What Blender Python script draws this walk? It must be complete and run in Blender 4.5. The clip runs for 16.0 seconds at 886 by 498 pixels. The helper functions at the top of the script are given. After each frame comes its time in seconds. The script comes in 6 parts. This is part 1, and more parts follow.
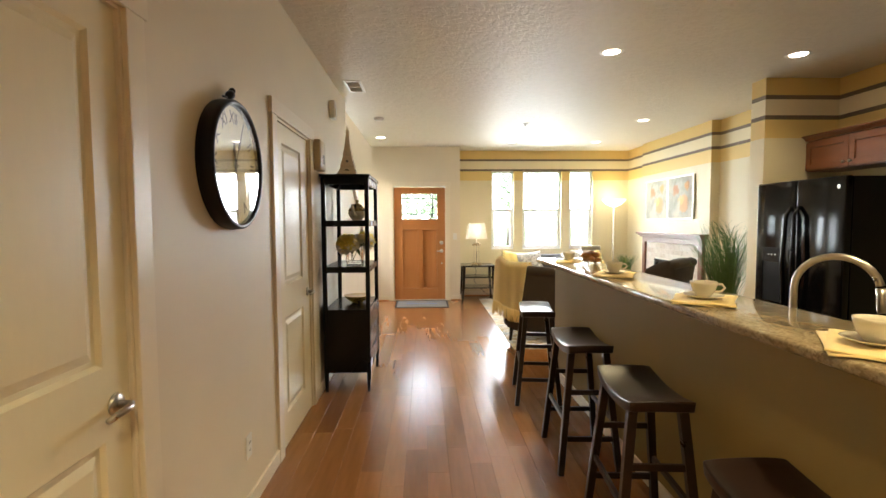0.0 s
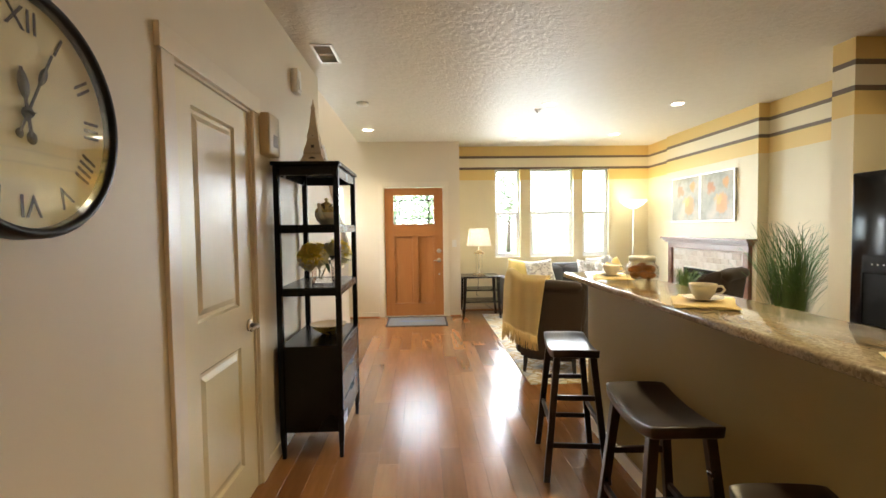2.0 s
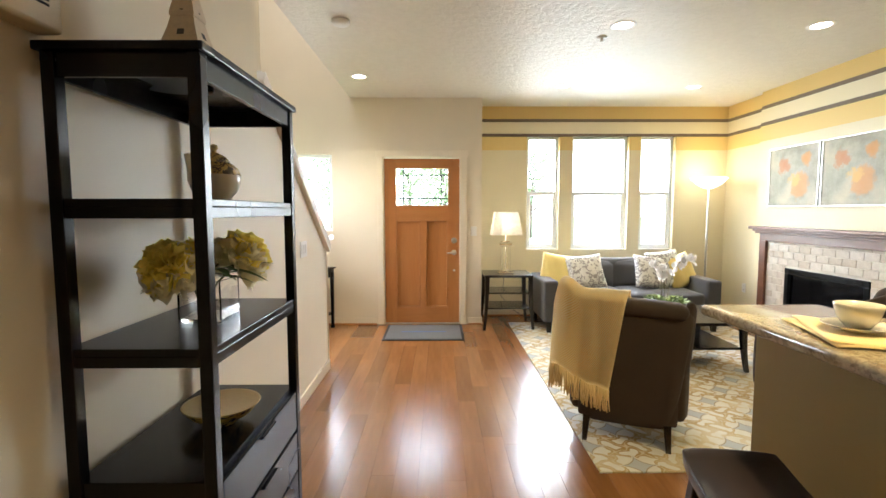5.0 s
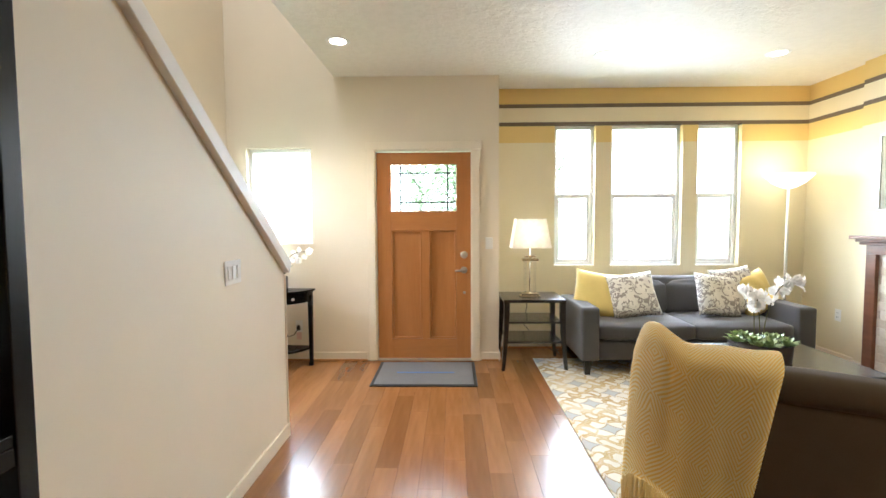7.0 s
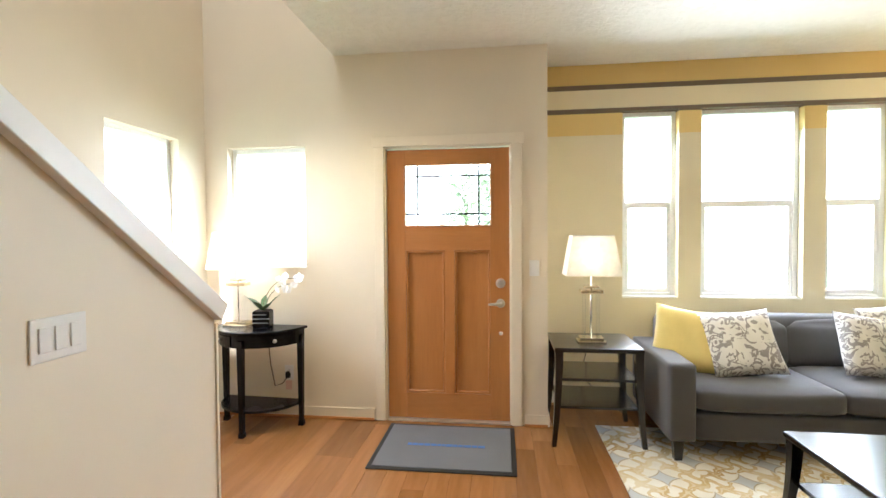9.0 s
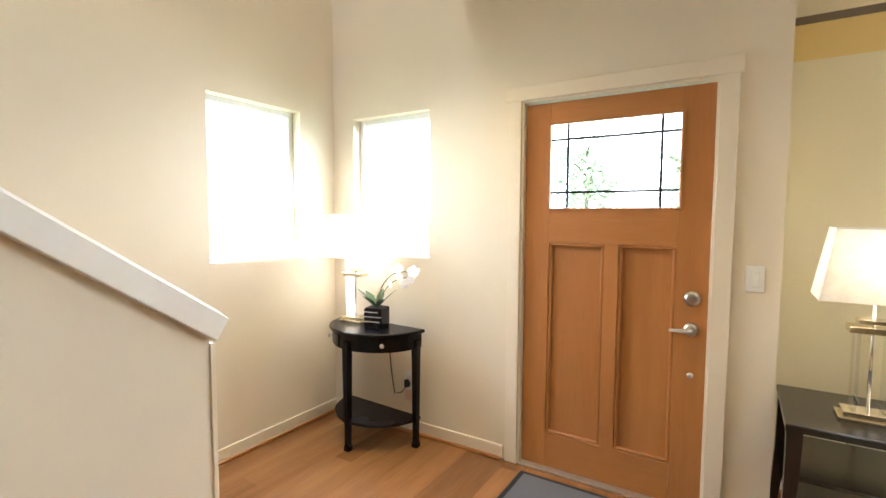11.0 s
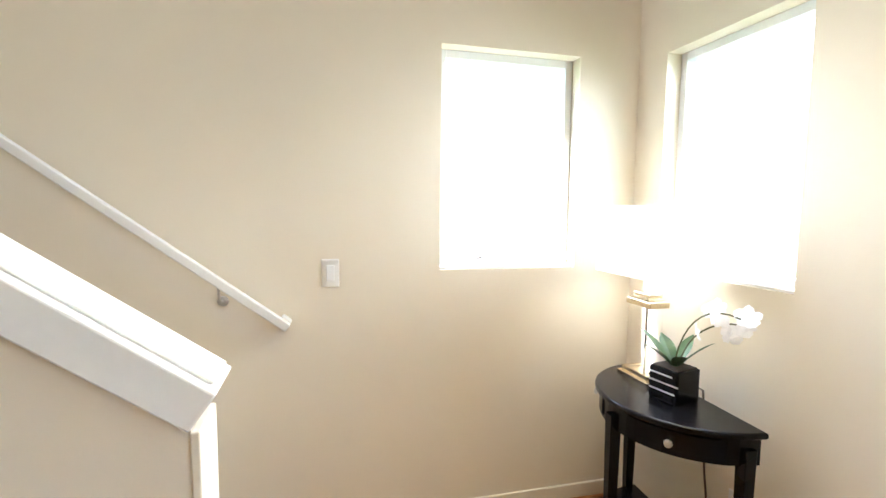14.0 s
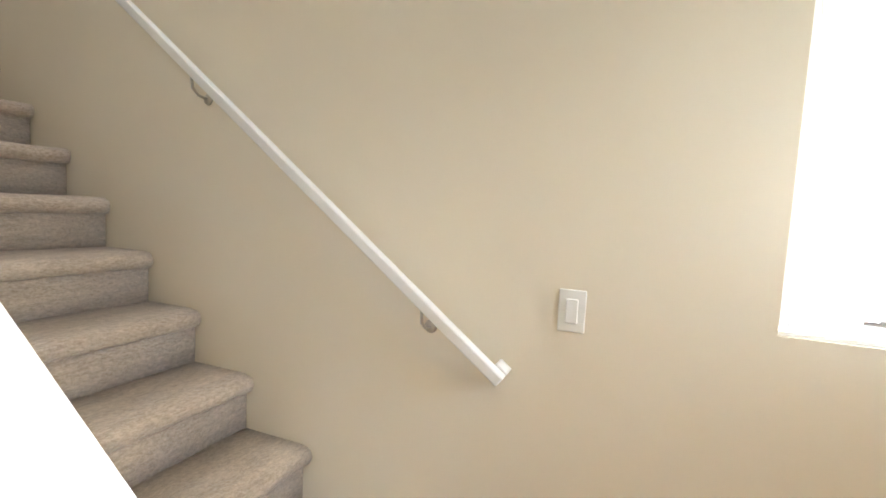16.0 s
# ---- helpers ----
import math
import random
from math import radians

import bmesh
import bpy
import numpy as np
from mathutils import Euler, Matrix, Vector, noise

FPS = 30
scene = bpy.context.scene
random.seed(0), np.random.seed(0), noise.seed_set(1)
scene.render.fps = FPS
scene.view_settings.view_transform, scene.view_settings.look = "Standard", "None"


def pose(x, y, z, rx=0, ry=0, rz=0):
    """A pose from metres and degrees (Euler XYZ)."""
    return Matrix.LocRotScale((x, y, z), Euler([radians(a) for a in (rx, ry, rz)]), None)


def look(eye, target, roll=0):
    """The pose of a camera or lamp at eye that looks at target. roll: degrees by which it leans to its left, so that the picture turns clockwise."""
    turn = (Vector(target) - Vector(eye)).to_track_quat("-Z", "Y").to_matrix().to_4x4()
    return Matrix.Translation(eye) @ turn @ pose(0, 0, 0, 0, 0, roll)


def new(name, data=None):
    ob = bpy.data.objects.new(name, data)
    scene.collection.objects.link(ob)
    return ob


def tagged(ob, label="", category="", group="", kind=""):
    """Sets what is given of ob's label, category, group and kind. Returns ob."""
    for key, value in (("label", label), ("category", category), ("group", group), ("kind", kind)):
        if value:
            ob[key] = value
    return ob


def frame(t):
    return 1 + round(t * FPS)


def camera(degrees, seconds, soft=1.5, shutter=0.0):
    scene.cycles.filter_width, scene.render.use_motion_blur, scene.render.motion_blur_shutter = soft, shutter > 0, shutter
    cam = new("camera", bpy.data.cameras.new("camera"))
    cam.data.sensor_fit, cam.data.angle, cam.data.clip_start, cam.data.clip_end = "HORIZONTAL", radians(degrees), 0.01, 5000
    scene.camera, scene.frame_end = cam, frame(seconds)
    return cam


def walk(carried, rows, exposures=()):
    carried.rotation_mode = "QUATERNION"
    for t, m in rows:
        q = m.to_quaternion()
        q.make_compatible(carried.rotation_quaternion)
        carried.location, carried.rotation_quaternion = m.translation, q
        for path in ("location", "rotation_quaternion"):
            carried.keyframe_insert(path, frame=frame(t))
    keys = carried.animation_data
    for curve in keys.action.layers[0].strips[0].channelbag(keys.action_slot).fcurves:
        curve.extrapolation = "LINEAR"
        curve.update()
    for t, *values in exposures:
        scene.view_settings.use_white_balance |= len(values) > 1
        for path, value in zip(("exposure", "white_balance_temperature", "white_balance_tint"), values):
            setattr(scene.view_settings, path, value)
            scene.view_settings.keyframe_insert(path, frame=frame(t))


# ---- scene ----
cam = camera(86.3, 16.0)
PATH = [
    (0, (0.099, 0.041, 1.43), (0.174, 2.037, 1.315), -0.3),
    (0.5, (0.095, 0.283, 1.422), (0.185, 2.279, 1.324), -0.3),
    (1, (0.111, 0.553, 1.404), (0.21, 2.548, 1.309), -0.5),
    (1.5, (0.13, 0.817, 1.405), (0.22, 2.813, 1.317), -0.8),
    (2, (0.138, 1.084, 1.414), (0.223, 3.08, 1.325), -0.8),
    (2.5, (0.146, 1.346, 1.407), (0.226, 3.343, 1.317), -0.7),
    (3, (0.172, 1.626, 1.417), (0.226, 3.622, 1.312), -0.7),
    (3.5, (0.202, 1.91, 1.413), (0.23, 3.906, 1.294), -0.7),
    (3.7, (0.203, 2.021, 1.435), (0.229, 4.016, 1.297), -0.5),
    (5.8, (0.252, 3.272, 1.402), (0.250, 5.266, 1.241), 0.4),
    (6, (0.264, 3.396, 1.405), (0.252, 5.390, 1.252), 0.4),
    (6.5, (0.284, 3.703, 1.385), (0.260, 5.699, 1.251), 0.1),
    (7, (0.288, 3.986, 1.372), (0.245, 5.983, 1.259), -0.3),
    (7.5, (0.296, 4.299, 1.385), (0.229, 6.296, 1.29), -0.5),
    (8, (0.313, 4.568, 1.393), (0.222, 6.564, 1.321), -0.4),
    (8.2, (0.311, 4.679, 1.382), (0.211, 6.676, 1.322), -0.5),
    (10.3, (0.601, 5.785, 1.431), (-0.15, 7.636, 1.346), 0.4),
    (10.5, (0.596, 5.882, 1.428), (-0.245, 7.695, 1.334), 0.4),
    (11, (0.571, 6.121, 1.435), (-0.488, 7.813, 1.298), 0.3),
    (11.5, (0.519, 6.342, 1.435), (-0.727, 7.898, 1.268), 0.1),
    (12, (0.463, 6.537, 1.427), (-0.95, 7.941, 1.245), -0.3),
    (12.5, (0.407, 6.729, 1.426), (-1.172, 7.943, 1.243), -0.6),
    (13, (0.319, 6.89, 1.423), (-1.405, 7.888, 1.238), -0.6),
    (13.5, (0.201, 7.043, 1.432), (-1.643, 7.794, 1.252), -0.1),
    (14, (0.067, 7.164, 1.426), (-1.863, 7.659, 1.254), 0.6),
    (14.5, (-0.072, 7.272, 1.421), (-2.056, 7.469, 1.259), 1.1),
    (15, (-0.237, 7.329, 1.413), (-2.228, 7.213, 1.253), 2.3),
    (15.5, (-0.443, 7.359, 1.409), (-2.385, 6.91, 1.245), 2.8),
    (16, (-0.627, 7.352, 1.409), (-2.465, 6.583, 1.242), 3.0),
]
walk(cam, [(t, look(eye, target, roll)) for t, eye, target, roll in PATH],
     [(0, 3.85, 5950, 10), (3.5, 3.8, 6000, 10), (6, 3.79, 5530, 10), (8, 3.83, 5470, 10), (11, 3.77, 5700, 11), (13, 3.68, 5370, 11), (14.5, 3.63, 5370, 11), (15.3, 3.57, 5420, 11), (16, 3.44, 5550, 11)])

# ---------------------------------------------------------------- light
DAY_K, LAMP_W, TABLE_W, TORCH_W = 0.125, 3.0, 0.25, 0.4
world = bpy.data.worlds.new("sky")
scene.world = world
world.use_nodes = True
wn = world.node_tree
sky = wn.nodes.new("ShaderNodeTexSky")
sky.sky_type = "NISHITA"
sky.sun_disc = False
sky.sun_elevation = radians(50)
sky.sun_rotation = radians(160)
sky.dust_density = 1.5
wn.nodes["Background"].inputs["Strength"].default_value = 0.15
wn.links.new(sky.outputs["Color"], wn.nodes["Background"].inputs["Color"])

sun_data = bpy.data.lights.new("sun", "SUN")
sun_data.energy, sun_data.angle, sun_data.color = 2.2, radians(3), (1.0, 0.95, 0.88)
sun = new("sun", sun_data)
sun.matrix_world = pose(0, 0, 12, 40, 0, -20)


def area_light(name, m, w, h, watts, colour, spread=180):
    d = bpy.data.lights.new(name, "AREA")
    d.shape, d.size, d.size_y, d.energy, d.color = "RECTANGLE", w, h, watts, colour
    d.spread = radians(spread)
    ob = new(name, d)
    ob.matrix_world = m
    return ob


def point_light(name, p, watts, colour, size=0.05):
    d = bpy.data.lights.new(name, "POINT")
    d.energy, d.color, d.shadow_soft_size = watts, colour, size
    ob = new(name, d)
    ob.location = p
    return ob


def spot_light(name, p, watts, colour, angle=110, blend=0.8):
    d = bpy.data.lights.new(name, "SPOT")
    d.energy, d.color, d.shadow_soft_size = watts, colour, 0.06
    d.spot_size, d.spot_blend = radians(angle), blend
    ob = new(name, d)
    ob.location = p
    return ob


DAY = (1.0, 0.98, 0.95)
WARM = (1.0, 0.78, 0.39)
# sky light entering by the window openings
area_light("daylight_window", pose(1.59, 9.30, 1.65, 72, 0, 180), 0.42, 1.48, 20 * DAY_K, DAY, 150)
area_light("daylight_window", pose(2.35, 9.30, 1.65, 72, 0, 180), 0.74, 1.48, 30 * DAY_K, DAY, 150)
area_light("daylight_window", pose(3.11, 9.30, 1.65, 72, 0, 180), 0.42, 1.48, 9 * DAY_K, DAY, 150)
area_light("daylight_window", pose(-1.415, 8.80, 1.64, 70, 0, 180), 0.62, 0.92, 10 * DAY_K, DAY, 120)
area_light("daylight_window", pose(-2.12, 7.985, 1.64, 62, 0, 270), 0.63, 0.94, 13 * DAY_K, DAY, 120)
# unseen fill lamp added under the closed stairwell ceiling to brighten its walls
area_light("stairwell_fill", pose(-1.40, 6.3, 5.25, 0, 0, 0), 0.8, 2.5, 25 * DAY_K, DAY)

# ---------------------------------------------------------------- materials


def nodes_of(name):
    m = bpy.data.materials.new(name)
    m.use_nodes = True
    return m, m.node_tree, m.node_tree.nodes["Principled BSDF"]


def mixed(nt, kind, fac, a, b):
    n = nt.nodes.new("ShaderNodeMix")
    n.data_type, n.blend_type = "RGBA", kind
    for key, v in (("Factor", fac), ("A", a), ("B", b)):
        sock = [s for s in n.inputs if s.name == key and (s.type == "RGBA" or key == "Factor" and s.type == "VALUE")][0]
        if hasattr(v, "is_linked"):
            nt.links.new(v, sock)
        else:
            sock.default_value = v if key == "Factor" else (*v, 1.0)
    return [s for s in n.outputs if s.type == "RGBA"][0]


def noise_tex(nt, scale, detail=4.0, rough=0.55, stretch=(1, 1, 1), coord="Object"):
    tc = nt.nodes.new("ShaderNodeTexCoord")
    mp = nt.nodes.new("ShaderNodeMapping")
    mp.inputs["Scale"].default_value = stretch
    n = nt.nodes.new("ShaderNodeTexNoise")
    n.inputs["Scale"].default_value, n.inputs["Detail"].default_value, n.inputs["Roughness"].default_value = scale, detail, rough
    nt.links.new(tc.outputs[coord], mp.inputs["Vector"])
    nt.links.new(mp.outputs["Vector"], n.inputs["Vector"])
    return n


def ramp(nt, sock, stops, constant=False):
    r = nt.nodes.new("ShaderNodeValToRGB")
    r.color_ramp.interpolation = "CONSTANT" if constant else "LINEAR"
    el = r.color_ramp.elements
    while len(el) < len(stops):
        el.new(0.5)
    for e, (p, c) in zip(el, stops):
        e.position, e.color = p, (*c, 1.0)
    nt.links.new(sock, r.inputs["Fac"])
    return r.outputs["Color"]


def maths(nt, op, a, b=0.0):
    n = nt.nodes.new("ShaderNodeMath")
    n.operation = op
    for k, v in enumerate((a, b)):
        if hasattr(v, "is_linked"):
            nt.links.new(v, n.inputs[k])
        else:
            n.inputs[k].default_value = v
    return n.outputs[0]


def bumped(nt, bsdf, sock, strength, distance=0.002):
    b = nt.nodes.new("ShaderNodeBump")
    b.inputs["Strength"].default_value, b.inputs["Distance"].default_value = strength, distance
    nt.links.new(sock, b.inputs["Height"])
    nt.links.new(b.outputs["Normal"], bsdf.inputs["Normal"])


def plain(name, colour, rough=0.5, metal=0.0, grain=60, bump=0.15, vary=0.12, stretch=(1, 1, 1), coat=0.0, dist=0.002, spec=0.5):
    """A surface with fine relief and two scales of tone."""
    m, nt, b = nodes_of(name)
    fine = noise_tex(nt, grain, 5, 0.6, stretch)
    broad = noise_tex(nt, max(grain / 25, 1.2), 3, 0.5, stretch)
    dark = tuple(c * (1 - vary) for c in colour)
    light = tuple(min(1.0, c * (1 + vary)) for c in colour)
    c1 = ramp(nt, fine.outputs["Fac"], [(0.25, dark), (0.75, light)])
    c2 = ramp(nt, broad.outputs["Fac"], [(0.3, dark), (0.7, light)])
    nt.links.new(mixed(nt, "MIX", 0.5, c1, c2), b.inputs["Base Color"])
    r = maths(nt, "MULTIPLY_ADD", broad.outputs["Fac"], 0.16)
    r.node.inputs[2].default_value = max(0.02, rough - 0.08)
    nt.links.new(r, b.inputs["Roughness"])
    b.inputs["Metallic"].default_value = metal
    b.inputs["Specular IOR Level"].default_value = spec
    b.inputs["Coat Weight"].default_value = coat
    b.inputs["Coat Roughness"].default_value = 0.12
    if bump:
        bumped(nt, b, fine.outputs["Fac"], bump, dist)
    return m


def paint_wall(name, colour, striped=False):
    """Eggshell wall paint over orange-peel texture; the striped one has two brown bands and yellow fields."""
    m, nt, b = nodes_of(name)
    fine = noise_tex(nt, 95, 3, 0.5)
    broad = noise_tex(nt, 1.4, 3, 0.5)
    base = ramp(nt, broad.outputs["Fac"], [(0.3, tuple(c * 0.965 for c in colour)), (0.7, tuple(min(1, c * 1.03) for c in colour))])
    if striped:
        tc = nt.nodes.new("ShaderNodeTexCoord")
        sep = nt.nodes.new("ShaderNodeSeparateXYZ")
        nt.links.new(tc.outputs["Object"], sep.inputs[0])
        z = sep.outputs["Z"]

        def band(lo, hi):
            return maths(nt, "MULTIPLY", maths(nt, "GREATER_THAN", z, lo), maths(nt, "LESS_THAN", z, hi))
        yellow = (0.81, 0.61, 0.23)
        deep = (0.73, 0.53, 0.19)
        brown = (0.17, 0.125, 0.085)
        base = mixed(nt, "MIX", band(2.212, 2.388), base, yellow)
        base = mixed(nt, "MIX", maths(nt, "GREATER_THAN", z, 2.60), base, deep)
        base = mixed(nt, "MIX", band(2.388, 2.428), base, brown)
        base = mixed(nt, "MIX", band(2.578, 2.618), base, brown)
    nt.links.new(base, b.inputs["Base Color"])
    b.inputs["Roughness"].default_value = 0.55
    bumped(nt, b, fine.outputs["Fac"], 0.12, 0.002)
    return m


def ceiling_paint():
    """Flat paint on knockdown plaster."""
    m, nt, b = nodes_of("ceiling_paint")
    n = noise_tex(nt, 20, 5, 0.6)
    flat = ramp(nt, n.outputs["Fac"], [(0.42, (0, 0, 0)), (0.56, (1, 1, 1))])
    tone = ramp(nt, n.outputs["Fac"], [(0.35, (0.72, 0.67, 0.58)), (0.65, (0.76, 0.71, 0.62))])
    nt.links.new(tone, b.inputs["Base Color"])
    b.inputs["Roughness"].default_value = 0.52
    b.inputs["Specular IOR Level"].default_value = 0.40
    bumped(nt, b, flat, 0.60, 0.004)
    return m


def wood(name, dark, light, rough=0.35, along="y", coat=0.2, scale=9.0, per_piece=0.0):
    m, nt, b = nodes_of(name)
    st = {"x": (0.12, 1, 1), "y": (1, 0.10, 1), "z": (1, 1, 0.10)}[along]
    g = noise_tex(nt, scale, 6, 0.62, st)
    f = noise_tex(nt, scale * 9, 3, 0.5, st)
    col = ramp(nt, g.outputs["Fac"], [(0.28, dark), (0.55, tuple((a + c) / 2 for a, c in zip(dark, light))), (0.75, light)])
    col = mixed(nt, "MULTIPLY", 0.25, col, ramp(nt, f.outputs["Fac"], [(0.3, (0.7, 0.7, 0.7)), (0.7, (1, 1, 1))]))
    if per_piece:
        info = nt.nodes.new("ShaderNodeObjectInfo")
        at = nt.nodes.new("ShaderNodeAttribute")
        at.attribute_name = "tone"
        t = maths(nt, "FRACT", maths(nt, "ADD", info.outputs["Random"], at.outputs["Fac"]))
        col = mixed(nt, "MULTIPLY", per_piece, col, ramp(nt, t, [(0.0, (0.55, 0.47, 0.42)), (0.3, (0.86, 0.82, 0.78)), (0.7, (1, 1, 1)), (1.0, (1.0, 0.93, 0.86))]))
    nt.links.new(col, b.inputs["Base Color"])
    r = maths(nt, "MULTIPLY_ADD", g.outputs["Fac"], 0.18)
    r.node.inputs[2].default_value = rough - 0.09
    nt.links.new(r, b.inputs["Roughness"])
    b.inputs["Coat Weight"].default_value = coat
    b.inputs["Coat Roughness"].default_value = 0.27
    bumped(nt, b, f.outputs["Fac"], 0.08, 0.001)
    return m


def cloth(name, colour, vary=0.2, weave=420, rough=0.9, sheen=0.25):
    m, nt, b = nodes_of(name)
    w = noise_tex(nt, weave, 2, 0.5)
    broad = noise_tex(nt, 5, 3, 0.5)
    c = mixed(nt, "MIX", 0.5, ramp(nt, w.outputs["Fac"], [(0.3, tuple(k * (1 - vary) for k in colour)), (0.7, tuple(min(1, k * (1 + vary)) for k in colour))]),
              ramp(nt, broad.outputs["Fac"], [(0.3, tuple(k * 0.88 for k in colour)), (0.7, tuple(min(1, k * 1.1) for k in colour))]))
    nt.links.new(c, b.inputs["Base Color"])
    b.inputs["Roughness"].default_value = rough
    b.inputs["Sheen Weight"].default_value = sheen
    bumped(nt, b, w.outputs["Fac"], 0.3, 0.001)
    return m


def printed_cloth(name, ground=(0.82, 0.79, 0.72), mark=(0.36, 0.33, 0.30), scale=16, rough=0.9):
    """A plain ground with a scrolling print."""
    m, nt, b = nodes_of(name)
    n = noise_tex(nt, scale, 1.5, 0.4)
    n.inputs["Distortion"].default_value = 1.6
    c = ramp(nt, n.outputs["Fac"], [(0.0, ground), (0.50, ground), (0.53, mark), (0.64, mark), (0.67, ground)])
    nt.links.new(c, b.inputs["Base Color"])
    b.inputs["Roughness"].default_value = rough
    bumped(nt, b, noise_tex(nt, 400, 2).outputs["Fac"], 0.2 if rough > 0.5 else 0.02, 0.001)
    return m


def rug_cloth():
    """Cut-pile wool: ivory ground, gold ogee scrolls and blue-grey stars."""
    m, nt, b = nodes_of("rug_wool")
    tc = nt.nodes.new("ShaderNodeTexCoord")
    sep = nt.nodes.new("ShaderNodeSeparateXYZ")
    nt.links.new(tc.outputs["Object"], sep.inputs[0])
    k = 2 * math.pi / 0.44
    bend = noise_tex(nt, 7, 2)
    sway = maths(nt, "MULTIPLY", maths(nt, "SUBTRACT", bend.outputs["Fac"], 0.5), 0.12)
    px, py = maths(nt, "ADD", sep.outputs["X"], sway), maths(nt, "SUBTRACT", sep.outputs["Y"], sway)

    def wave(kind, sock, f):
        return maths(nt, kind, maths(nt, "MULTIPLY", sock, f))
    cx, cy = wave("COSINE", px, k), wave("COSINE", py, k)
    f = maths(nt, "ADD", cx, cy)
    g = maths(nt, "MULTIPLY", maths(nt, "SUBTRACT", wave("COSINE", px, 2 * k), wave("COSINE", py, 2 * k)), 0.62)
    curl = maths(nt, "MULTIPLY", maths(nt, "MULTIPLY", wave("SINE", px, 3 * k), wave("SINE", py, 3 * k)), 0.34)
    one = maths(nt, "ABSOLUTE", maths(nt, "ADD", maths(nt, "ADD", f, g), curl))
    two = maths(nt, "ABSOLUTE", maths(nt, "SUBTRACT", maths(nt, "SUBTRACT", f, g), curl))

    def astroid(kind):
        return maths(nt, "ADD", maths(nt, "POWER", maths(nt, "ABSOLUTE", wave(kind, sep.outputs["X"], k / 2)), 0.7), maths(nt, "POWER", maths(nt, "ABSOLUTE", wave(kind, sep.outputs["Y"], k / 2)), 0.7))
    star = maths(nt, "MINIMUM", astroid("SINE"), astroid("COSINE"))
    ivory = noise_tex(nt, 3.2, 3)
    ground = ramp(nt, ivory.outputs["Fac"], [(0.35, (0.68, 0.63, 0.52)), (0.65, (0.78, 0.75, 0.66))])
    gold_n = noise_tex(nt, 2.6, 2)
    gold = ramp(nt, gold_n.outputs["Fac"], [(0.35, (0.40, 0.25, 0.08)), (0.5, (0.55, 0.40, 0.18)), (0.65, (0.66, 0.57, 0.38))])
    for band in (one, two):
        col = ground if band is one else col
        col = mixed(nt, "MIX", ramp(nt, band, [(0.0, (1, 1, 1)), (0.23, (1, 1, 1)), (0.31, (0, 0, 0))]), col, gold)
        col = mixed(nt, "MIX", ramp(nt, band, [(0.0, (0.8, 0.8, 0.8)), (0.05, (0.8, 0.8, 0.8)), (0.08, (0, 0, 0))]), col, (0.66, 0.56, 0.38))
    col = mixed(nt, "MIX", ramp(nt, star, [(0.0, (1, 1, 1)), (0.84, (1, 1, 1)), (0.87, (0, 0, 0))]), col, (0.70, 0.65, 0.54))
    col = mixed(nt, "MIX", ramp(nt, star, [(0.0, (1, 1, 1)), (0.74, (1, 1, 1)), (0.77, (0, 0, 0))]), col, (0.38, 0.31, 0.20))
    col = mixed(nt, "MIX", ramp(nt, star, [(0.0, (1, 1, 1)), (0.66, (1, 1, 1)), (0.69, (0, 0, 0))]), col, (0.48, 0.49, 0.48))
    nt.links.new(col, b.inputs["Base Color"])
    b.inputs["Roughness"].default_value = 0.95
    bumped(nt, b, noise_tex(nt, 260, 3).outputs["Fac"], 0.6, 0.004)
    return m


def knit_cloth():
    """Mustard wool throw knitted in diamonds of twill."""
    m, nt, b = nodes_of("knit_wool")
    tc = nt.nodes.new("ShaderNodeTexCoord")
    sep = nt.nodes.new("ShaderNodeSeparateXYZ")
    nt.links.new(tc.outputs["UV"], sep.inputs[0])
    tri_u = maths(nt, "PINGPONG", sep.outputs["X"], 0.11)
    tri_v = maths(nt, "PINGPONG", sep.outputs["Y"], 0.13)
    w = maths(nt, "SINE", maths(nt, "MULTIPLY", maths(nt, "ADD", tri_u, maths(nt, "MULTIPLY", tri_v, 0.85)), 480.0))
    col = ramp(nt, maths(nt, "MULTIPLY_ADD", w, 0.5), [(0.10, (0.89, 0.64, 0.22)), (0.5, (0.94, 0.76, 0.36)), (0.9, (0.96, 0.87, 0.60))])
    col.node.inputs["Fac"].links[0].from_node.inputs[2].default_value = 0.5
    nt.links.new(col, b.inputs["Base Color"])
    b.inputs["Roughness"].default_value = 0.95
    bumped(nt, b, w, 0.12, 0.001)
    return m


def granite():
    m, nt, b = nodes_of("granite")
    a = noise_tex(nt, 7, 6, 0.7, (1, 0.45, 1))
    a.inputs["Distortion"].default_value = 0.8
    v = nt.nodes.new("ShaderNodeTexVoronoi")
    v.inputs["Scale"].default_value = 130
    tc = nt.nodes.new("ShaderNodeTexCoord")
    nt.links.new(tc.outputs["Object"], v.inputs["Vector"])
    c = ramp(nt, a.outputs["Fac"], [(0.30, (0.10, 0.070, 0.042)), (0.44, (0.30, 0.225, 0.125)), (0.56, (0.42, 0.34, 0.21)), (0.70, (0.20, 0.125, 0.062))])
    g = ramp(nt, v.outputs["Color"], [(0.2, (0.45, 0.42, 0.38)), (0.6, (1, 1, 1))])
    nt.links.new(mixed(nt, "MULTIPLY", 0.6, c, g), b.inputs["Base Color"])
    b.inputs["Roughness"].default_value = 0.09
    return m


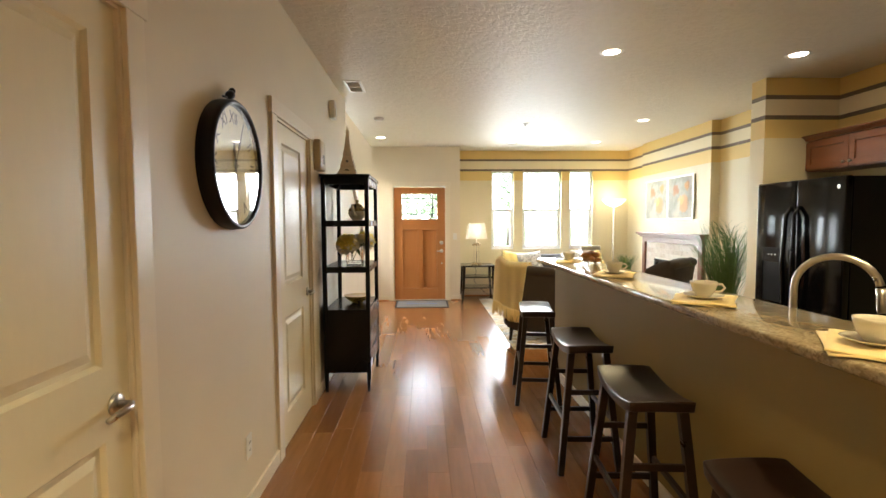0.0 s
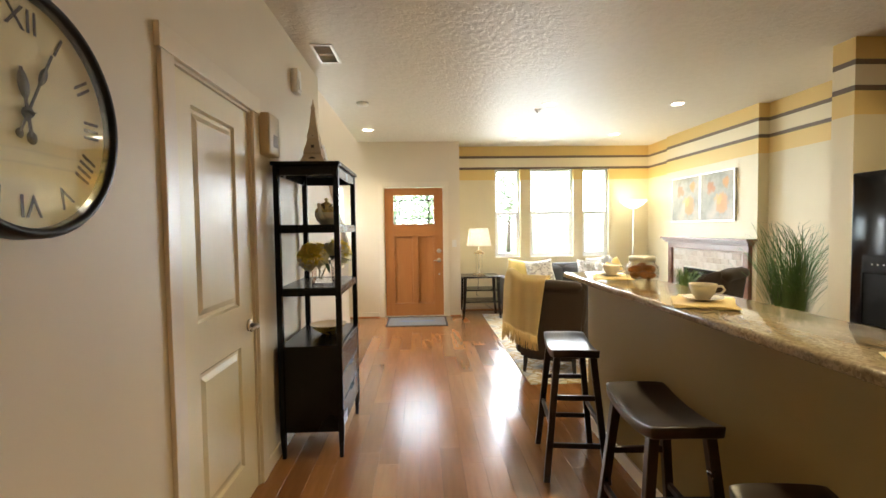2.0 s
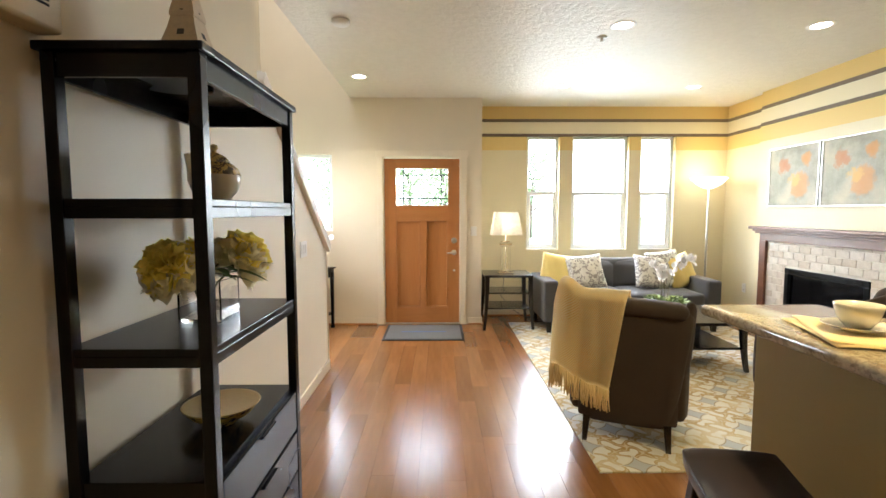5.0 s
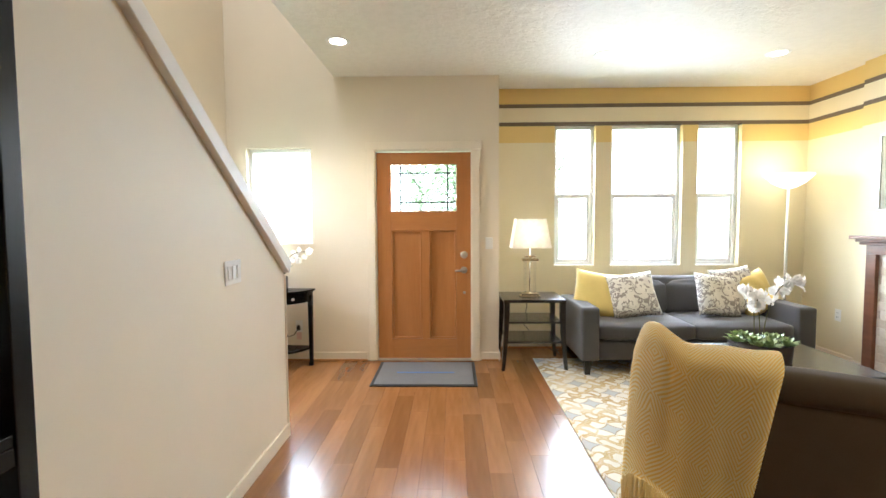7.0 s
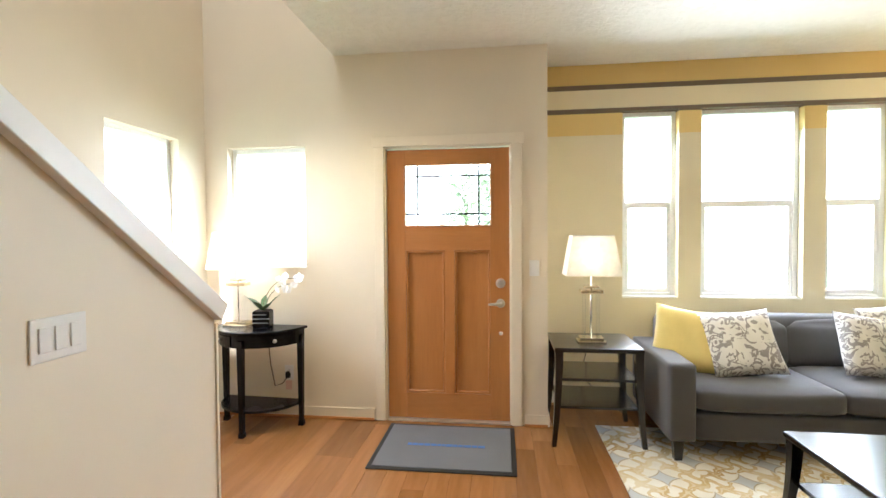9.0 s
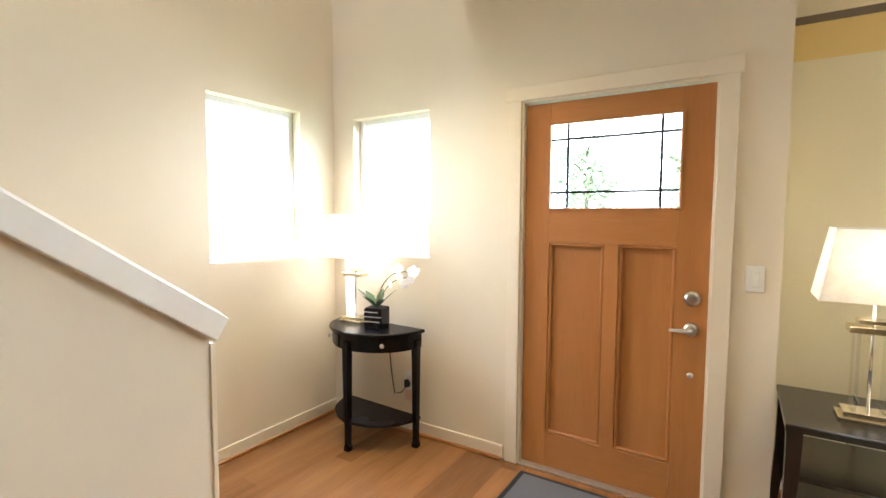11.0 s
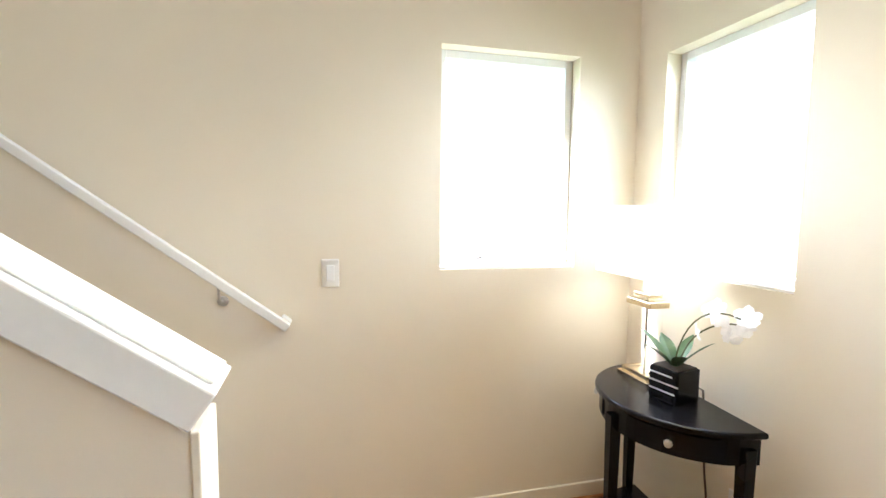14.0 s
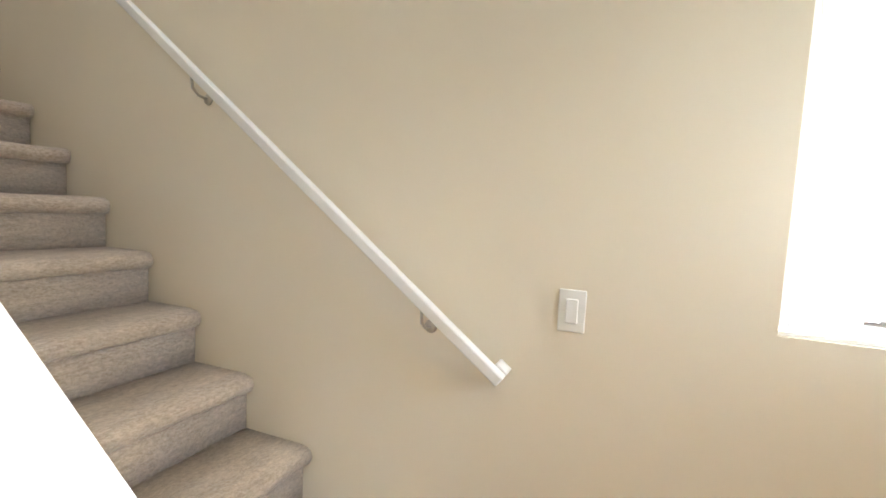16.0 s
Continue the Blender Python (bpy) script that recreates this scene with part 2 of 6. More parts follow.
def carpet():
    m, nt, b = nodes_of("carpet")
    n = noise_tex(nt, 95, 4, 0.75, (0.6, 1, 1.2))
    s = noise_tex(nt, 26, 3, 0.6, (0.25, 1, 1.6))
    c = mixed(nt, "MULTIPLY", 0.5, ramp(nt, n.outputs["Fac"], [(0.3, (0.40, 0.31, 0.22)), (0.7, (0.70, 0.58, 0.44))]),
              ramp(nt, s.outputs["Fac"], [(0.3, (0.6, 0.6, 0.6)), (0.65, (1, 1, 1))]))
    nt.links.new(c, b.inputs["Base Color"])
    b.inputs["Roughness"].default_value = 1.0
    b.inputs["Sheen Weight"].default_value = 0.3
    bumped(nt, b, n.outputs["Fac"], 0.9, 0.008)
    return m


def clear_glass(name="clear_glass", tint=(1, 1, 1), rough=0.0):
    m, nt, b = nodes_of(name)
    b.inputs["Base Color"].default_value = (*tint, 1)
    b.inputs["Transmission Weight"].default_value = 1.0
    b.inputs["Roughness"].default_value = rough
    b.inputs["IOR"].default_value = 1.45
    return m


def pane_glass(name, gloss, by_angle=False):
    m = bpy.data.materials.new(name)
    m.use_nodes = True
    nt = m.node_tree
    nt.nodes.clear()
    out = nt.nodes.new("ShaderNodeOutputMaterial")
    tr = nt.nodes.new("ShaderNodeBsdfTransparent")
    gl = nt.nodes.new("ShaderNodeBsdfGlossy")
    gl.inputs["Roughness"].default_value = 0.02
    mx = nt.nodes.new("ShaderNodeMixShader")
    mx.inputs[0].default_value = gloss
    if by_angle:
        lw = nt.nodes.new("ShaderNodeLayerWeight")
        lw.inputs["Blend"].default_value = 0.5
        steep = maths(nt, "MULTIPLY", maths(nt, "POWER", lw.outputs["Facing"], 3.0), 0.8)
        nt.links.new(maths(nt, "ADD", steep, 0.02), mx.inputs[0])
    nt.links.new(tr.outputs[0], mx.inputs[1])
    nt.links.new(gl.outputs[0], mx.inputs[2])
    nt.links.new(mx.outputs[0], out.inputs[0])
    return m


def glowing(name, colour, strength):
    m, nt, b = nodes_of(name)
    b.inputs["Base Color"].default_value = (*colour, 1)
    b.inputs["Emission Color"].default_value = (*colour, 1)
    b.inputs["Emission Strength"].default_value = strength
    b.inputs["Roughness"].default_value = 0.5
    return m


def petal_skin(name, colour):
    """Thin petal: half reflects, half lets light through."""
    m, nt, b = nodes_of(name)
    tone = noise_tex(nt, 28, 3)
    col = ramp(nt, tone.outputs["Fac"], [(0.3, tuple(c * 0.92 for c in colour)), (0.7, tuple(min(1.0, c * 1.05) for c in colour))])
    nt.links.new(col, b.inputs["Base Color"])
    b.inputs["Roughness"].default_value = 0.6
    tr = nt.nodes.new("ShaderNodeBsdfTranslucent")
    nt.links.new(col, tr.inputs["Color"])
    mx = nt.nodes.new("ShaderNodeMixShader")
    mx.inputs[0].default_value = 0.5
    nt.links.new(b.outputs[0], mx.inputs[1])
    nt.links.new(tr.outputs[0], mx.inputs[2])
    nt.links.new(mx.outputs[0], nt.nodes["Material Output"].inputs["Surface"])
    return m


def flower_print():
    """Canvas print: grey-green wash with orange blossoms."""
    m, nt, b = nodes_of("flower_print")
    wash = noise_tex(nt, 5, 4, 0.6)
    col = ramp(nt, wash.outputs["Fac"], [(0.3, (0.30, 0.29, 0.22)), (0.5, (0.43, 0.41, 0.32)), (0.7, (0.54, 0.49, 0.36))])
    tc = nt.nodes.new("ShaderNodeTexCoord")
    wob = noise_tex(nt, 14, 3, 0.6)
    for cy, cz, r, shade in ((-0.13, 0.12, 0.10, (0.50, 0.20, 0.07)), (0.18, 0.17, 0.075, (0.62, 0.30, 0.08)), (0.10, -0.10, 0.15, (0.62, 0.30, 0.09)), (0.02, -0.05, 0.08, (0.70, 0.45, 0.15))):
        mp = nt.nodes.new("ShaderNodeMapping")
        mp.inputs["Location"].default_value = (0, cy, -cz)
        mp.inputs["Scale"].default_value = (0, 1, 1)
        nt.links.new(tc.outputs["Object"], mp.inputs["Vector"])
        ln = nt.nodes.new("ShaderNodeVectorMath")
        ln.operation = "LENGTH"
        nt.links.new(mp.outputs["Vector"], ln.inputs[0])
        d = maths(nt, "ADD", ln.outputs["Value"], maths(nt, "MULTIPLY", maths(nt, "SUBTRACT", wob.outputs["Fac"], 0.5), 0.16))
        col = mixed(nt, "MIX", ramp(nt, d, [(0.0, (0.85, 0.85, 0.85)), (r * 0.7, (0.7, 0.7, 0.7)), (r, (0, 0, 0))]), col, shade)
    nt.links.new(col, b.inputs["Base Color"])
    b.inputs["Roughness"].default_value = 0.6
    bumped(nt, b, noise_tex(nt, 500, 2).outputs["Fac"], 0.2, 0.001)
    return m


CREAM = (0.79, 0.705, 0.555)
M_WALL = paint_wall("cream_wall_paint", CREAM)
M_STRIPE = paint_wall("striped_wall_paint", (0.80, 0.715, 0.50), True)
M_BAR = paint_wall("tan_wall_paint", (0.275, 0.200, 0.064))
M_CEIL = ceiling_paint()
M_TRIM = plain("cream_trim_paint", (0.82, 0.735, 0.585), 0.35, grain=30, bump=0.03, vary=0.03)
M_DOORP = plain("cream_door_paint", (0.83, 0.75, 0.53), 0.38, grain=40, bump=0.06, vary=0.03, stretch=(1, 1, 0.15))
M_WHITE = plain("white_trim_paint", (0.82, 0.80, 0.76), 0.35, grain=30, bump=0.03, vary=0.03)
M_VINYL = plain("white_vinyl", (0.85, 0.85, 0.84), 0.3, grain=30, bump=0.0, vary=0.02)
M_PLANK = wood("maple_plank", (0.24, 0.100, 0.032), (0.48, 0.232, 0.082), 0.24, "y", 0.28, 5.0, 0.66)
M_SUB = plain("subfloor", (0.05, 0.025, 0.012), 0.8, grain=40)
M_FIR = wood("fir_door", (0.44, 0.175, 0.050), (0.54, 0.235, 0.072), 0.36, "z", 0.15, 7.0)
M_FIRX = wood("fir_door_rail", (0.44, 0.175, 0.050), (0.54, 0.235, 0.072), 0.36, "x", 0.15, 7.0)
M_CHERRY = wood("cherry_cabinet", (0.16, 0.045, 0.014), (0.30, 0.10, 0.035), 0.3, "y", 0.3, 6.0)
M_MANTEL = wood("mahogany_mantel", (0.12, 0.045, 0.025), (0.26, 0.11, 0.06), 0.35, "y", 0.3, 6.0)
M_BLACK = plain("black_lacquer", (0.0045, 0.0043, 0.0055), 0.26, grain=50, bump=0.03, vary=0.3, spec=0.22)
M_ESPRESSO = wood("espresso_wood", (0.004, 0.003, 0.003), (0.011, 0.007, 0.006), 0.24, "y", 0.35, 8.0)
M_STOOL = wood("dark_walnut", (0.006, 0.003, 0.002), (0.028, 0.011, 0.006), 0.30, "y", 0.0, 8.0)
M_CHROME = plain("chrome", (0.75, 0.74, 0.72), 0.14, 1.0, grain=80, bump=0.0, vary=0.04)
M_NICKEL = plain("brushed_nickel", (0.55, 0.52, 0.47), 0.3, 1.0, grain=200, bump=0.05, vary=0.08)
M_IRON = plain("black_iron", (0.010, 0.009, 0.009), 0.35, 0.6, grain=60, bump=0.1)
M_FRIDGE = plain("black_appliance", (0.003, 0.003, 0.0035), 0.10, grain=240, bump=0.02, vary=0.2, coat=0.0, dist=0.0005, spec=0.25)
M_GREY = cloth("charcoal_cloth", (0.078, 0.074, 0.075), sheen=0.30)
M_TAUPE = cloth("taupe_cloth", (0.050, 0.034, 0.023), rough=0.85, sheen=0.06)
M_YELLOW = cloth("yellow_cotton", (0.84, 0.66, 0.22), 0.08)
M_OLIVE = cloth("olive_gold_wool", (0.46, 0.33, 0.11), 0.2, 300)
M_PRINT = printed_cloth("scroll_print_cotton")
M_KNIT = knit_cloth()
M_RUG = rug_cloth()
M_GRANITE = granite()
M_CARPET = carpet()
M_PAINTED = printed_cloth("painted_ceramic", (0.62, 0.42, 0.08), (0.05, 0.045, 0.04), 30, 0.22)
M_GLASS = clear_glass()
M_PANE = pane_glass("pane_glass", 0.04)
M_CLOCKGLASS = pane_glass("clock_glass", 0.15, True)
M_CRYSTAL = pane_glass("crystal_slab", 0.10, True)
M_CHAMPAGNE = plain("champagne_metal", (0.78, 0.68, 0.48), 0.24, 1.0, grain=120, bump=0.02, vary=0.05)
M_SHADE = petal_skin("linen_shade", (0.92, 0.88, 0.80))
M_BULB = glowing("lamp_lens", (1.0, 0.88, 0.68), 1.6)
M_BOWL = glowing("frosted_bowl", (1.0, 0.88, 0.62), 0.30)
M_CERAMIC = plain("cream_ceramic", (0.72, 0.66, 0.52), 0.2, grain=25, bump=0.02, vary=0.05, coat=0.3)
M_STONE = plain("carved_stone", (0.64, 0.53, 0.38), 0.7, grain=60, bump=0.4, vary=0.2)
M_NAPKIN = cloth("yellow_napkin", (0.86, 0.66, 0.28), 0.1)
M_LEAF = plain("leaf_green", (0.055, 0.11, 0.025), 0.45, grain=30, bump=0.1, vary=0.35)
M_GRASS = plain("blade_green", (0.10, 0.19, 0.05), 0.5, grain=30, bump=0.1, vary=0.4)
M_SUCC = plain("succulent_green", (0.30, 0.40, 0.15), 0.5, grain=30, bump=0.1, vary=0.35)
M_PETAL = petal_skin("white_petal", (0.85, 0.82, 0.78))
M_PAINTEDC = printed_cloth("painted_cream_ceramic", (0.62, 0.47, 0.18), (0.12, 0.10, 0.08), 42, 0.25)
M_PETALP = petal_skin("pale_yellow_petal", (0.97, 0.92, 0.70))
M_PETALY = petal_skin("yellow_petal", (0.98, 0.84, 0.20))
M_STEM = plain("stem_green", (0.10, 0.10, 0.03), 0.5, grain=40)
M_SOIL = plain("soil", (0.05, 0.035, 0.022), 0.95, grain=60, bump=0.8, vary=0.4)
M_BREAD = plain("baked_crust", (0.45, 0.20, 0.055), 0.5, grain=30, bump=0.4, vary=0.35)
M_GROUT = plain("grout", (0.66, 0.60, 0.50), 0.9, grain=90, bump=0.3)
M_FBOX = plain("firebox_black", (0.006, 0.006, 0.006), 0.35, grain=50, bump=0.1, spec=0.2)
M_MAT = cloth("grey_door_mat", (0.115, 0.118, 0.130), 0.3, 300, 0.95)
M_MATB = plain("black_rubber", (0.015, 0.015, 0.016), 0.7, grain=80, bump=0.2)
M_BLUE = cloth("faded_blue_lettering", (0.03, 0.13, 0.42), 0.2, 300, 0.95)
M_DIAL = plain("aged_dial", (0.78, 0.70, 0.40), 0.6, grain=12, bump=0.02, vary=0.12)
M_INK = plain("faded_ink", (0.06, 0.055, 0.05), 0.7, grain=60, vary=0.4)
M_BEIGE = plain("beige_plastic", (0.58, 0.48, 0.30), 0.45, grain=80, bump=0.05, vary=0.05)
M_PLATE = plain("white_plastic", (0.82, 0.80, 0.75), 0.35, grain=50, bump=0.0, vary=0.02)
M_TAG = plain("pink_paper", (0.72, 0.50, 0.42), 0.8, grain=60, bump=0.05)
M_CORD = plain("brown_cord", (0.10, 0.07, 0.05), 0.6, grain=50)
M_BRASS = plain("aged_brass", (0.45, 0.34, 0.16), 0.35, 1.0, grain=60)
M_ALU = plain("silver_frame", (0.62, 0.60, 0.56), 0.3, 0.8, grain=120, bump=0.05)
M_FLOWERPIC = flower_print()
M_LAWN = plain("lawn", (0.10, 0.15, 0.06), 0.9, grain=30, bump=0.6, vary=0.35)
M_TREE = plain("sunlit_leaves", (0.12, 0.17, 0.07), 0.5, grain=30, bump=0.1, vary=0.35)
M_BARK = plain("bark", (0.07, 0.05, 0.035), 0.9, grain=20, bump=0.8, vary=0.4, stretch=(1, 1, 0.2))
M_BACKDROP = glowing("backdrop_glow", (0.93, 0.97, 0.93), 0.15)
M_BLANK = paint_wall("outer_wall_paint", (0.55, 0.52, 0.46))

# ---------------------------------------------------------------- shapes


def made(bm, name, material, parent=None, smooth=False):
    bm.normal_update()
    me = bpy.data.meshes.new(name)
    bm.to_mesh(me)
    bm.free()
    if smooth:
        me.polygons.foreach_set("use_smooth", [True] * len(me.polygons))
    me.materials.append(material)
    ob = new(name, me)
    ob.parent = parent
    return ob


def thing(name, x, y, z=0.0, turn=0.0, label="", category="", group=""):
    ob = new(name)
    ob.empty_display_size = 0.1
    ob.matrix_world = pose(x, y, z, 0, 0, turn)
    return tagged(ob, label, category, group)


def add_box(bm, lo, hi, bevel=0.0, seg=2, m=None):
    c = [(a + b) / 2 for a, b in zip(lo, hi)]
    s = [abs(b - a) for a, b in zip(lo, hi)]
    mat4 = Matrix.Translation(c) @ Matrix.Diagonal((*s, 1))
    vs = bmesh.ops.create_cube(bm, size=1.0, matrix=(m @ mat4) if m else mat4)["verts"]
    if bevel:
        es = {e for v in vs for e in v.link_edges}
        bmesh.ops.bevel(bm, geom=list(es), offset=min(bevel, min(s) * 0.45), segments=seg, affect="EDGES", profile=0.5)


def box(name, lo, hi, material, parent=None, bevel=0.003, seg=2, m=None):
    bm = bmesh.new()
    add_box(bm, lo, hi, bevel, seg, m)
    return made(bm, name, material, parent, seg > 2)


def boxes(name, items, material, parent=None, bevel=0.003):
    bm = bmesh.new()
    for lo, hi in items:
        add_box(bm, lo, hi, bevel)
    return made(bm, name, material, parent)


def taper(name, p0, p1, s0, s1, material, parent=None, bevel=0.003):
    """A square bar from p0 to p1, of half widths s0 and s1 at its ends, kept level at the ends."""
    bm = bmesh.new()
    vs = []
    for p, s in ((p0, s0), (p1, s1)):
        sx, sy = s if isinstance(s, tuple) else (s, s)
        vs.append([bm.verts.new((p[0] + a * sx, p[1] + b * sy, p[2])) for a, b in ((-1, -1), (1, -1), (1, 1), (-1, 1))])
    a, b = vs
    bm.faces.new(a[::-1])
    bm.faces.new(b)
    for k in range(4):
        bm.faces.new((a[k], a[(k + 1) % 4], b[(k + 1) % 4], b[k]))
    bmesh.ops.recalc_face_normals(bm, faces=bm.faces)
    if bevel:
        bmesh.ops.bevel(bm, geom=list(bm.edges), offset=bevel, segments=2, affect="EDGES", profile=0.5)
    return made(bm, name, material, parent)


def add_lathe(bm, prof, segs=28, c=(0, 0, 0), sx=1.0, sy=1.0):
    rings = []
    for r, z in prof:
        rings.append([bm.verts.new((c[0] + sx * r * math.cos(2 * math.pi * k / segs), c[1] + sy * r * math.sin(2 * math.pi * k / segs), c[2] + z)) for k in range(segs)])
    for a, b in zip(rings, rings[1:]):
        for k in range(segs):
            bm.faces.new((a[k], a[(k + 1) % segs], b[(k + 1) % segs], b[k]))
    bm.faces.new(rings[0][::-1])
    bm.faces.new(rings[-1])


def lathe(name, prof, material, parent=None, segs=28, c=(0, 0, 0), sx=1.0, sy=1.0, smooth=True):
    bm = bmesh.new()
    add_lathe(bm, prof, segs, c, sx, sy)
    bmesh.ops.recalc_face_normals(bm, faces=bm.faces)
    return made(bm, name, material, parent, smooth)


def add_tube(bm, pts, radius, segs=8):
    pts = [Vector(p) for p in pts]
    rings = []
    side = None
    for k, p in enumerate(pts):
        d = (pts[min(k + 1, len(pts) - 1)] - pts[max(k - 1, 0)]).normalized()
        ref = side if side is not None else (Vector((0, 0, 1)) if abs(d.z) < 0.9 else Vector((1, 0, 0)))
        u = (ref - d * ref.dot(d)).normalized()
        side = u
        v = d.cross(u)
        r = radius[k] if isinstance(radius, (list, tuple)) else radius
        rings.append([bm.verts.new(p + u * r * math.cos(2 * math.pi * j / segs) + v * r * math.sin(2 * math.pi * j / segs)) for j in range(segs)])
    for a, b in zip(rings, rings[1:]):
        for j in range(segs):
            bm.faces.new((a[j], a[(j + 1) % segs], b[(j + 1) % segs], b[j]))
    bm.faces.new(rings[0][::-1])
    bm.faces.new(rings[-1])


def tube(name, pts, radius, material, parent=None, segs=8):
    bm = bmesh.new()
    add_tube(bm, pts, radius, segs)
    bmesh.ops.recalc_face_normals(bm, faces=bm.faces)
    return made(bm, name, material, parent, True)


def add_soft(bm, lo, hi, r=0.04, puff=0.0, cuts=7, m=None, shape=None):
    """A stuffed block with rounded edges and slightly swollen faces."""
    before = len(bm.verts)
    vs = bmesh.ops.create_cube(bm, size=2.0)["verts"]
    es = list({e for v in vs for e in v.link_edges})
    bmesh.ops.subdivide_edges(bm, edges=es, cuts=cuts, use_grid_fill=True)
    bm.verts.ensure_lookup_table()
    vs = bm.verts[before:]
    c = Vector([(a + b) / 2 for a, b in zip(lo, hi)])
    h = Vector([(b - a) / 2 for a, b in zip(lo, hi)])
    rr = min(r, min(h) * 0.98)
    for v in vs:
        u = v.co.copy()
        q = Vector([math.copysign(abs(t) ** 0.75, t) * hh for t, hh in zip(u, h)])
        core = Vector([max(-(hh - rr), min(hh - rr, t)) for t, hh in zip(q, h)])
        d = q - core
        p = core + (d.normalized() * rr if d.length > 1e-9 else d)
        for k in range(3):
            a, b = (k + 1) % 3, (k + 2) % 3
            if abs(abs(u[k]) - 1) < 1e-6:
                p[k] += math.copysign(puff, u[k]) * (1 - u[a] ** 2) * (1 - u[b] ** 2)
        p = c + p
        if shape:
            p = shape(p)
        v.co = m @ p if m else p


def soft(name, lo, hi, material, parent=None, r=0.04, puff=0.0, cuts=7, m=None, shape=None):
    bm = bmesh.new()
    add_soft(bm, lo, hi, r, puff, cuts, m, shape)
    return made(bm, name, material, parent, True)


def pillow(name, size, thick, m, material, label):
    """A plump square scatter cushion with pinched corners."""
    n = 14
    bm = bmesh.new()
    sheets = []
    for s in (1, -1):
        grid = []
        for i in range(n + 1):
            row = []
            for j in range(n + 1):
                u, v = 2 * i / n - 1, 2 * j / n - 1
                edge = (1 - u ** 4) * (1 - v ** 4)
                z = s * thick / 2 * edge ** 0.5
                pinch = 1 - 0.07 * (1 - abs(v) ** 2) * abs(u) - 0.07 * (1 - abs(u) ** 2) * abs(v)
                w = 0.008 * math.sin(7 * u + 3 * v)
                row.append(bm.verts.new((u * size / 2 * pinch, v * size / 2 * pinch, z + w * edge)))
            grid.append(row)
        sheets.append(grid)
    for s, g in zip((1, -1), sheets):
        for i in range(n):
            for j in range(n):
                f = (g[i][j], g[i + 1][j], g[i + 1][j + 1], g[i][j + 1])
                bm.faces.new(f if s > 0 else f[::-1])
    bmesh.ops.remove_doubles(bm, verts=bm.verts, dist=0.0005)
    ob = made(bm, name, material, None, True)
    ob.matrix_world = m
    return tagged(ob, label, "cushion", "cushions on the sofa")


def wall_boxes(u0, u1, z0, z1, holes):
    """The rectangles of a wall round its openings (u0, u1, z0, z1)."""
    out = []
    us = sorted({u0, u1, *[h[0] for h in holes], *[h[1] for h in holes]})
    for a, b in zip(us, us[1:]):
        zz = z0
        for h in sorted([h for h in holes if h[0] <= a + 1e-6 and h[1] >= b - 1e-6], key=lambda q: q[2]):
            if h[2] > zz:
                out.append((a, b, zz, h[2]))
            zz = h[3]
        if zz < z1:
            out.append((a, b, zz, z1))
    return out


def wall_x(name, x0, x1, y0, y1, z0, z1, material, holes=()):
    """A wall along y, from x0 to x1 thick."""
    ob = boxes(name, [((x0, a, c), (x1, b, d)) for a, b, c, d in wall_boxes(y0, y1, z0, z1, holes)], material, None, 0)
    return tagged(ob, kind="structure")


def wall_y(name, y0, y1, x0, x1, z0, z1, material, holes=()):
    """A wall along x, from y0 to y1 thick."""
    ob = boxes(name, [((a, y0, c), (b, y1, d)) for a, b, c, d in wall_boxes(x0, x1, z0, z1, holes)], material, None, 0)
    return tagged(ob, kind="structure")

# ---------------------------------------------------------------- the setting
CEIL = 2.78
HALL = -0.785
WEST = -1.925
DOORY = 8.62
WINY = 9.10
NWIN = [(1.375, 1.805), (1.975, 2.725), (2.885, 3.340)]

ground = box("ground", (-900, -900, -0.30), (900, 1500, -0.12), M_LAWN, None, 0)
tagged(ground, kind="structure")
subfloor = box("floor", (-2.1, -3.2, -0.12), (4.3, 9.1, -0.012), M_SUB, None, 0)
tagged(subfloor, "reddish maple plank floor with a satin gloss", kind="structure")

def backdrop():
    """Glowing cylinder added to whiten the window views, far beyond the trees."""
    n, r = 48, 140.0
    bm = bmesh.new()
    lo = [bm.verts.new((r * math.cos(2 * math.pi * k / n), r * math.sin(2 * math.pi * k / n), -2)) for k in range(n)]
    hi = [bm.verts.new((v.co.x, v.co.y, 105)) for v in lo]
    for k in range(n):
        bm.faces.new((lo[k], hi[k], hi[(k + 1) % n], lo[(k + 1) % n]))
    tagged(made(bm, "backdrop", M_BACKDROP), kind="structure")


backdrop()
ceil = boxes("ceiling", [((-0.86, -3.2, CEIL), (4.3, 9.3, CEIL + 0.2)), ((-2.1, 2.6, 5.3), (-0.66, 8.9, 5.4))], M_CEIL, None, 0)
tagged(ceil, "cream knockdown-textured ceiling", kind="structure")

wall_x("wall_hall", -0.90, HALL, -3.2, 5.45, 0, CEIL, M_WALL, [(0.66, 1.49, -1, 2.06), (2.90, 3.71, -1, 2.06)])
wall_x("wall_hall_back", -1.2, -1.15, 0.4, 4.0, 0, CEIL, M_WALL)
wall_x("wall_west", WEST - 0.16, WEST, 2.6, 8.9, 0, 5.3, M_WALL, [(7.66, 8.312, 1.157, 2.118)])
wall_y("wall_north_entry", DOORY, DOORY + 0.15, WEST, 0.735, 0, CEIL, M_WALL, [(-1.735, -1.097, 1.162, 2.104), (-0.475, 0.475, -1, 2.075)])
wall_y("wall_north_stairwell", DOORY, DOORY + 0.15, WEST, -0.70, CEIL, 5.3, M_WALL)
wall_x("wall_jog", 0.585, 0.735, DOORY + 0.15, WINY + 0.15, 0, CEIL, M_STRIPE)
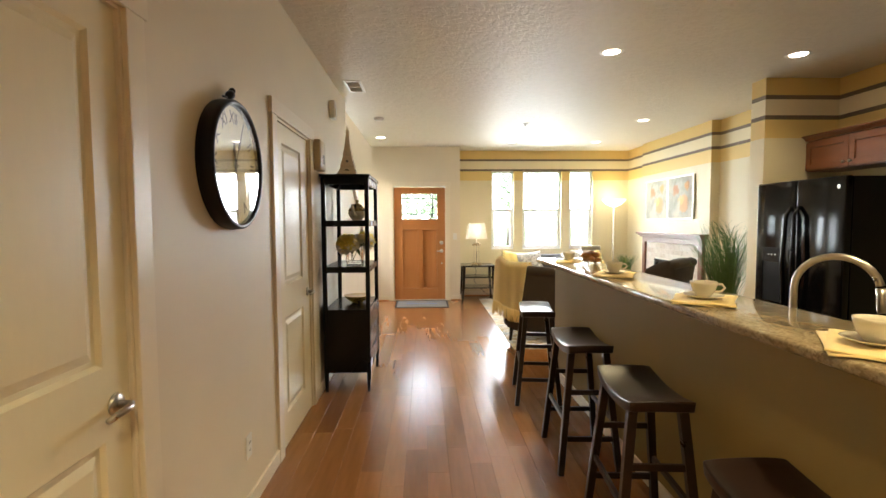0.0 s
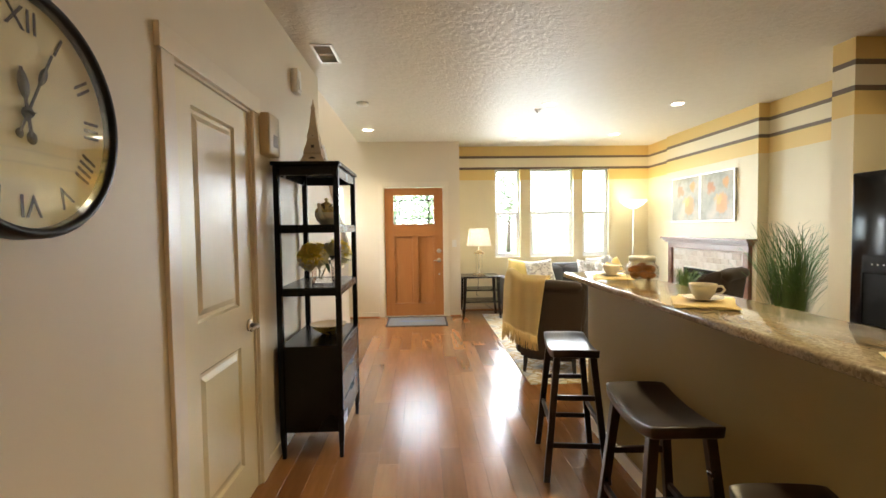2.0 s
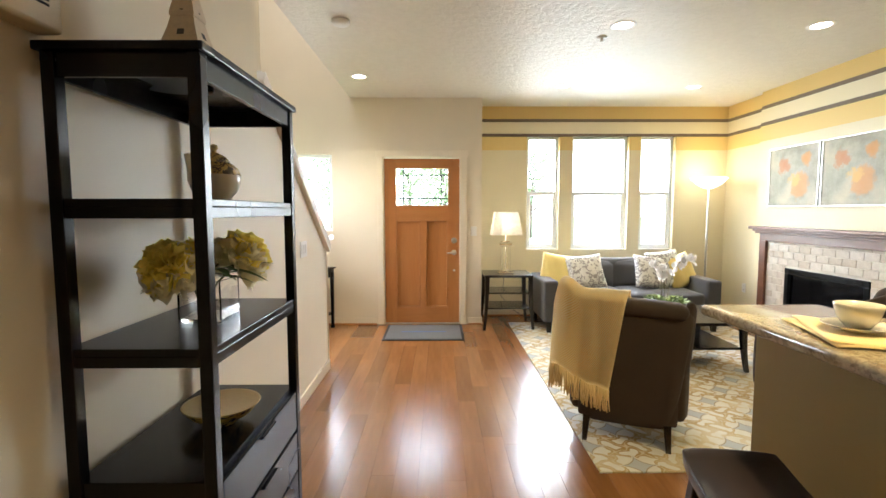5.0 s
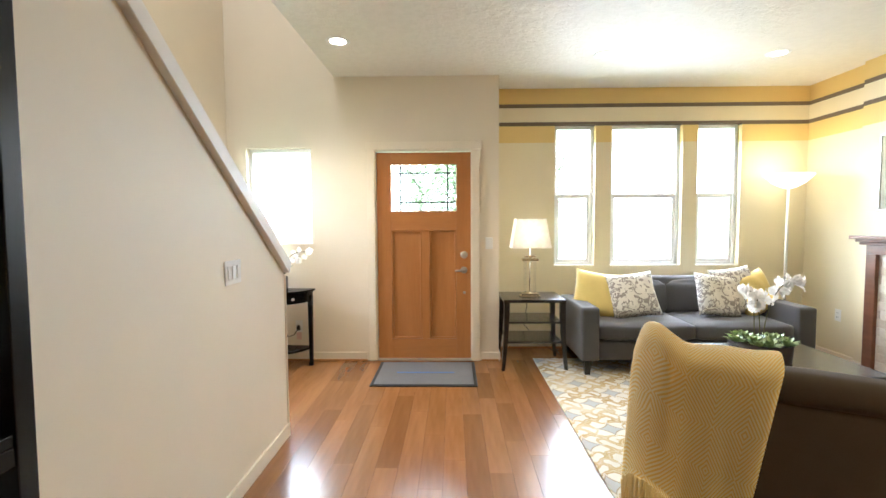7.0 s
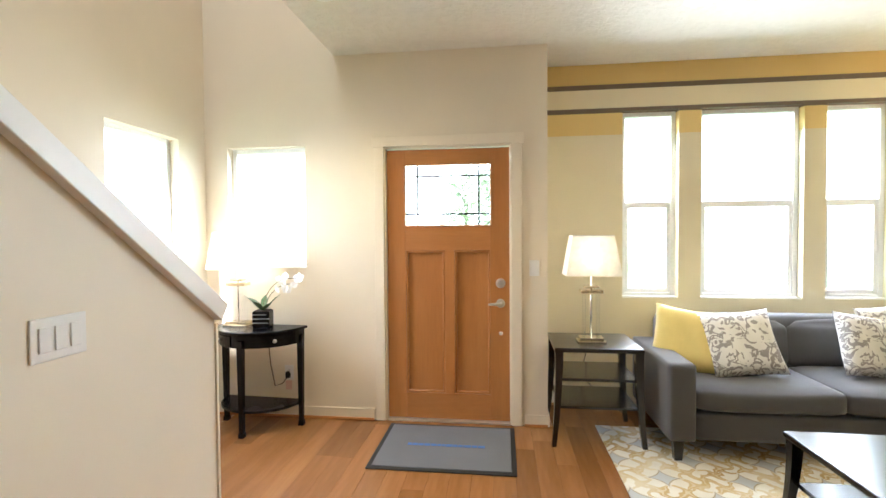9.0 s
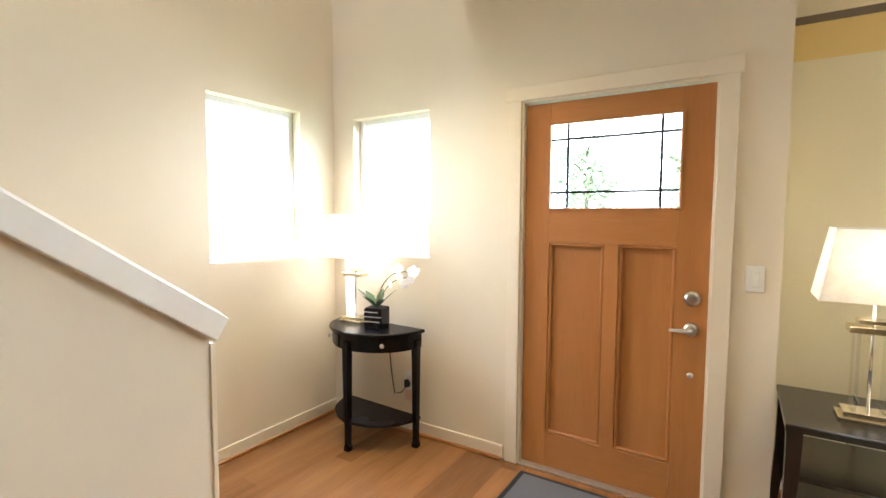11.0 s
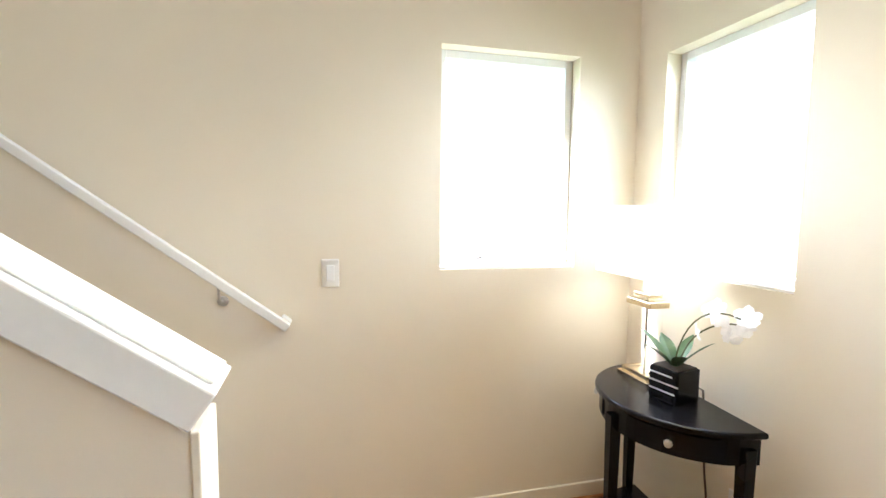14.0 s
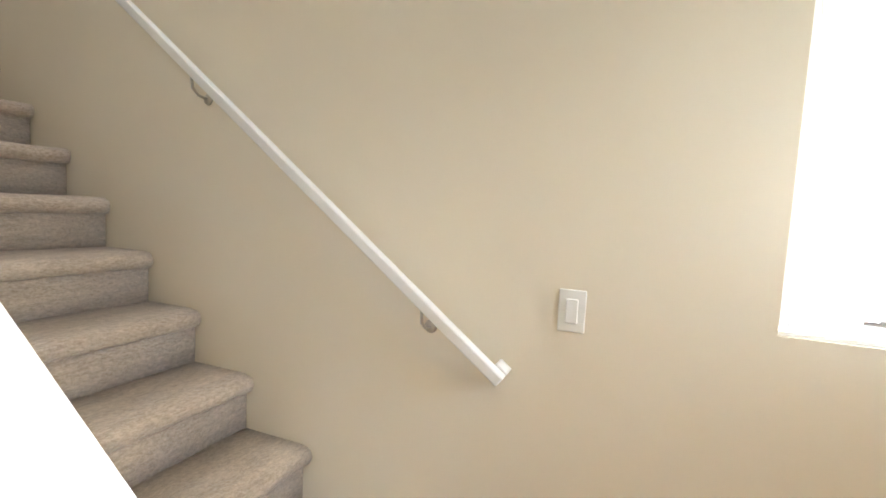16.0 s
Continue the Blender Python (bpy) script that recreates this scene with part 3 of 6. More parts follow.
wall_x("wall_jog_face", 0.731, 0.735, DOORY + 0.002, DOORY + 0.15, 0, CEIL, M_STRIPE)
wall_y("wall_north", WINY, WINY + 0.15, 0.735, 4.20, 0, CEIL, M_STRIPE, [(a, b, 0.893, 2.40) for a, b in NWIN])
wall_x("wall_east", 4.03, 4.20, 8.36, WINY, 0, CEIL, M_STRIPE)
wall_x("wall_chimney_breast", 3.965, 4.20, 6.34, 8.36, 0, CEIL, M_STRIPE, [(6.80, 7.82, -1, 0.80)])
wall_x("wall_firebox_back", 4.18, 4.24, 6.6, 8.0, 0, 1.0, M_FBOX)
wall_x("wall_east_recess", 4.09, 4.20, 4.684, 6.34, 0, CEIL, M_STRIPE)
wall_y("wall_wing", 4.49, 4.684, 3.345, 4.20, 0, CEIL, M_STRIPE)
wall_x("wall_kitchen", 4.07, 4.20, -3.2, 4.49, 0, CEIL, M_STRIPE)
wall_y("wall_south", -3.3, -3.2, -0.90, 4.20, 0, CEIL, M_WALL)
wall_x("wall_stairwell_upper", -0.86, -0.70, 2.6, 8.62, CEIL + 0.2, 5.3, M_WALL)
wall_y("wall_stairwell_south", 2.5, 2.6, -2.1, -0.90, 0, 5.3, M_WALL)
wall_y("wall_stairwell_south_upper", 2.5, 2.6, -0.90, -0.70, CEIL + 0.2, 5.3, M_WALL)
wall_x("wall_stair_lower", -0.90, HALL, 5.45, 6.945, 0, 0.02, M_WALL)


def half_wall():
    """The stair's knee wall, with a sloped top."""
    bm = bmesh.new()
    y0, y1, s = 5.45, 6.945, 0.715
    pts = [(y0, 0.02), (y1, 0.02), (y1, 1.06), (y0, 1.06 + s * (y1 - y0))]
    a = [bm.verts.new((HALL, y, z)) for y, z in pts]
    b = [bm.verts.new((-0.90, y, z)) for y, z in pts]
    bm.faces.new(a)
    bm.faces.new(b[::-1])
    for k in range(4):
        bm.faces.new((a[k], b[k], b[(k + 1) % 4], a[(k + 1) % 4]))
    bmesh.ops.recalc_face_normals(bm, faces=bm.faces)
    w = made(bm, "wall_stair", M_WALL)
    tagged(w, "cream knee wall beside the carpeted stairs", kind="structure")
    # end post and the flat cap with its bead
    ang = math.degrees(math.atan(s))
    length = (y1 - y0) / math.cos(math.atan(s))
    m = pose(-0.843, y1, 1.060, -ang, 0, 0)
    cap = box("trim_stair_cap", (-0.052, -length, 0.0), (0.094, 0.006, 0.075), M_WHITE, None, 0.004)
    cap.matrix_world = m
    tagged(cap, "white painted sloping cap on the stair wall", kind="structure")
    top = box("trim_stair_cap_top", (-0.040, -length, 0.075), (0.070, -0.008, 0.083), M_WHITE, None, 0.003)
    top.matrix_world = m
    tagged(top, kind="structure")
    bead = box("trim_stair_end", (-0.905, y1, 0.0), (HALL + 0.008, y1 + 0.016, 1.045), M_WALL, None, 0.003)
    tagged(bead, kind="structure")


half_wall()


def stairs():
    """Carpeted flight: each step a tread with a rolled nose and a set-back riser."""
    root = thing("staircase", -1.41, 6.9, 0, 0, "beige carpeted stairs climbing between cream walls", "stairs")
    x0, x1 = WEST + 0.004 + 1.41, -0.904 + 1.41
    for k in range(13):
        yn = 6.891 - 0.2675 * k - 6.9
        z = 0.153 + 0.205 * k
        bm = bmesh.new()
        add_box(bm, (x0, yn - 0.30, max(0.0, z - 0.205)), (x1, yn - 0.034, z - 0.06), 0.0)
        prof = [(yn - 0.30, z - 0.068), (yn - 0.030, z - 0.068), (yn - 0.012, z - 0.062), (yn - 0.002, z - 0.046), (yn, z - 0.030), (yn - 0.007, z - 0.014), (yn - 0.024, z - 0.004), (yn - 0.055, z + 0.001), (yn - 0.30, z)]
        nx = 14
        cols = []
        for i in range(nx + 1):
            x = x0 + (x1 - x0) * i / nx
            cols.append([bm.verts.new((x, y + 0.003 * math.sin(i * 1.7 + k), zz + 0.002 * math.sin(i * 2.3 + k * 2))) for y, zz in prof])
        for a, b in zip(cols, cols[1:]):
            for j in range(len(prof)):
                bm.faces.new((a[j], b[j], b[(j + 1) % len(prof)], a[(j + 1) % len(prof)]))
        bm.faces.new(cols[0])
        bm.faces.new(cols[-1][::-1])
        bmesh.ops.recalc_face_normals(bm, faces=bm.faces)
        made(bm, "step", M_CARPET, root, True)
    return root


stairs()


def baseboard(name, lo, hi):
    ob = box(name, lo, hi, M_TRIM, None, 0.004)
    tagged(ob, kind="structure")


BH = 0.085
for y0, y1 in ((-3.2, 0.58), (1.58, 2.81), (3.80, 6.96)):
    baseboard("baseboard", (HALL, y0, 0), (HALL + 0.014, y1, BH))
baseboard("baseboard", (WEST, 6.92, 0), (WEST + 0.014, DOORY, BH))
baseboard("baseboard", (WEST + 0.014, DOORY - 0.014, 0), (-0.565, DOORY, BH))
baseboard("baseboard", (0.565, DOORY - 0.014, 0), (0.735, DOORY, BH))
baseboard("baseboard", (0.735, DOORY - 0.014, 0), (0.749, WINY - 0.014, BH))
baseboard("baseboard", (0.735, WINY - 0.014, 0), (4.03, WINY, BH))
baseboard("baseboard", (4.016, 8.36, 0), (4.03, WINY - 0.014, BH))
baseboard("baseboard", (3.951, 8.20, 0), (3.965, 8.36, BH))
baseboard("baseboard", (4.076, 4.684, 0), (4.09, 6.34, BH))
# stained shoe moulding along the entry's baseboards
for lo, hi in (((WEST + 0.014, 6.96, 0), (WEST + 0.030, DOORY - 0.030, 0.019)), ((WEST + 0.014, DOORY - 0.030, 0), (-0.565, DOORY - 0.014, 0.019)), ((0.565, DOORY - 0.030, 0), (0.735, DOORY - 0.014, 0.019)), ((0.749, DOORY - 0.014, 0), (0.765, WINY - 0.030, 0.019)), ((0.749, WINY - 0.030, 0), (4.016, WINY - 0.014, 0.019))):
    shoe = box("trim_shoe_moulding", lo, hi, M_FIRX, None, 0.006)
    tagged(shoe, kind="structure")


def window_unit(name, w, z0, z1, m, double_hung=True):
    """A white vinyl window in its opening: frame, two sashes, panes and a sill."""
    root = new(name)
    root.matrix_world = m
    tagged(root, "white vinyl window with bright daylight behind", "window", kind="structure")
    f = 0.036
    boxes("frame", [((0, 0.06, z0), (f, 0.13, z1)), ((w - f, 0.06, z0), (w, 0.13, z1)), ((f, 0.06, z0), (w - f, 0.13, z0 + f)), ((f, 0.06, z1 - f), (w - f, 0.13, z1))], M_VINYL, root, 0.004)
    if double_hung:
        zm = (z0 + z1) / 2
        boxes("sash", [((f, 0.075, zm - 0.025), (w - f, 0.115, zm + 0.025)), ((f, 0.07, z0 + f), (f + 0.03, 0.10, zm - 0.025)), ((w - f - 0.03, 0.07, z0 + f), (w - f, 0.10, zm - 0.025)), ((f + 0.03, 0.07, z0 + f), (w - f - 0.03, 0.10, z0 + f + 0.035))], M_VINYL, root, 0.003)
    p = box("pane", (f, 0.095, z0 + f), (w - f, 0.099, z1 - f), M_PANE, root, 0)
    p.visible_shadow = False
    if not double_hung:
        for x in (0.30 * w, 0.66 * w):
            boxes("latch", [((x - 0.022, 0.050, z0 + f + 0.002), (x + 0.022, 0.070, z0 + f + 0.012)), ((x + 0.006, 0.042, z0 + f + 0.010), (x + 0.040, 0.052, z0 + f + 0.018))], M_NICKEL, root, 0.002)
    box("sill", (0.002, 0.0, z0), (w - 0.002, 0.058, z0 + 0.012), M_WHITE, root, 0.003)
    return root


for k, (a, b) in enumerate(NWIN):
    window_unit("window_%d" % (k + 1), b - a, 0.893, 2.40, pose(a, WINY + 0.01, 0))
window_unit("window_4", 0.638, 1.162, 2.104, pose(-1.735, DOORY + 0.01, 0), False)
window_unit("window_5", 0.652, 1.157, 2.118, pose(WEST - 0.01, 7.66, 0, 0, 0, 90), False)


def casing(name, m, w, h, cw=0.09, mat=None):
    """Flat door casing with a wider head, round an opening of width w and height h."""
    ob = boxes(name, [((-cw, -0.018, 0), (0, 0, h)), ((w, -0.018, 0), (w + cw, 0, h)), ((-cw - 0.015, -0.022, h), (w + cw + 0.015, 0, h + cw))], mat or M_TRIM, None, 0.003)
    ob.matrix_world = m
    tagged(ob, kind="structure")
    jamb = boxes("trim_jamb", [((0, 0, 0), (0.012, 0.115, h)), ((w - 0.012, 0, 0), (w, 0.115, h)), ((0.012, 0, h - 0.012), (w - 0.012, 0.115, h))], mat or M_TRIM, None, 0.001)
    jamb.matrix_world = m
    tagged(jamb, kind="structure")


def add_panel_field(bm, x0, x1, z0, z1, y, depth=0.012, rim=0.022):
    """A sunken moulded panel with a raised field, facing -y."""
    def loop(d, dy):
        return [bm.verts.new(p) for p in ((x0 + d, y + dy, z0 + d), (x1 - d, y + dy, z0 + d), (x1 - d, y + dy, z1 - d), (x0 + d, y + dy, z1 - d))]
    loops = [loop(0, 0), loop(rim * 0.5, depth), loop(rim * 1.2, depth), loop(rim * 2.4, depth * 0.25)]
    for a, b in zip(loops, loops[1:]):
        for k in range(4):
            bm.faces.new((a[k], a[(k + 1) % 4], b[(k + 1) % 4], b[k]))
    bm.faces.new(loops[-1])


def panel_door(name, m, w, h, panels, material, label, handle_x, hinge_x, knob_z=0.91):
    """A moulded two-panel door, its face towards -y."""
    root = new(name)
    root.matrix_world = m
    tagged(root, label, "door", kind="structure")
    bm = bmesh.new()
    xs = sorted({0.0, w, *[p[0] for p in panels], *[p[1] for p in panels]})
    for a, b, c, d in wall_boxes(0, w, 0, h, panels):
        add_box(bm, (a, 0, c), (b, 0.035, d))
    for a, b, c, d in panels:
        add_panel_field(bm, a, b, c, d, 0.0)
    bmesh.ops.recalc_face_normals(bm, faces=bm.faces)
    made(bm, "slab", material, root)
    for z in (0.30, 1.07, 1.84):
        bm = bmesh.new()
        add_lathe(bm, [(0.008, -0.048), (0.008, 0.048)], 10, (hinge_x, -0.008, z))
        add_box(bm, (hinge_x, -0.003, z - 0.045), (hinge_x + 0.022, 0.001, z + 0.045), 0.001)
        made(bm, "hinge", M_BRASS, root)
    lathe_rose = lathe("rose", [(0.033, 0), (0.033, 0.006), (0.026, 0.012)], M_NICKEL, root, 24)
    lathe_rose.matrix_basis = pose(handle_x, 0, knob_z, 90)
    d = 1 if handle_x < w / 2 else -1
    tube("lever", [(handle_x, -0.01, knob_z), (handle_x, -0.045, knob_z), (handle_x + d * 0.02, -0.055, knob_z), (handle_x + d * 0.11, -0.052, knob_z - 0.006)], [0.012, 0.012, 0.012, 0.008], M_NICKEL, root, 10)
    return root


# doors of the hall wall face the hall
def hall_pose(y, x=HALL):
    return pose(x, y, 0, 0, 0, 90)


panel_door("door_2", hall_pose(2.915, HALL - 0.012), 0.78, 2.045, [(0.155, 0.60, 0.20, 0.82), (0.155, 0.60, 1.03, 1.93)], M_DOORP, "cream two-panel closet door with a satin lever", 0.715, 0.004)
panel_door("door_3", hall_pose(0.675, HALL - 0.012), 0.80, 2.045, [(0.12, 0.69, 0.20, 0.82), (0.12, 0.69, 1.03, 1.95)], M_DOORP, "cream two-panel hall door with a chrome lever", 0.735, 0.004)
casing("trim_closet_door", hall_pose(2.90), 0.81, 2.06)
casing("trim_hall_door", hall_pose(0.66), 0.83, 2.06)


def front_door():
    root = new("door_1")
    root.matrix_world = pose(0, DOORY + 0.03, 0.015)
    tagged(root, "closed honey-coloured fir front door with a leaded glass light", "door", kind="structure")
    x0, x1 = -0.462, 0.462
    boxes("stile", [((x0, 0, 0), (-0.32, 0.044, 2.04)), ((0.32, 0, 0), (x1, 0.044, 2.04)), ((-0.022, 0, 0.195), (0.052, 0.044, 1.28))], M_FIR, root, 0.002)
    boxes("rail", [((-0.32, 0, 0), (0.32, 0.044, 0.195)), ((-0.32, 0, 1.28), (0.32, 0.044, 1.458)), ((-0.32, 0, 1.930), (0.32, 0.044, 2.04))], M_FIRX, root, 0.002)
    for a, b in ((-0.32, -0.022), (0.052, 0.32)):
        bm = bmesh.new()
        z0, z1 = 0.195, 1.28
        add_box(bm, (a, 0.026, z0), (b, 0.036, z1))
        for lo, hi in (((a, 0.004, z0), (a + 0.018, 0.026, z1)), ((b - 0.018, 0.004, z0), (b, 0.026, z1)), ((a, 0.003, z0), (b, 0.026, z0 + 0.018)), ((a, 0.003, z1 - 0.018), (b, 0.026, z1))):
            add_box(bm, lo, hi, 0.010, 3)
        made(bm, "panel", M_FIR, root)
    p = box("pane", (-0.32, 0.018, 1.458), (0.32, 0.022, 1.930), M_PANE, root, 0)
    p.visible_shadow = False
    boxes("bead", [((-0.333, -0.006, 1.458), (0.338, 0.017, 1.470)), ((-0.333, -0.006, 1.920), (0.338, 0.017, 1.932)), ((-0.333, -0.006, 1.470), (-0.319, 0.017, 1.920)), ((0.324, -0.006, 1.470), (0.338, 0.017, 1.920))], M_FIR, root, 0.003)
    boxes("came", [((-0.234, 0.012, 1.470), (-0.222, 0.027, 1.920)), ((0.230, 0.012, 1.470), (0.242, 0.027, 1.920)), ((-0.32, 0.013, 1.548), (0.324, 0.026, 1.560)), ((-0.32, 0.013, 1.834), (0.324, 0.026, 1.846))], M_IRON, root, 0.001)
    for z in (0.25, 1.02, 1.80):
        lathe("hinge", [(0.008, -0.05), (0.008, 0.05)], M_NICKEL, root, 10, (x0 - 0.004, -0.006, z))
    for z, r in ((1.035, 0.036), (0.885, 0.033)):
        o = lathe("rose", [(r, 0), (r, 0.008), (r * 0.8, 0.018), (r * 0.5, 0.022)], M_NICKEL, root, 24)
        o.matrix_basis = pose(0.395, 0, z, 90)
    tube("lever", [(0.395, -0.01, 0.885), (0.395, -0.05, 0.885), (0.37, -0.06, 0.885), (0.305, -0.055, 0.882)], [0.012, 0.012, 0.012, 0.007], M_NICKEL, root, 10)
    o = lathe("lock_button", [(0.014, 0), (0.013, 0.008)], M_NICKEL, root, 16)
    o.matrix_basis = pose(0.398, 0, 0.66, 90)
    box("threshold", (-0.462, -0.045, -0.014), (0.462, 0.05, -0.001), M_ALU, root, 0.003)


front_door()
casing("trim_front_door", pose(-0.475, DOORY, 0), 0.95, 2.075, 0.075, M_TRIM)


def recessed_lamp(x, y, power=1.0):
    root = thing("recessed_lamp", x, y, CEIL, 0, "lit round recessed ceiling lamp with a white trim ring", "lamp", "recessed ceiling lamps")
    bm = bmesh.new()
    prof = [(0.062, -0.001), (0.072, -0.006), (0.090, -0.005), (0.095, -0.0005)]
    n = 32
    rings = [[bm.verts.new((r * math.cos(2 * math.pi * k / n), r * math.sin(2 * math.pi * k / n), z)) for k in range(n)] for r, z in prof]
    for a, b in zip(rings, rings[1:]):
        for k in range(n):
            bm.faces.new((a[k], b[k], b[(k + 1) % n], a[(k + 1) % n]))
    made(bm, "trim_ring", M_WHITE, root, True)
    lathe("lens", [(0.064, -0.001), (0.064, -0.004), (0.05, -0.007)], M_BULB, root, 24)
    spot_light("recessed_light", (x, y, CEIL - 0.02), LAMP_W * power, WARM, 130, 0.9)


# the last five lamps are unseen, added to light the hall and kitchen
for x, y, p in ((1.60, 3.85, 4.8), (3.04, 6.375, 0.7), (1.575, 6.38, 0.7), (-0.60, 7.72, 2.0), (1.575, 8.09, 0.5), (3.03, 8.11, 0.5), (3.155, 3.87, 0.9), (3.0, 1.2, 0.9), (1.6, 1.0, 3.2), (0.15, -0.6, 6.6), (1.6, -1.6, 3.4), (3.0, -1.6, 1.4)):
    recessed_lamp(x, y, p)


def ceiling_vent():
    root = thing("ceiling_vent", -0.59, 4.86, CEIL, 0, "white louvred air vent in the ceiling", "vent")
    boxes("frame", [((-0.085, -0.20, -0.008), (0.085, -0.17, 0)), ((-0.085, 0.17, -0.008), (0.085, 0.20, 0)), ((-0.085, -0.17, -0.008), (-0.06, 0.17, 0)), ((0.06, -0.17, -0.008), (0.085, 0.17, 0)), ((-0.06, -0.01, -0.008), (0.06, 0.01, 0))], M_WHITE, root, 0.002)
    for k in range(14):
        y = -0.155 + 0.024 * k
        if abs(y) > 0.012:
            s = box("slat", (-0.06, -0.008, -0.001), (0.06, 0.008, 0.001), M_WHITE, root, 0)
            s.matrix_basis = pose(0, y, -0.006, 35)
    box("duct", (-0.06, -0.17, -0.0005), (0.06, 0.17, 0.0), M_GROUT, root, 0)


ceiling_vent()
sd = lathe("smoke_detector", [(0.065, 0), (0.065, -0.018), (0.055, -0.032), (0.02, -0.036)], M_PLATE, None, 28)
sd.location = (-0.49, 6.30, CEIL)
tagged(sd, "small round white smoke detector on the ceiling", "detector")
sp = lathe("sprinkler", [(0.04, 0), (0.04, -0.006), (0.012, -0.01), (0.010, -0.03), (0.018, -0.034)], M_PLATE, None, 20)
sp.location = (1.50, 6.62, CEIL)
tagged(sp, "small white ceiling sprinkler head", "sprinkler")


def switch_plate(name, m, gangs=1, outlet=False, label="white light switch on the cream wall"):
    root = new(name)
    root.matrix_world = m
    tagged(root, label, "socket" if outlet else "switch")
    w = 0.072 + 0.046 * (gangs - 1)
    box("plate", (-w / 2, -0.006, -0.058), (w / 2, 0, 0.058), M_PLATE, root, 0.003)
    for g in range(gangs):
        x = -0.046 * (gangs - 1) / 2 + 0.046 * g
        if outlet:
            for z in (-0.020, 0.020):
                box("socket", (x - 0.017, -0.0085, z - 0.014), (x + 0.017, -0.006, z + 0.014), M_PLATE, root, 0.002)
                boxes("slot", [((x - 0.008, -0.0092, z - 0.005), (x - 0.006, -0.0085, z + 0.006)), ((x + 0.006, -0.0092, z - 0.005), (x + 0.008, -0.0085, z + 0.006))], M_FBOX, root, 0)
        else:
            box("rocker", (x - 0.016, -0.011, -0.033), (x + 0.016, -0.006, 0.033), M_WHITE, root, 0.002)


switch_plate("light_switch", pose(HALL, 6.25, 1.135, 0, 0, 90), 3)
switch_plate("light_switch", pose(0.64, DOORY, 1.165, 0, 0, 0), 1)
switch_plate("light_switch", pose(WEST, 7.195, 1.155, 0, 0, 90), 1)
switch_plate("wall_socket", pose(HALL, 2.36, 0.325, 0, 0, 90), 1, True, "white wall socket low on the hall wall")
switch_plate("wall_socket", pose(-1.25, DOORY, 0.345, 0, 0, 0), 1, True, "white wall socket with a plugged-in cord")
switch_plate("wall_socket", pose(3.63, WINY, 0.50, 0, 0, 0), 1, True, "white wall socket beside the sofa")
switch_plate("wall_socket", pose(4.03, 8.62, 0.45, 0, 0, -90), 1, True, "white wall socket beside the fireplace")


def handrail():
    root = thing("handrail", WEST, 7.03, 0.950, 0, "white square handrail on dark metal brackets beside the stairs", "handrail")
    s, L = 0.760, 4.2
    ang = math.degrees(math.atan(s))
    b = box("rail", (0.055, -L, -0.017), (0.089, 0.0, 0.017), M_WHITE, root, 0.005)
    b.matrix_basis = pose(0, 0, 0, -ang)
    e = box("rail_return", (0.002, -0.042, -0.022), (0.055, 0.0, 0.022), M_WHITE, root, 0.004)
    e.matrix_basis = pose(0, 0, 0, -ang)
    for d in (0.31, 1.49, 2.7):
        y, z = -d * math.cos(math.atan(s)), d * math.sin(math.atan(s))
        tube("bracket", [(0.004, y, z - 0.085), (0.045, y, z - 0.08), (0.07, y, z - 0.06), (0.075, y, z - 0.02)], 0.005, M_NICKEL, root, 8)
        o = lathe("bracket_rose", [(0.021, 0), (0.019, 0.006), (0.012, 0.010)], M_NICKEL, root, 20)
        o.matrix_basis = pose(0.001, y, z - 0.085, 0, 90, 0)


handrail()

# ---------------------------------------------------------------- hall and kitchen bar


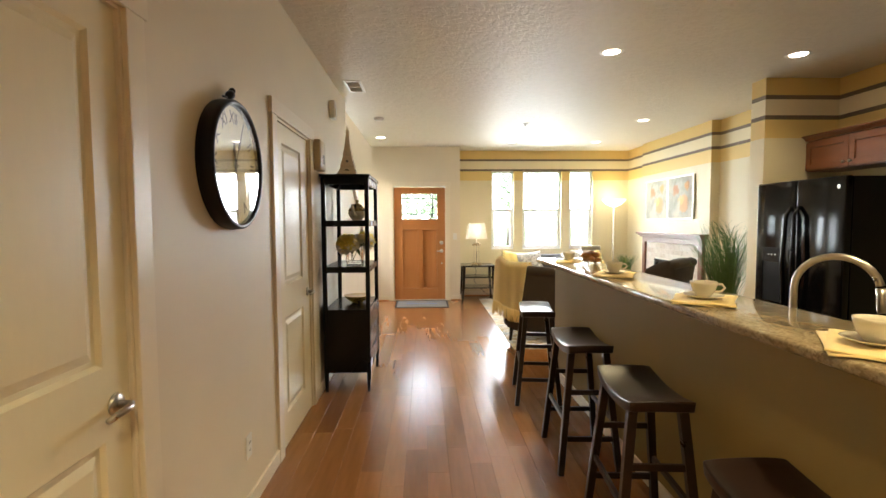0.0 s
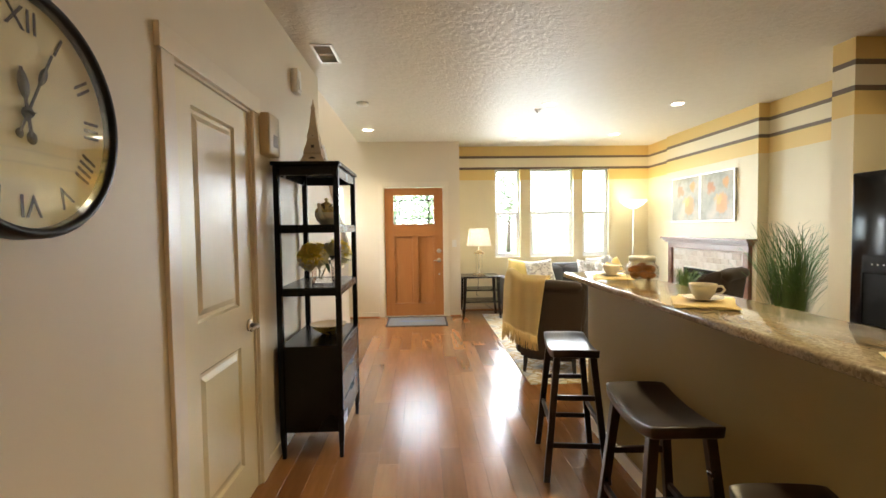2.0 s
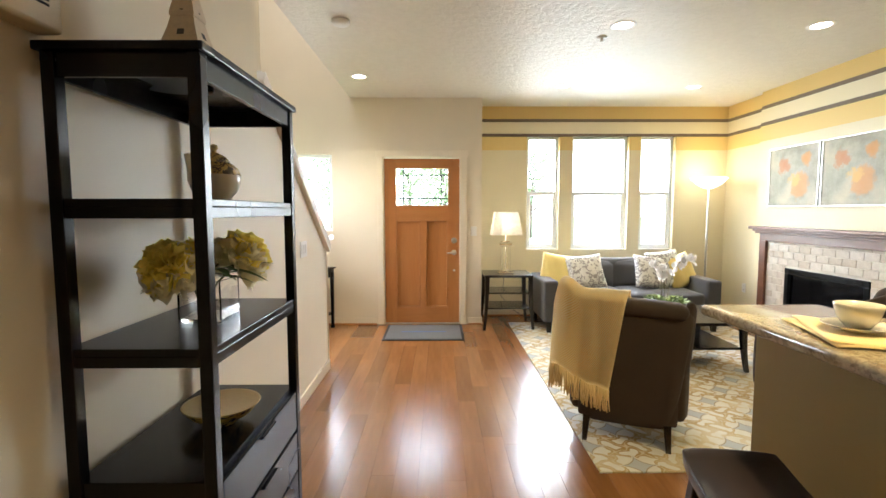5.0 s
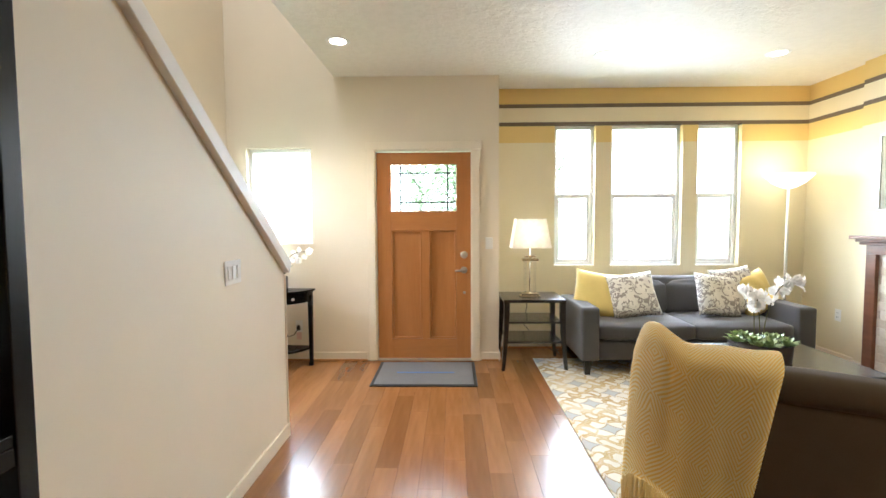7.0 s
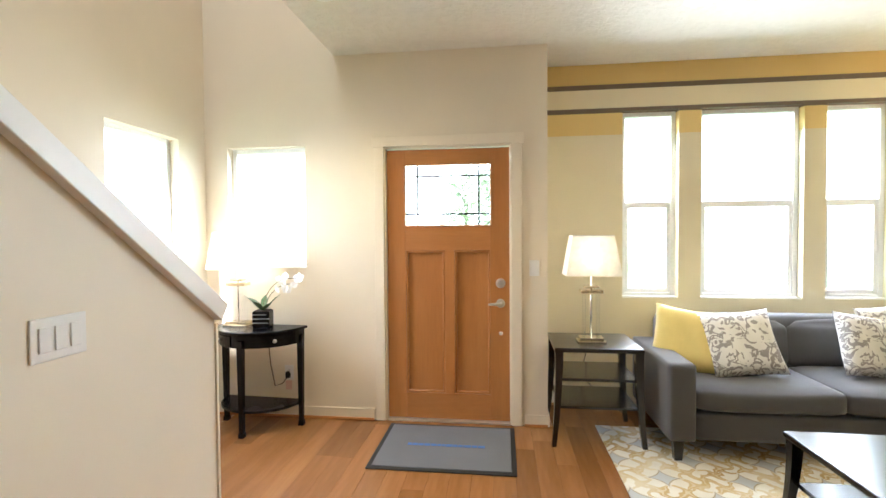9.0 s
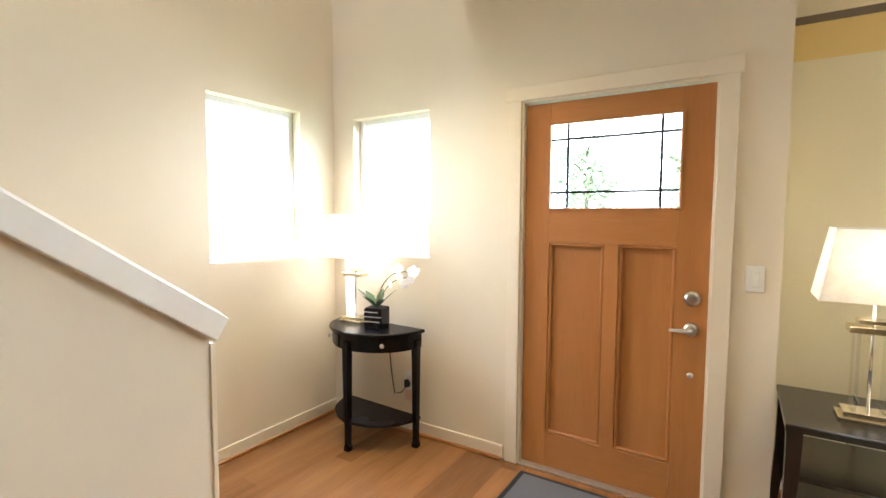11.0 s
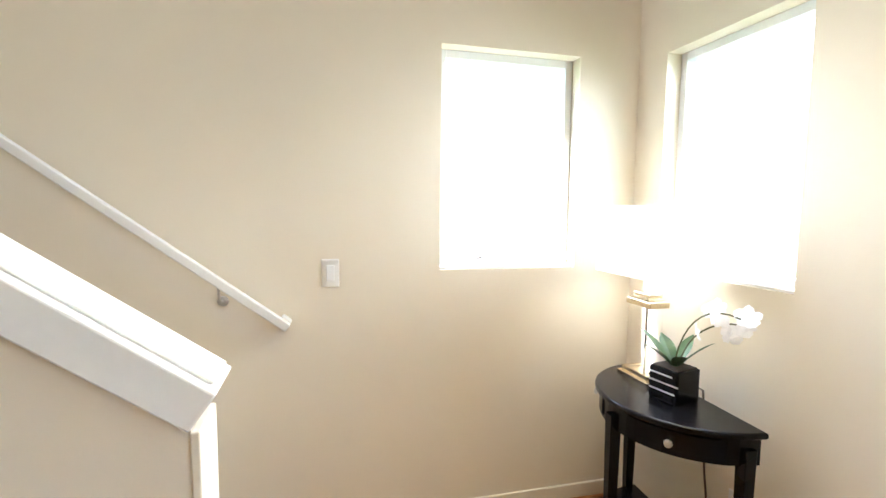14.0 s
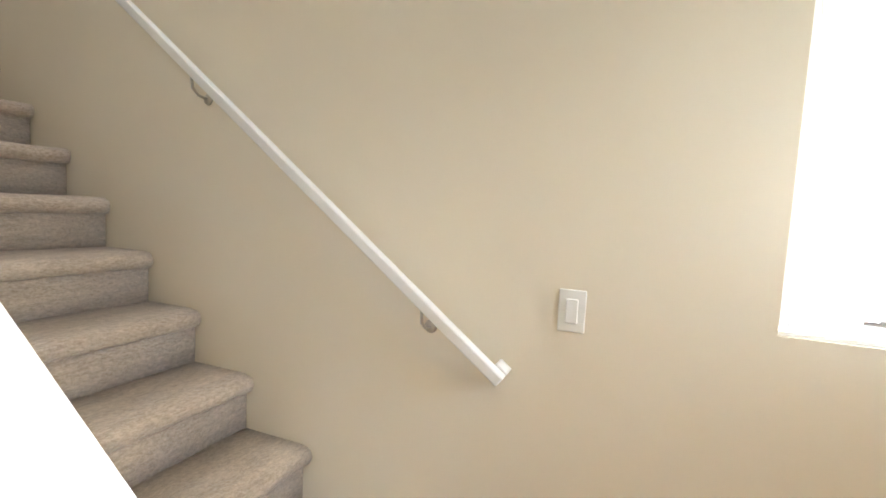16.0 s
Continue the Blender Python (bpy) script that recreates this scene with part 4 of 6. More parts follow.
def wall_clock():
    root = thing("wall_clock", HALL, 2.192, 1.684, 90, "round wall clock with dark iron rim and small bird", "clock")
    n = 64
    bm = bmesh.new()
    prof = [(0.280, 0.0), (0.284, -0.02), (0.282, -0.062), (0.274, -0.070), (0.262, -0.068), (0.259, -0.060), (0.258, -0.018)]
    rings = [[bm.verts.new((r * math.cos(2 * math.pi * k / n), y, r * math.sin(2 * math.pi * k / n))) for k in range(n)] for r, y in prof]
    for a, b in zip(rings, rings[1:]):
        for k in range(n):
            bm.faces.new((a[k], a[(k + 1) % n], b[(k + 1) % n], b[k]))
    bmesh.ops.recalc_face_normals(bm, faces=bm.faces)
    made(bm, "rim", M_IRON, root, True)
    o = lathe("dial", [(0.258, 0.0), (0.258, 0.006)], M_DIAL, root, 64, smooth=False)
    o.matrix_basis = pose(0, -0.034, 0, 90)
    o = lathe("glass", [(0.259, 0.0), (0.259, 0.002)], M_CLOCKGLASS, root, 64, smooth=False)
    o.matrix_basis = pose(0, -0.059, 0, 90)
    o.visible_shadow = False
    numerals = ("XII", "I", "II", "III", "IIII", "V", "VI", "VII", "VIII", "IX", "X", "XI")
    for k, text in enumerate(numerals):
        c = bpy.data.curves.new("numeral", "FONT")
        c.body, c.size, c.align_x, c.align_y, c.extrude = text, 0.075, "CENTER", "CENTER", 0.0006
        c.materials.append(M_INK)
        t = new("numeral", c)
        t.parent = root
        a = radians(90 - 30 * k)
        t.matrix_basis = pose(0.205 * math.cos(a), -0.0415, 0.205 * math.sin(a), 90, 0, 0) @ pose(0, 0, 0, 0, 0, -30 * k)
    for a, L, w in ((-8, 0.10, 0.011), (27, 0.17, 0.008)):
        bm = bmesh.new()
        add_box(bm, (-w * 0.4, -0.001, -0.05), (w * 0.4, 0.001, L), 0)
        add_lathe(bm, [(0.001, -0.001), (w * 2.0, 0.0), (0.001, 0.001)], 4, (0, 0, 0))
        h = made(bm, "clock_pointer", M_INK, root)
        h.matrix_basis = pose(0, -0.046, 0, 0, a, 0)
        s = lathe("pointer_spade", [(0.0005, -0.0015), (w * 1.5, 0.0), (0.0005, 0.0015)], M_INK, root, 14)
        s.matrix_basis = pose(0, -0.046, 0, 0, a, 0) @ pose(0, 0, L * 0.62, 90) @ Matrix.Diagonal((1, 2.0, 1, 1))
        s = lathe("pointer_tail", [(0.0005, -0.0015), (w * 1.4, 0.0), (0.0005, 0.0015)], M_INK, root, 14)
        s.matrix_basis = pose(0, -0.046, 0, 0, a, 0) @ pose(0, 0, -0.055, 90)
    o = lathe("hub", [(0.014, 0), (0.012, 0.008)], M_INK, root, 16)
    o.matrix_basis = pose(0, -0.042, 0, 90)
    bm = bmesh.new()
    bmesh.ops.create_uvsphere(bm, u_segments=14, v_segments=10, radius=1, matrix=pose(0.0, -0.03, 0.308, 0, -28, 0) @ Matrix.Diagonal((0.032, 0.020, 0.020, 1)))
    bmesh.ops.create_uvsphere(bm, u_segments=12, v_segments=8, radius=0.0145, matrix=pose(0.024, -0.03, 0.332))
    bmesh.ops.create_cone(bm, cap_ends=True, segments=8, radius1=0.005, radius2=0.0005, depth=0.016, matrix=pose(0.043, -0.03, 0.331, 0, 90, 0))
    add_box(bm, (-0.055, -0.036, 0.286), (-0.020, -0.024, 0.293), 0.002, 2, pose(0, 0, 0, 0, -4, 0))
    made(bm, "bird", M_IRON, root, True)


wall_clock()


def etagere():
    """Open shelf unit with three drawers below, its front towards the hall."""
    root = thing("shelf_unit", -0.56, 4.3325, 0, 0, "tall black open shelf unit with drawers below", "shelf")
    hx, hy, leg = 0.195, 0.3625, 0.017
    for sx in (-1, 1):
        for sy in (-1, 1):
            x, y = sx * (hx - leg), sy * (hy - leg)
            taper("leg", (x - sx * 0.003, y - sy * 0.003, 0), (x, y, 0.16), 0.011, leg, M_BLACK, root, 0.002)
            box("post", (x - leg, y - leg, 0.16), (x + leg, y + leg, 1.803), M_BLACK, root, 0.002)
    box("top", (-hx - 0.012, -hy - 0.012, 1.803), (hx + 0.012, hy + 0.012, 1.825), M_BLACK, root, 0.004)
    boxes("apron", [((-hx + 0.034, -hy + 0.006, 1.743), (hx - 0.034, -hy + 0.022, 1.803)), ((-hx + 0.034, hy - 0.022, 1.743), (hx - 0.034, hy - 0.006, 1.803)), ((hx - 0.022, -hy + 0.034, 1.743), (hx - 0.006, hy - 0.034, 1.803)), ((-hx + 0.006, -hy + 0.034, 1.743), (-hx + 0.022, hy - 0.034, 1.803))], M_BLACK, root, 0.002)
    for z in (1.445, 1.060):
        box("shelf", (-hx + 0.004, -hy + 0.004, z - 0.020), (hx - 0.004, hy - 0.004, z), M_BLACK, root, 0.002)
        boxes("shelf_rail", [((-hx + 0.034, -hy + 0.003, z - 0.05), (hx - 0.034, -hy + 0.020, z - 0.0202)), ((hx - 0.020, -hy + 0.034, z - 0.05), (hx - 0.003, hy - 0.034, z - 0.0202)), ((-hx + 0.034, hy - 0.020, z - 0.05), (hx - 0.034, hy - 0.003, z - 0.0202))], M_BLACK, root, 0.002)
    box("cabinet", (-hx + 0.006, -hy + 0.006, 0.165), (hx - 0.022, hy - 0.006, 0.700), M_BLACK, root, 0.003)
    for k in range(3):
        z = 0.185 + 0.17 * k
        box("drawer", (hx - 0.022, -hy + 0.040, z), (hx - 0.002, hy - 0.040, z + 0.160), M_BLACK, root, 0.004)
        box("drawer_pull", (hx - 0.002, -0.06, z + 0.142), (hx + 0.010, 0.06, z + 0.154), M_BLACK, root, 0.003)
    lathe("puck_light", [(0.001, 1.8028), (0.034, 1.8028), (0.034, 1.792), (0.028, 1.788), (0.001, 1.788)][::-1], M_IRON, root, 24, (0.02, 0.0, 0.0))
    return root


etagere()


def tower_model():
    root = thing("tower_model", -0.59, 4.36, 1.825, 0, "carved pale stone model of a lattice tower on the shelf unit", "ornament")
    bm = bmesh.new()
    prof = [(0.092, 0), (0.072, 0.03), (0.056, 0.065), (0.046, 0.095), (0.048, 0.097), (0.048, 0.110), (0.036, 0.16), (0.029, 0.20), (0.031, 0.202), (0.031, 0.213), (0.020, 0.28), (0.013, 0.36), (0.009, 0.40), (0.011, 0.402), (0.011, 0.415), (0.004, 0.44), (0.002, 0.47)]
    rings = [[bm.verts.new((a * r * 1.25, b * r * 1.25, z)) for a, b in ((-1, -1), (1, -1), (1, 1), (-1, 1))] for r, z in prof]
    for a, b in zip(rings, rings[1:]):
        for k in range(4):
            bm.faces.new((a[k], a[(k + 1) % 4], b[(k + 1) % 4], b[k]))
    bm.faces.new(rings[0][::-1])
    bm.faces.new(rings[-1])
    made(bm, "tower", M_STONE, root)
    for t in range(4):
        for r, z, w, h in ((0.0665, 0.028, 0.060, 0.050), (0.0385, 0.150, 0.022, 0.032), (0.0285, 0.225, 0.010, 0.022)):
            bm = bmesh.new()
            n = 9
            arc = [bm.verts.new((w / 2 * math.cos(math.pi * k / (n - 1)), 0, h * (0.25 + 0.75 * math.sin(math.pi * k / (n - 1))))) for k in range(n)]
            arc += [bm.verts.new((-w / 2, 0, -h * 0.4)), bm.verts.new((w / 2, 0, -h * 0.4))]
            f = bm.faces.new(arc)
            ext = bmesh.ops.extrude_face_region(bm, geom=[f])
            bmesh.ops.translate(bm, verts=[g for g in ext["geom"] if isinstance(g, bmesh.types.BMVert)], vec=(0, -0.004, 0))
            o = made(bm, "arch", M_INK, root)
            o.matrix_basis = pose(0, 0, 0, 0, 0, 90 * t) @ pose(0, -r * 1.25 + 0.004, z, -19)


tower_model()


def teapot():
    root = thing("teapot", -0.51, 4.33, 1.4455, 256, "cream painted teapot with a rounded tan lid", "teapot")
    lathe("body", [(0.040, 0), (0.046, 0.004), (0.048, 0.010), (0.066, 0.030), (0.078, 0.060), (0.079, 0.080), (0.070, 0.105), (0.050, 0.122), (0.040, 0.126)], M_CERAMIC, root, 32)
    lathe("lid", [(0.046, 0.124), (0.047, 0.128), (0.036, 0.143), (0.014, 0.154), (0.008, 0.158), (0.008, 0.163), (0.014, 0.170), (0.011, 0.179), (0.002, 0.183)], M_PAINTEDC, root, 28)
    tube("spout", [(0.062, 0, 0.050), (0.090, 0, 0.062), (0.100, 0, 0.098), (0.112, 0, 0.140)], [0.024, 0.019, 0.013, 0.011], M_CERAMIC, root, 12)
    tube("handle", [(-0.066, 0, 0.108), (-0.084, 0, 0.116), (-0.102, 0, 0.112), (-0.114, 0, 0.098), (-0.116, 0, 0.080), (-0.110, 0, 0.062), (-0.094, 0, 0.048), (-0.072, 0, 0.042)], 0.007, M_CERAMIC, root, 10)
    lathe("band", [(0.0796, 0.084), (0.0712, 0.106), (0.0512, 0.1228)], M_PAINTEDC, root, 32)


teapot()


def petal(bm, m, s, rnd):
    """A cupped petal with a ruffled edge, s long, rising from its foot."""
    rows = []
    for i in range(4):
        t = i / 3
        w = s * (0.22, 0.48, 0.58, 0.44)[i]
        rows.append([bm.verts.new(m @ Vector((w * u, s * t, s * (0.30 * u * u + 0.34 * t * t) + (rnd.uniform(-0.10, 0.10) * s if i > 1 else 0)))) for u in (-1, -0.5, 0, 0.5, 1)])
    for p, q in zip(rows, rows[1:]):
        for k in range(4):
            bm.faces.new((p[k], p[k + 1], q[k + 1], q[k]))


def peony(inner, outer, c, r, seed):
    """A full, ruffled bloom: petals set close over a ball, its crown leaning outward."""
    rnd = random.Random(seed)
    axis = (Vector((c[0], c[1], 0)) * 5 + Vector((0, 0, 0.6))).to_track_quat("Z", "Y").to_matrix()
    n = 190
    for k in range(n):
        h = 1 - 1.45 * (k + 0.5) / n
        a = 2.39996 * k
        q = math.sqrt(1 - h * h)
        d = axis @ Vector((q * math.cos(a), q * math.sin(a), h))
        lift = (d + axis @ Vector((0, 0, 0.35))).normalized()
        turn = lift.to_track_quat("Y", "Z").to_matrix().to_4x4()
        m = Matrix.Translation(Vector(c) + d * r * 0.48) @ turn @ pose(0, 0, 0, rnd.uniform(-22, 22), rnd.uniform(0, 360), rnd.uniform(-18, 18))
        petal(inner if h > 0.30 else outer, m, r * rnd.uniform(0.38, 0.58), rnd)


def leaf(bm, p, d, length, width, bend=0.3, seg=5):
    """A curved pointed leaf from p along d."""
    d = Vector(d).normalized()
    up = Vector((0, 0, 1))
    side = d.cross(up)
    side = side.normalized() if side.length > 0.05 else Vector((1, 0, 0))
    prev = None
    for k in range(seg + 1):
        t = k / seg
        w = width * math.sin(math.pi * min(0.97, 0.08 + 0.92 * t)) * 0.5
        c = Vector(p) + d * length * t - up * bend * length * t * t
        row = (bm.verts.new(c - side * w + up * w * 0.3), bm.verts.new(c), bm.verts.new(c + side * w + up * w * 0.3))
        if prev:
            bm.faces.new((prev[0], prev[1], row[1], row[0]))
            bm.faces.new((prev[1], prev[2], row[2], row[1]))
        prev = row


def flower_vase():
    root = thing("flower_vase", -0.535, 4.315, 1.0605, 0, "square glass vase of yellow and white peonies", "vase")
    boxes("glass", [((-0.068, -0.068, 0), (0.068, 0.068, 0.014)), ((-0.068, -0.068, 0.014), (-0.063, 0.068, 0.135)), ((0.063, -0.068, 0.014), (0.068, 0.068, 0.135)), ((-0.063, -0.068, 0.014), (0.063, -0.063, 0.135)), ((-0.063, 0.063, 0.014), (0.063, 0.068, 0.135))], M_GLASS, root, 0.001)
    rnd = random.Random(4)
    heads = [(0.075, 0.060, 0.185), (-0.045, -0.115, 0.170), (-0.06, 0.06, 0.180)]
    bm = bmesh.new()
    for k, h in enumerate(heads):
        a = (rnd.uniform(-0.035, 0.035), rnd.uniform(-0.035, 0.035), 0.02)
        add_tube(bm, [a, ((a[0] + h[0]) * 0.4, (a[1] + h[1]) * 0.4, 0.12), h], 0.0035, 6)
    made(bm, "stem", M_STEM, root, True)
    for k, h in enumerate(heads):
        inner, outer = bmesh.new(), bmesh.new()
        peony(inner, outer, h, 0.094 if k < 2 else 0.080, k)
        made(outer, "outer_petals", M_PETALP, root, True)
        made(inner, "inner_petals", M_PETALY, root, True)
    bm = bmesh.new()
    for k in range(22):
        a = rnd.uniform(0, 6.283)
        leaf(bm, (0.03 * math.cos(a), 0.03 * math.sin(a), 0.13 + rnd.uniform(0, 0.04)), (math.cos(a), math.sin(a), rnd.uniform(-0.1, 0.5)), rnd.uniform(0.10, 0.19), 0.030, 0.30)
    made(bm, "foliage", M_LEAF, root)


flower_vase()


def fruit_bowl():
    root = thing("bowl", -0.52, 4.34, 0.7005, 0, "wide ceramic bowl painted in yellow and black", "bowl")
    lathe("bowl", [(0.045, 0), (0.05, 0.008), (0.095, 0.035), (0.118, 0.062), (0.122, 0.066), (0.114, 0.064), (0.088, 0.038), (0.04, 0.016)], M_PAINTED, root, 36)
    lathe("rim_band", [(0.1185, 0.0625), (0.1225, 0.0665), (0.1235, 0.0690), (0.117, 0.0672)], M_BRASS, root, 36)


fruit_bowl()


def chime_box():
    root = thing("door_chime", HALL, 3.91, 1.965, 90, "beige plastic door chime box with a slotted grille", "chime")
    box("case", (-0.095, -0.070, -0.118), (0.095, 0, 0.118), M_BEIGE, root, 0.012, 3)
    for k in range(6):
        box("slot", (-0.03, -0.0715, -0.065 + 0.012 * k), (0.05, -0.0695, -0.059 + 0.012 * k), M_FBOX, root, 0)


chime_box()
root_a = thing("alarm_sounder", HALL, 4.60, 2.485, 90, "white plastic alarm sounder high on the wall", "alarm")
box("case", (-0.055, -0.05, -0.085), (0.055, 0, 0.085), M_PLATE, root_a, 0.010, 3)
box("lens_cap", (-0.03, -0.056, -0.06), (0.03, -0.0495, 0.01), M_WHITE, root_a, 0.004)


# the raised bar
def bar():
    w = box("wall_bar", (1.30, -3.2, 0), (1.42, 4.36, 1.048), M_BAR, None, 0.002)
    tagged(w, "tan painted bar wall under a granite top", kind="structure")
    bb = box("baseboard", (1.287, -3.2, 0), (1.30, 4.36, 0.085), M_TRIM, None, 0.003)
    tagged(bb, kind="structure")
    root = thing("bar_counter", 1.34, 0.6, 1.049, 0, "polished brown granite bar counter with a rounded edge", "counter")
    box("countertop", (-0.205, -3.7, 0), (0.215, 3.82, 0.036), M_GRANITE, root, 0.013, 4)
    low = thing("kitchen_counter", 1.75, 0.6, 0, 0, "cherry base cabinets under a granite worktop", "cabinet")
    box("body", (-0.33, -3.7, 0.09), (0.27, 3.70, 0.87), M_CHERRY, low, 0.003)
    box("plinth", (-0.33, -3.7, 0), (0.21, 3.70, 0.09), M_BLACK, low, 0.002)
    box("worktop", (-0.33, -3.7, 0.87), (0.30, 3.74, 0.905), M_GRANITE, low, 0.01, 3)


bar()


def faucet():
    root = thing("kitchen_faucet", 1.64, 1.95, 0.905, 38, "brushed nickel gooseneck kitchen faucet", "faucet")
    lathe("base", [(0.028, 0), (0.028, 0.01), (0.020, 0.03), (0.017, 0.06)], M_NICKEL, root, 24)
    pts = [(0, 0, 0.05), (0, 0, 0.20)]
    for k in range(13):
        a = math.pi * k / 12 * 0.93
        pts.append((0.012 * k / 12, -0.135 + 0.135 * math.cos(a), 0.245 + 0.135 * math.sin(a)))
    tube("neck", pts, 0.0135, M_NICKEL, root, 14)
    tube("spray_head", [(0.013, -0.266, 0.265), (0.013, -0.272, 0.235), (0.013, -0.280, 0.19), (0.013, -0.283, 0.175)], [0.0155, 0.018, 0.024, 0.022], M_NICKEL, root, 16)
    lathe("side_tap", [(0.018, 0), (0.018, 0.02), (0.012, 0.05), (0.014, 0.09), (0.012, 0.10)], M_NICKEL, root, 20, (-0.01, 0.09, 0))


faucet()


def stool(x, y, turn):
    root = thing("bar_stool", x, y, 0, turn, "dark walnut saddle-seat bar stool beside the bar", "stool", "bar stools along the bar")
    n, mrow = 12, 8
    bm = bmesh.new()
    hx, hy = 0.132, 0.240

    def top(u, v):
        return 0.712 + 0.030 * abs(v) ** 2.2 - 0.004 * u * u

    up, dn = [], []
    for i in range(mrow + 1):
        for j in range(n + 1):
            u, v = 2 * i / mrow - 1, 2 * j / n - 1
            ru = u * hx * (1 - 0.05 * abs(v) ** 6)
            rv = v * hy * (1 - 0.03 * abs(u) ** 6)
            up.append(bm.verts.new((ru, rv, top(u, v))))
            dn.append(bm.verts.new((ru * 0.97, rv * 0.985, top(u, v) - 0.044)))
    q = n + 1
    for i in range(mrow):
        for j in range(n):
            a = i * q + j
            bm.faces.new((up[a], up[a + q], up[a + q + 1], up[a + 1]))
            bm.faces.new((dn[a + 1], dn[a + q + 1], dn[a + q], dn[a]))
    edge = [(i, 0) for i in range(mrow)] + [(mrow, j) for j in range(n)] + [(i, n) for i in range(mrow, 0, -1)] + [(0, j) for j in range(n, 0, -1)]
    idx = [i * q + j for i, j in edge]
    for a, b in zip(idx, idx[1:] + idx[:1]):
        bm.faces.new((up[a], dn[a], dn[b], up[b]))
    bmesh.ops.recalc_face_normals(bm, faces=bm.faces)
    sharp = [e for e in bm.edges if len(e.link_faces) == 2 and e.calc_face_angle() > 0.9]
    bmesh.ops.bevel(bm, geom=sharp, offset=0.007, segments=3, affect="EDGES", profile=0.5)
    made(bm, "seat", M_STOOL, root, True)
    feet = {}
    for sx in (-1, 1):
        for sy in (-1, 1):
            p0, p1 = (sx * 0.165, sy * 0.235, 0), (sx * 0.098, sy * 0.175, 0.685)
            taper("leg", p0, p1, 0.0165, 0.0185, M_STOOL, root, 0.003)
            feet[sx, sy] = (Vector(p0), Vector(p1))

    def at(sx, sy, z):
        a, b = feet[sx, sy]
        return a + (b - a) * z / 0.685

    def rung(a, b):
        d = b - a
        m = Matrix.Translation((a + b) / 2) @ d.to_track_quat("Z", "Y").to_matrix().to_4x4()
        box("rung", (-0.009, -0.014, -d.length / 2), (0.009, 0.014, d.length / 2), M_STOOL, root, 0.003, 2, m)

    for sy, zs in ((-1, (0.20, 0.46)), (1, (0.20, 0.46))):
        for z in zs:
            rung(at(-1, sy, z), at(1, sy, z))
    for sx in (-1, 1):
        for z in (0.30,):
            rung(at(sx, -1, z), at(sx, 1, z))
    return root


for x, y, t in ((1.00, 3.83, -8), (1.03, 2.83, -3), (1.025, 2.01, -5), (1.02, 1.11, 0)):
    stool(x, y, t)


def place_setting(x, y, turn):
    m = pose(x, y, 1.0855, 0, 0, turn)
    nap = new("napkin")
    nap.matrix_world = m
    tagged(nap, "folded mustard cloth napkin on the granite bar", "napkin", "napkins on the bar")
    for k, (w, l, dx, rot, z) in enumerate(((0.115, 0.16, 0.0, 4, 0.0), (0.110, 0.155, 0.006, -3, 0.005))):
        nx, ny = 10, 12
        bm = bmesh.new()
        top = [[bm.verts.new(((2 * i / nx - 1) * w + dx, (2 * j / ny - 1) * l, z + 0.005 + 0.0022 * math.sin(i * 0.9 + j * 0.5 + k * 2 + x * 9))) for j in range(ny + 1)] for i in range(nx + 1)]
        for i in range(nx):
            for j in range(ny):
                bm.faces.new((top[i][j], top[i + 1][j], top[i + 1][j + 1], top[i][j + 1]))
        ext = bmesh.ops.extrude_face_region(bm, geom=list(bm.faces))
        bmesh.ops.translate(bm, verts=[g for g in ext["geom"] if isinstance(g, bmesh.types.BMVert)], vec=(0, 0, -0.0035))
        bmesh.ops.recalc_face_normals(bm, faces=bm.faces)
        o = made(bm, "fold", M_NAPKIN, nap, True)
        o.matrix_basis = pose(0, 0, 0.001, 0, 0, rot)
    cup = new("cup")
    cup.matrix_world = m @ pose(0.0, 0.0, 0.0135)
    tagged(cup, "cream coffee cup on a matching saucer", "cup", "cups on the bar")
    lathe("saucer", [(0.038, 0), (0.045, 0.002), (0.075, 0.012), (0.080, 0.016), (0.074, 0.015), (0.042, 0.007), (0.02, 0.006)], M_CERAMIC, cup, 36)
    lathe("bowl", [(0.026, 0.007), (0.030, 0.012), (0.044, 0.030), (0.052, 0.058), (0.054, 0.070), (0.051, 0.070), (0.047, 0.055), (0.036, 0.028), (0.01, 0.018)], M_CERAMIC, cup, 36)
    tube("handle", [(0.047, 0, 0.060), (0.068, 0, 0.062), (0.078, 0, 0.048), (0.066, 0, 0.032), (0.042, 0, 0.028)], 0.005, M_CERAMIC, cup, 10)


for x, y, t in ((1.32, 4.00, -20), (1.295, 2.985, -30), (1.29, 2.01, -35), (1.30, 1.24, -40)):
    place_setting(x, y, t)


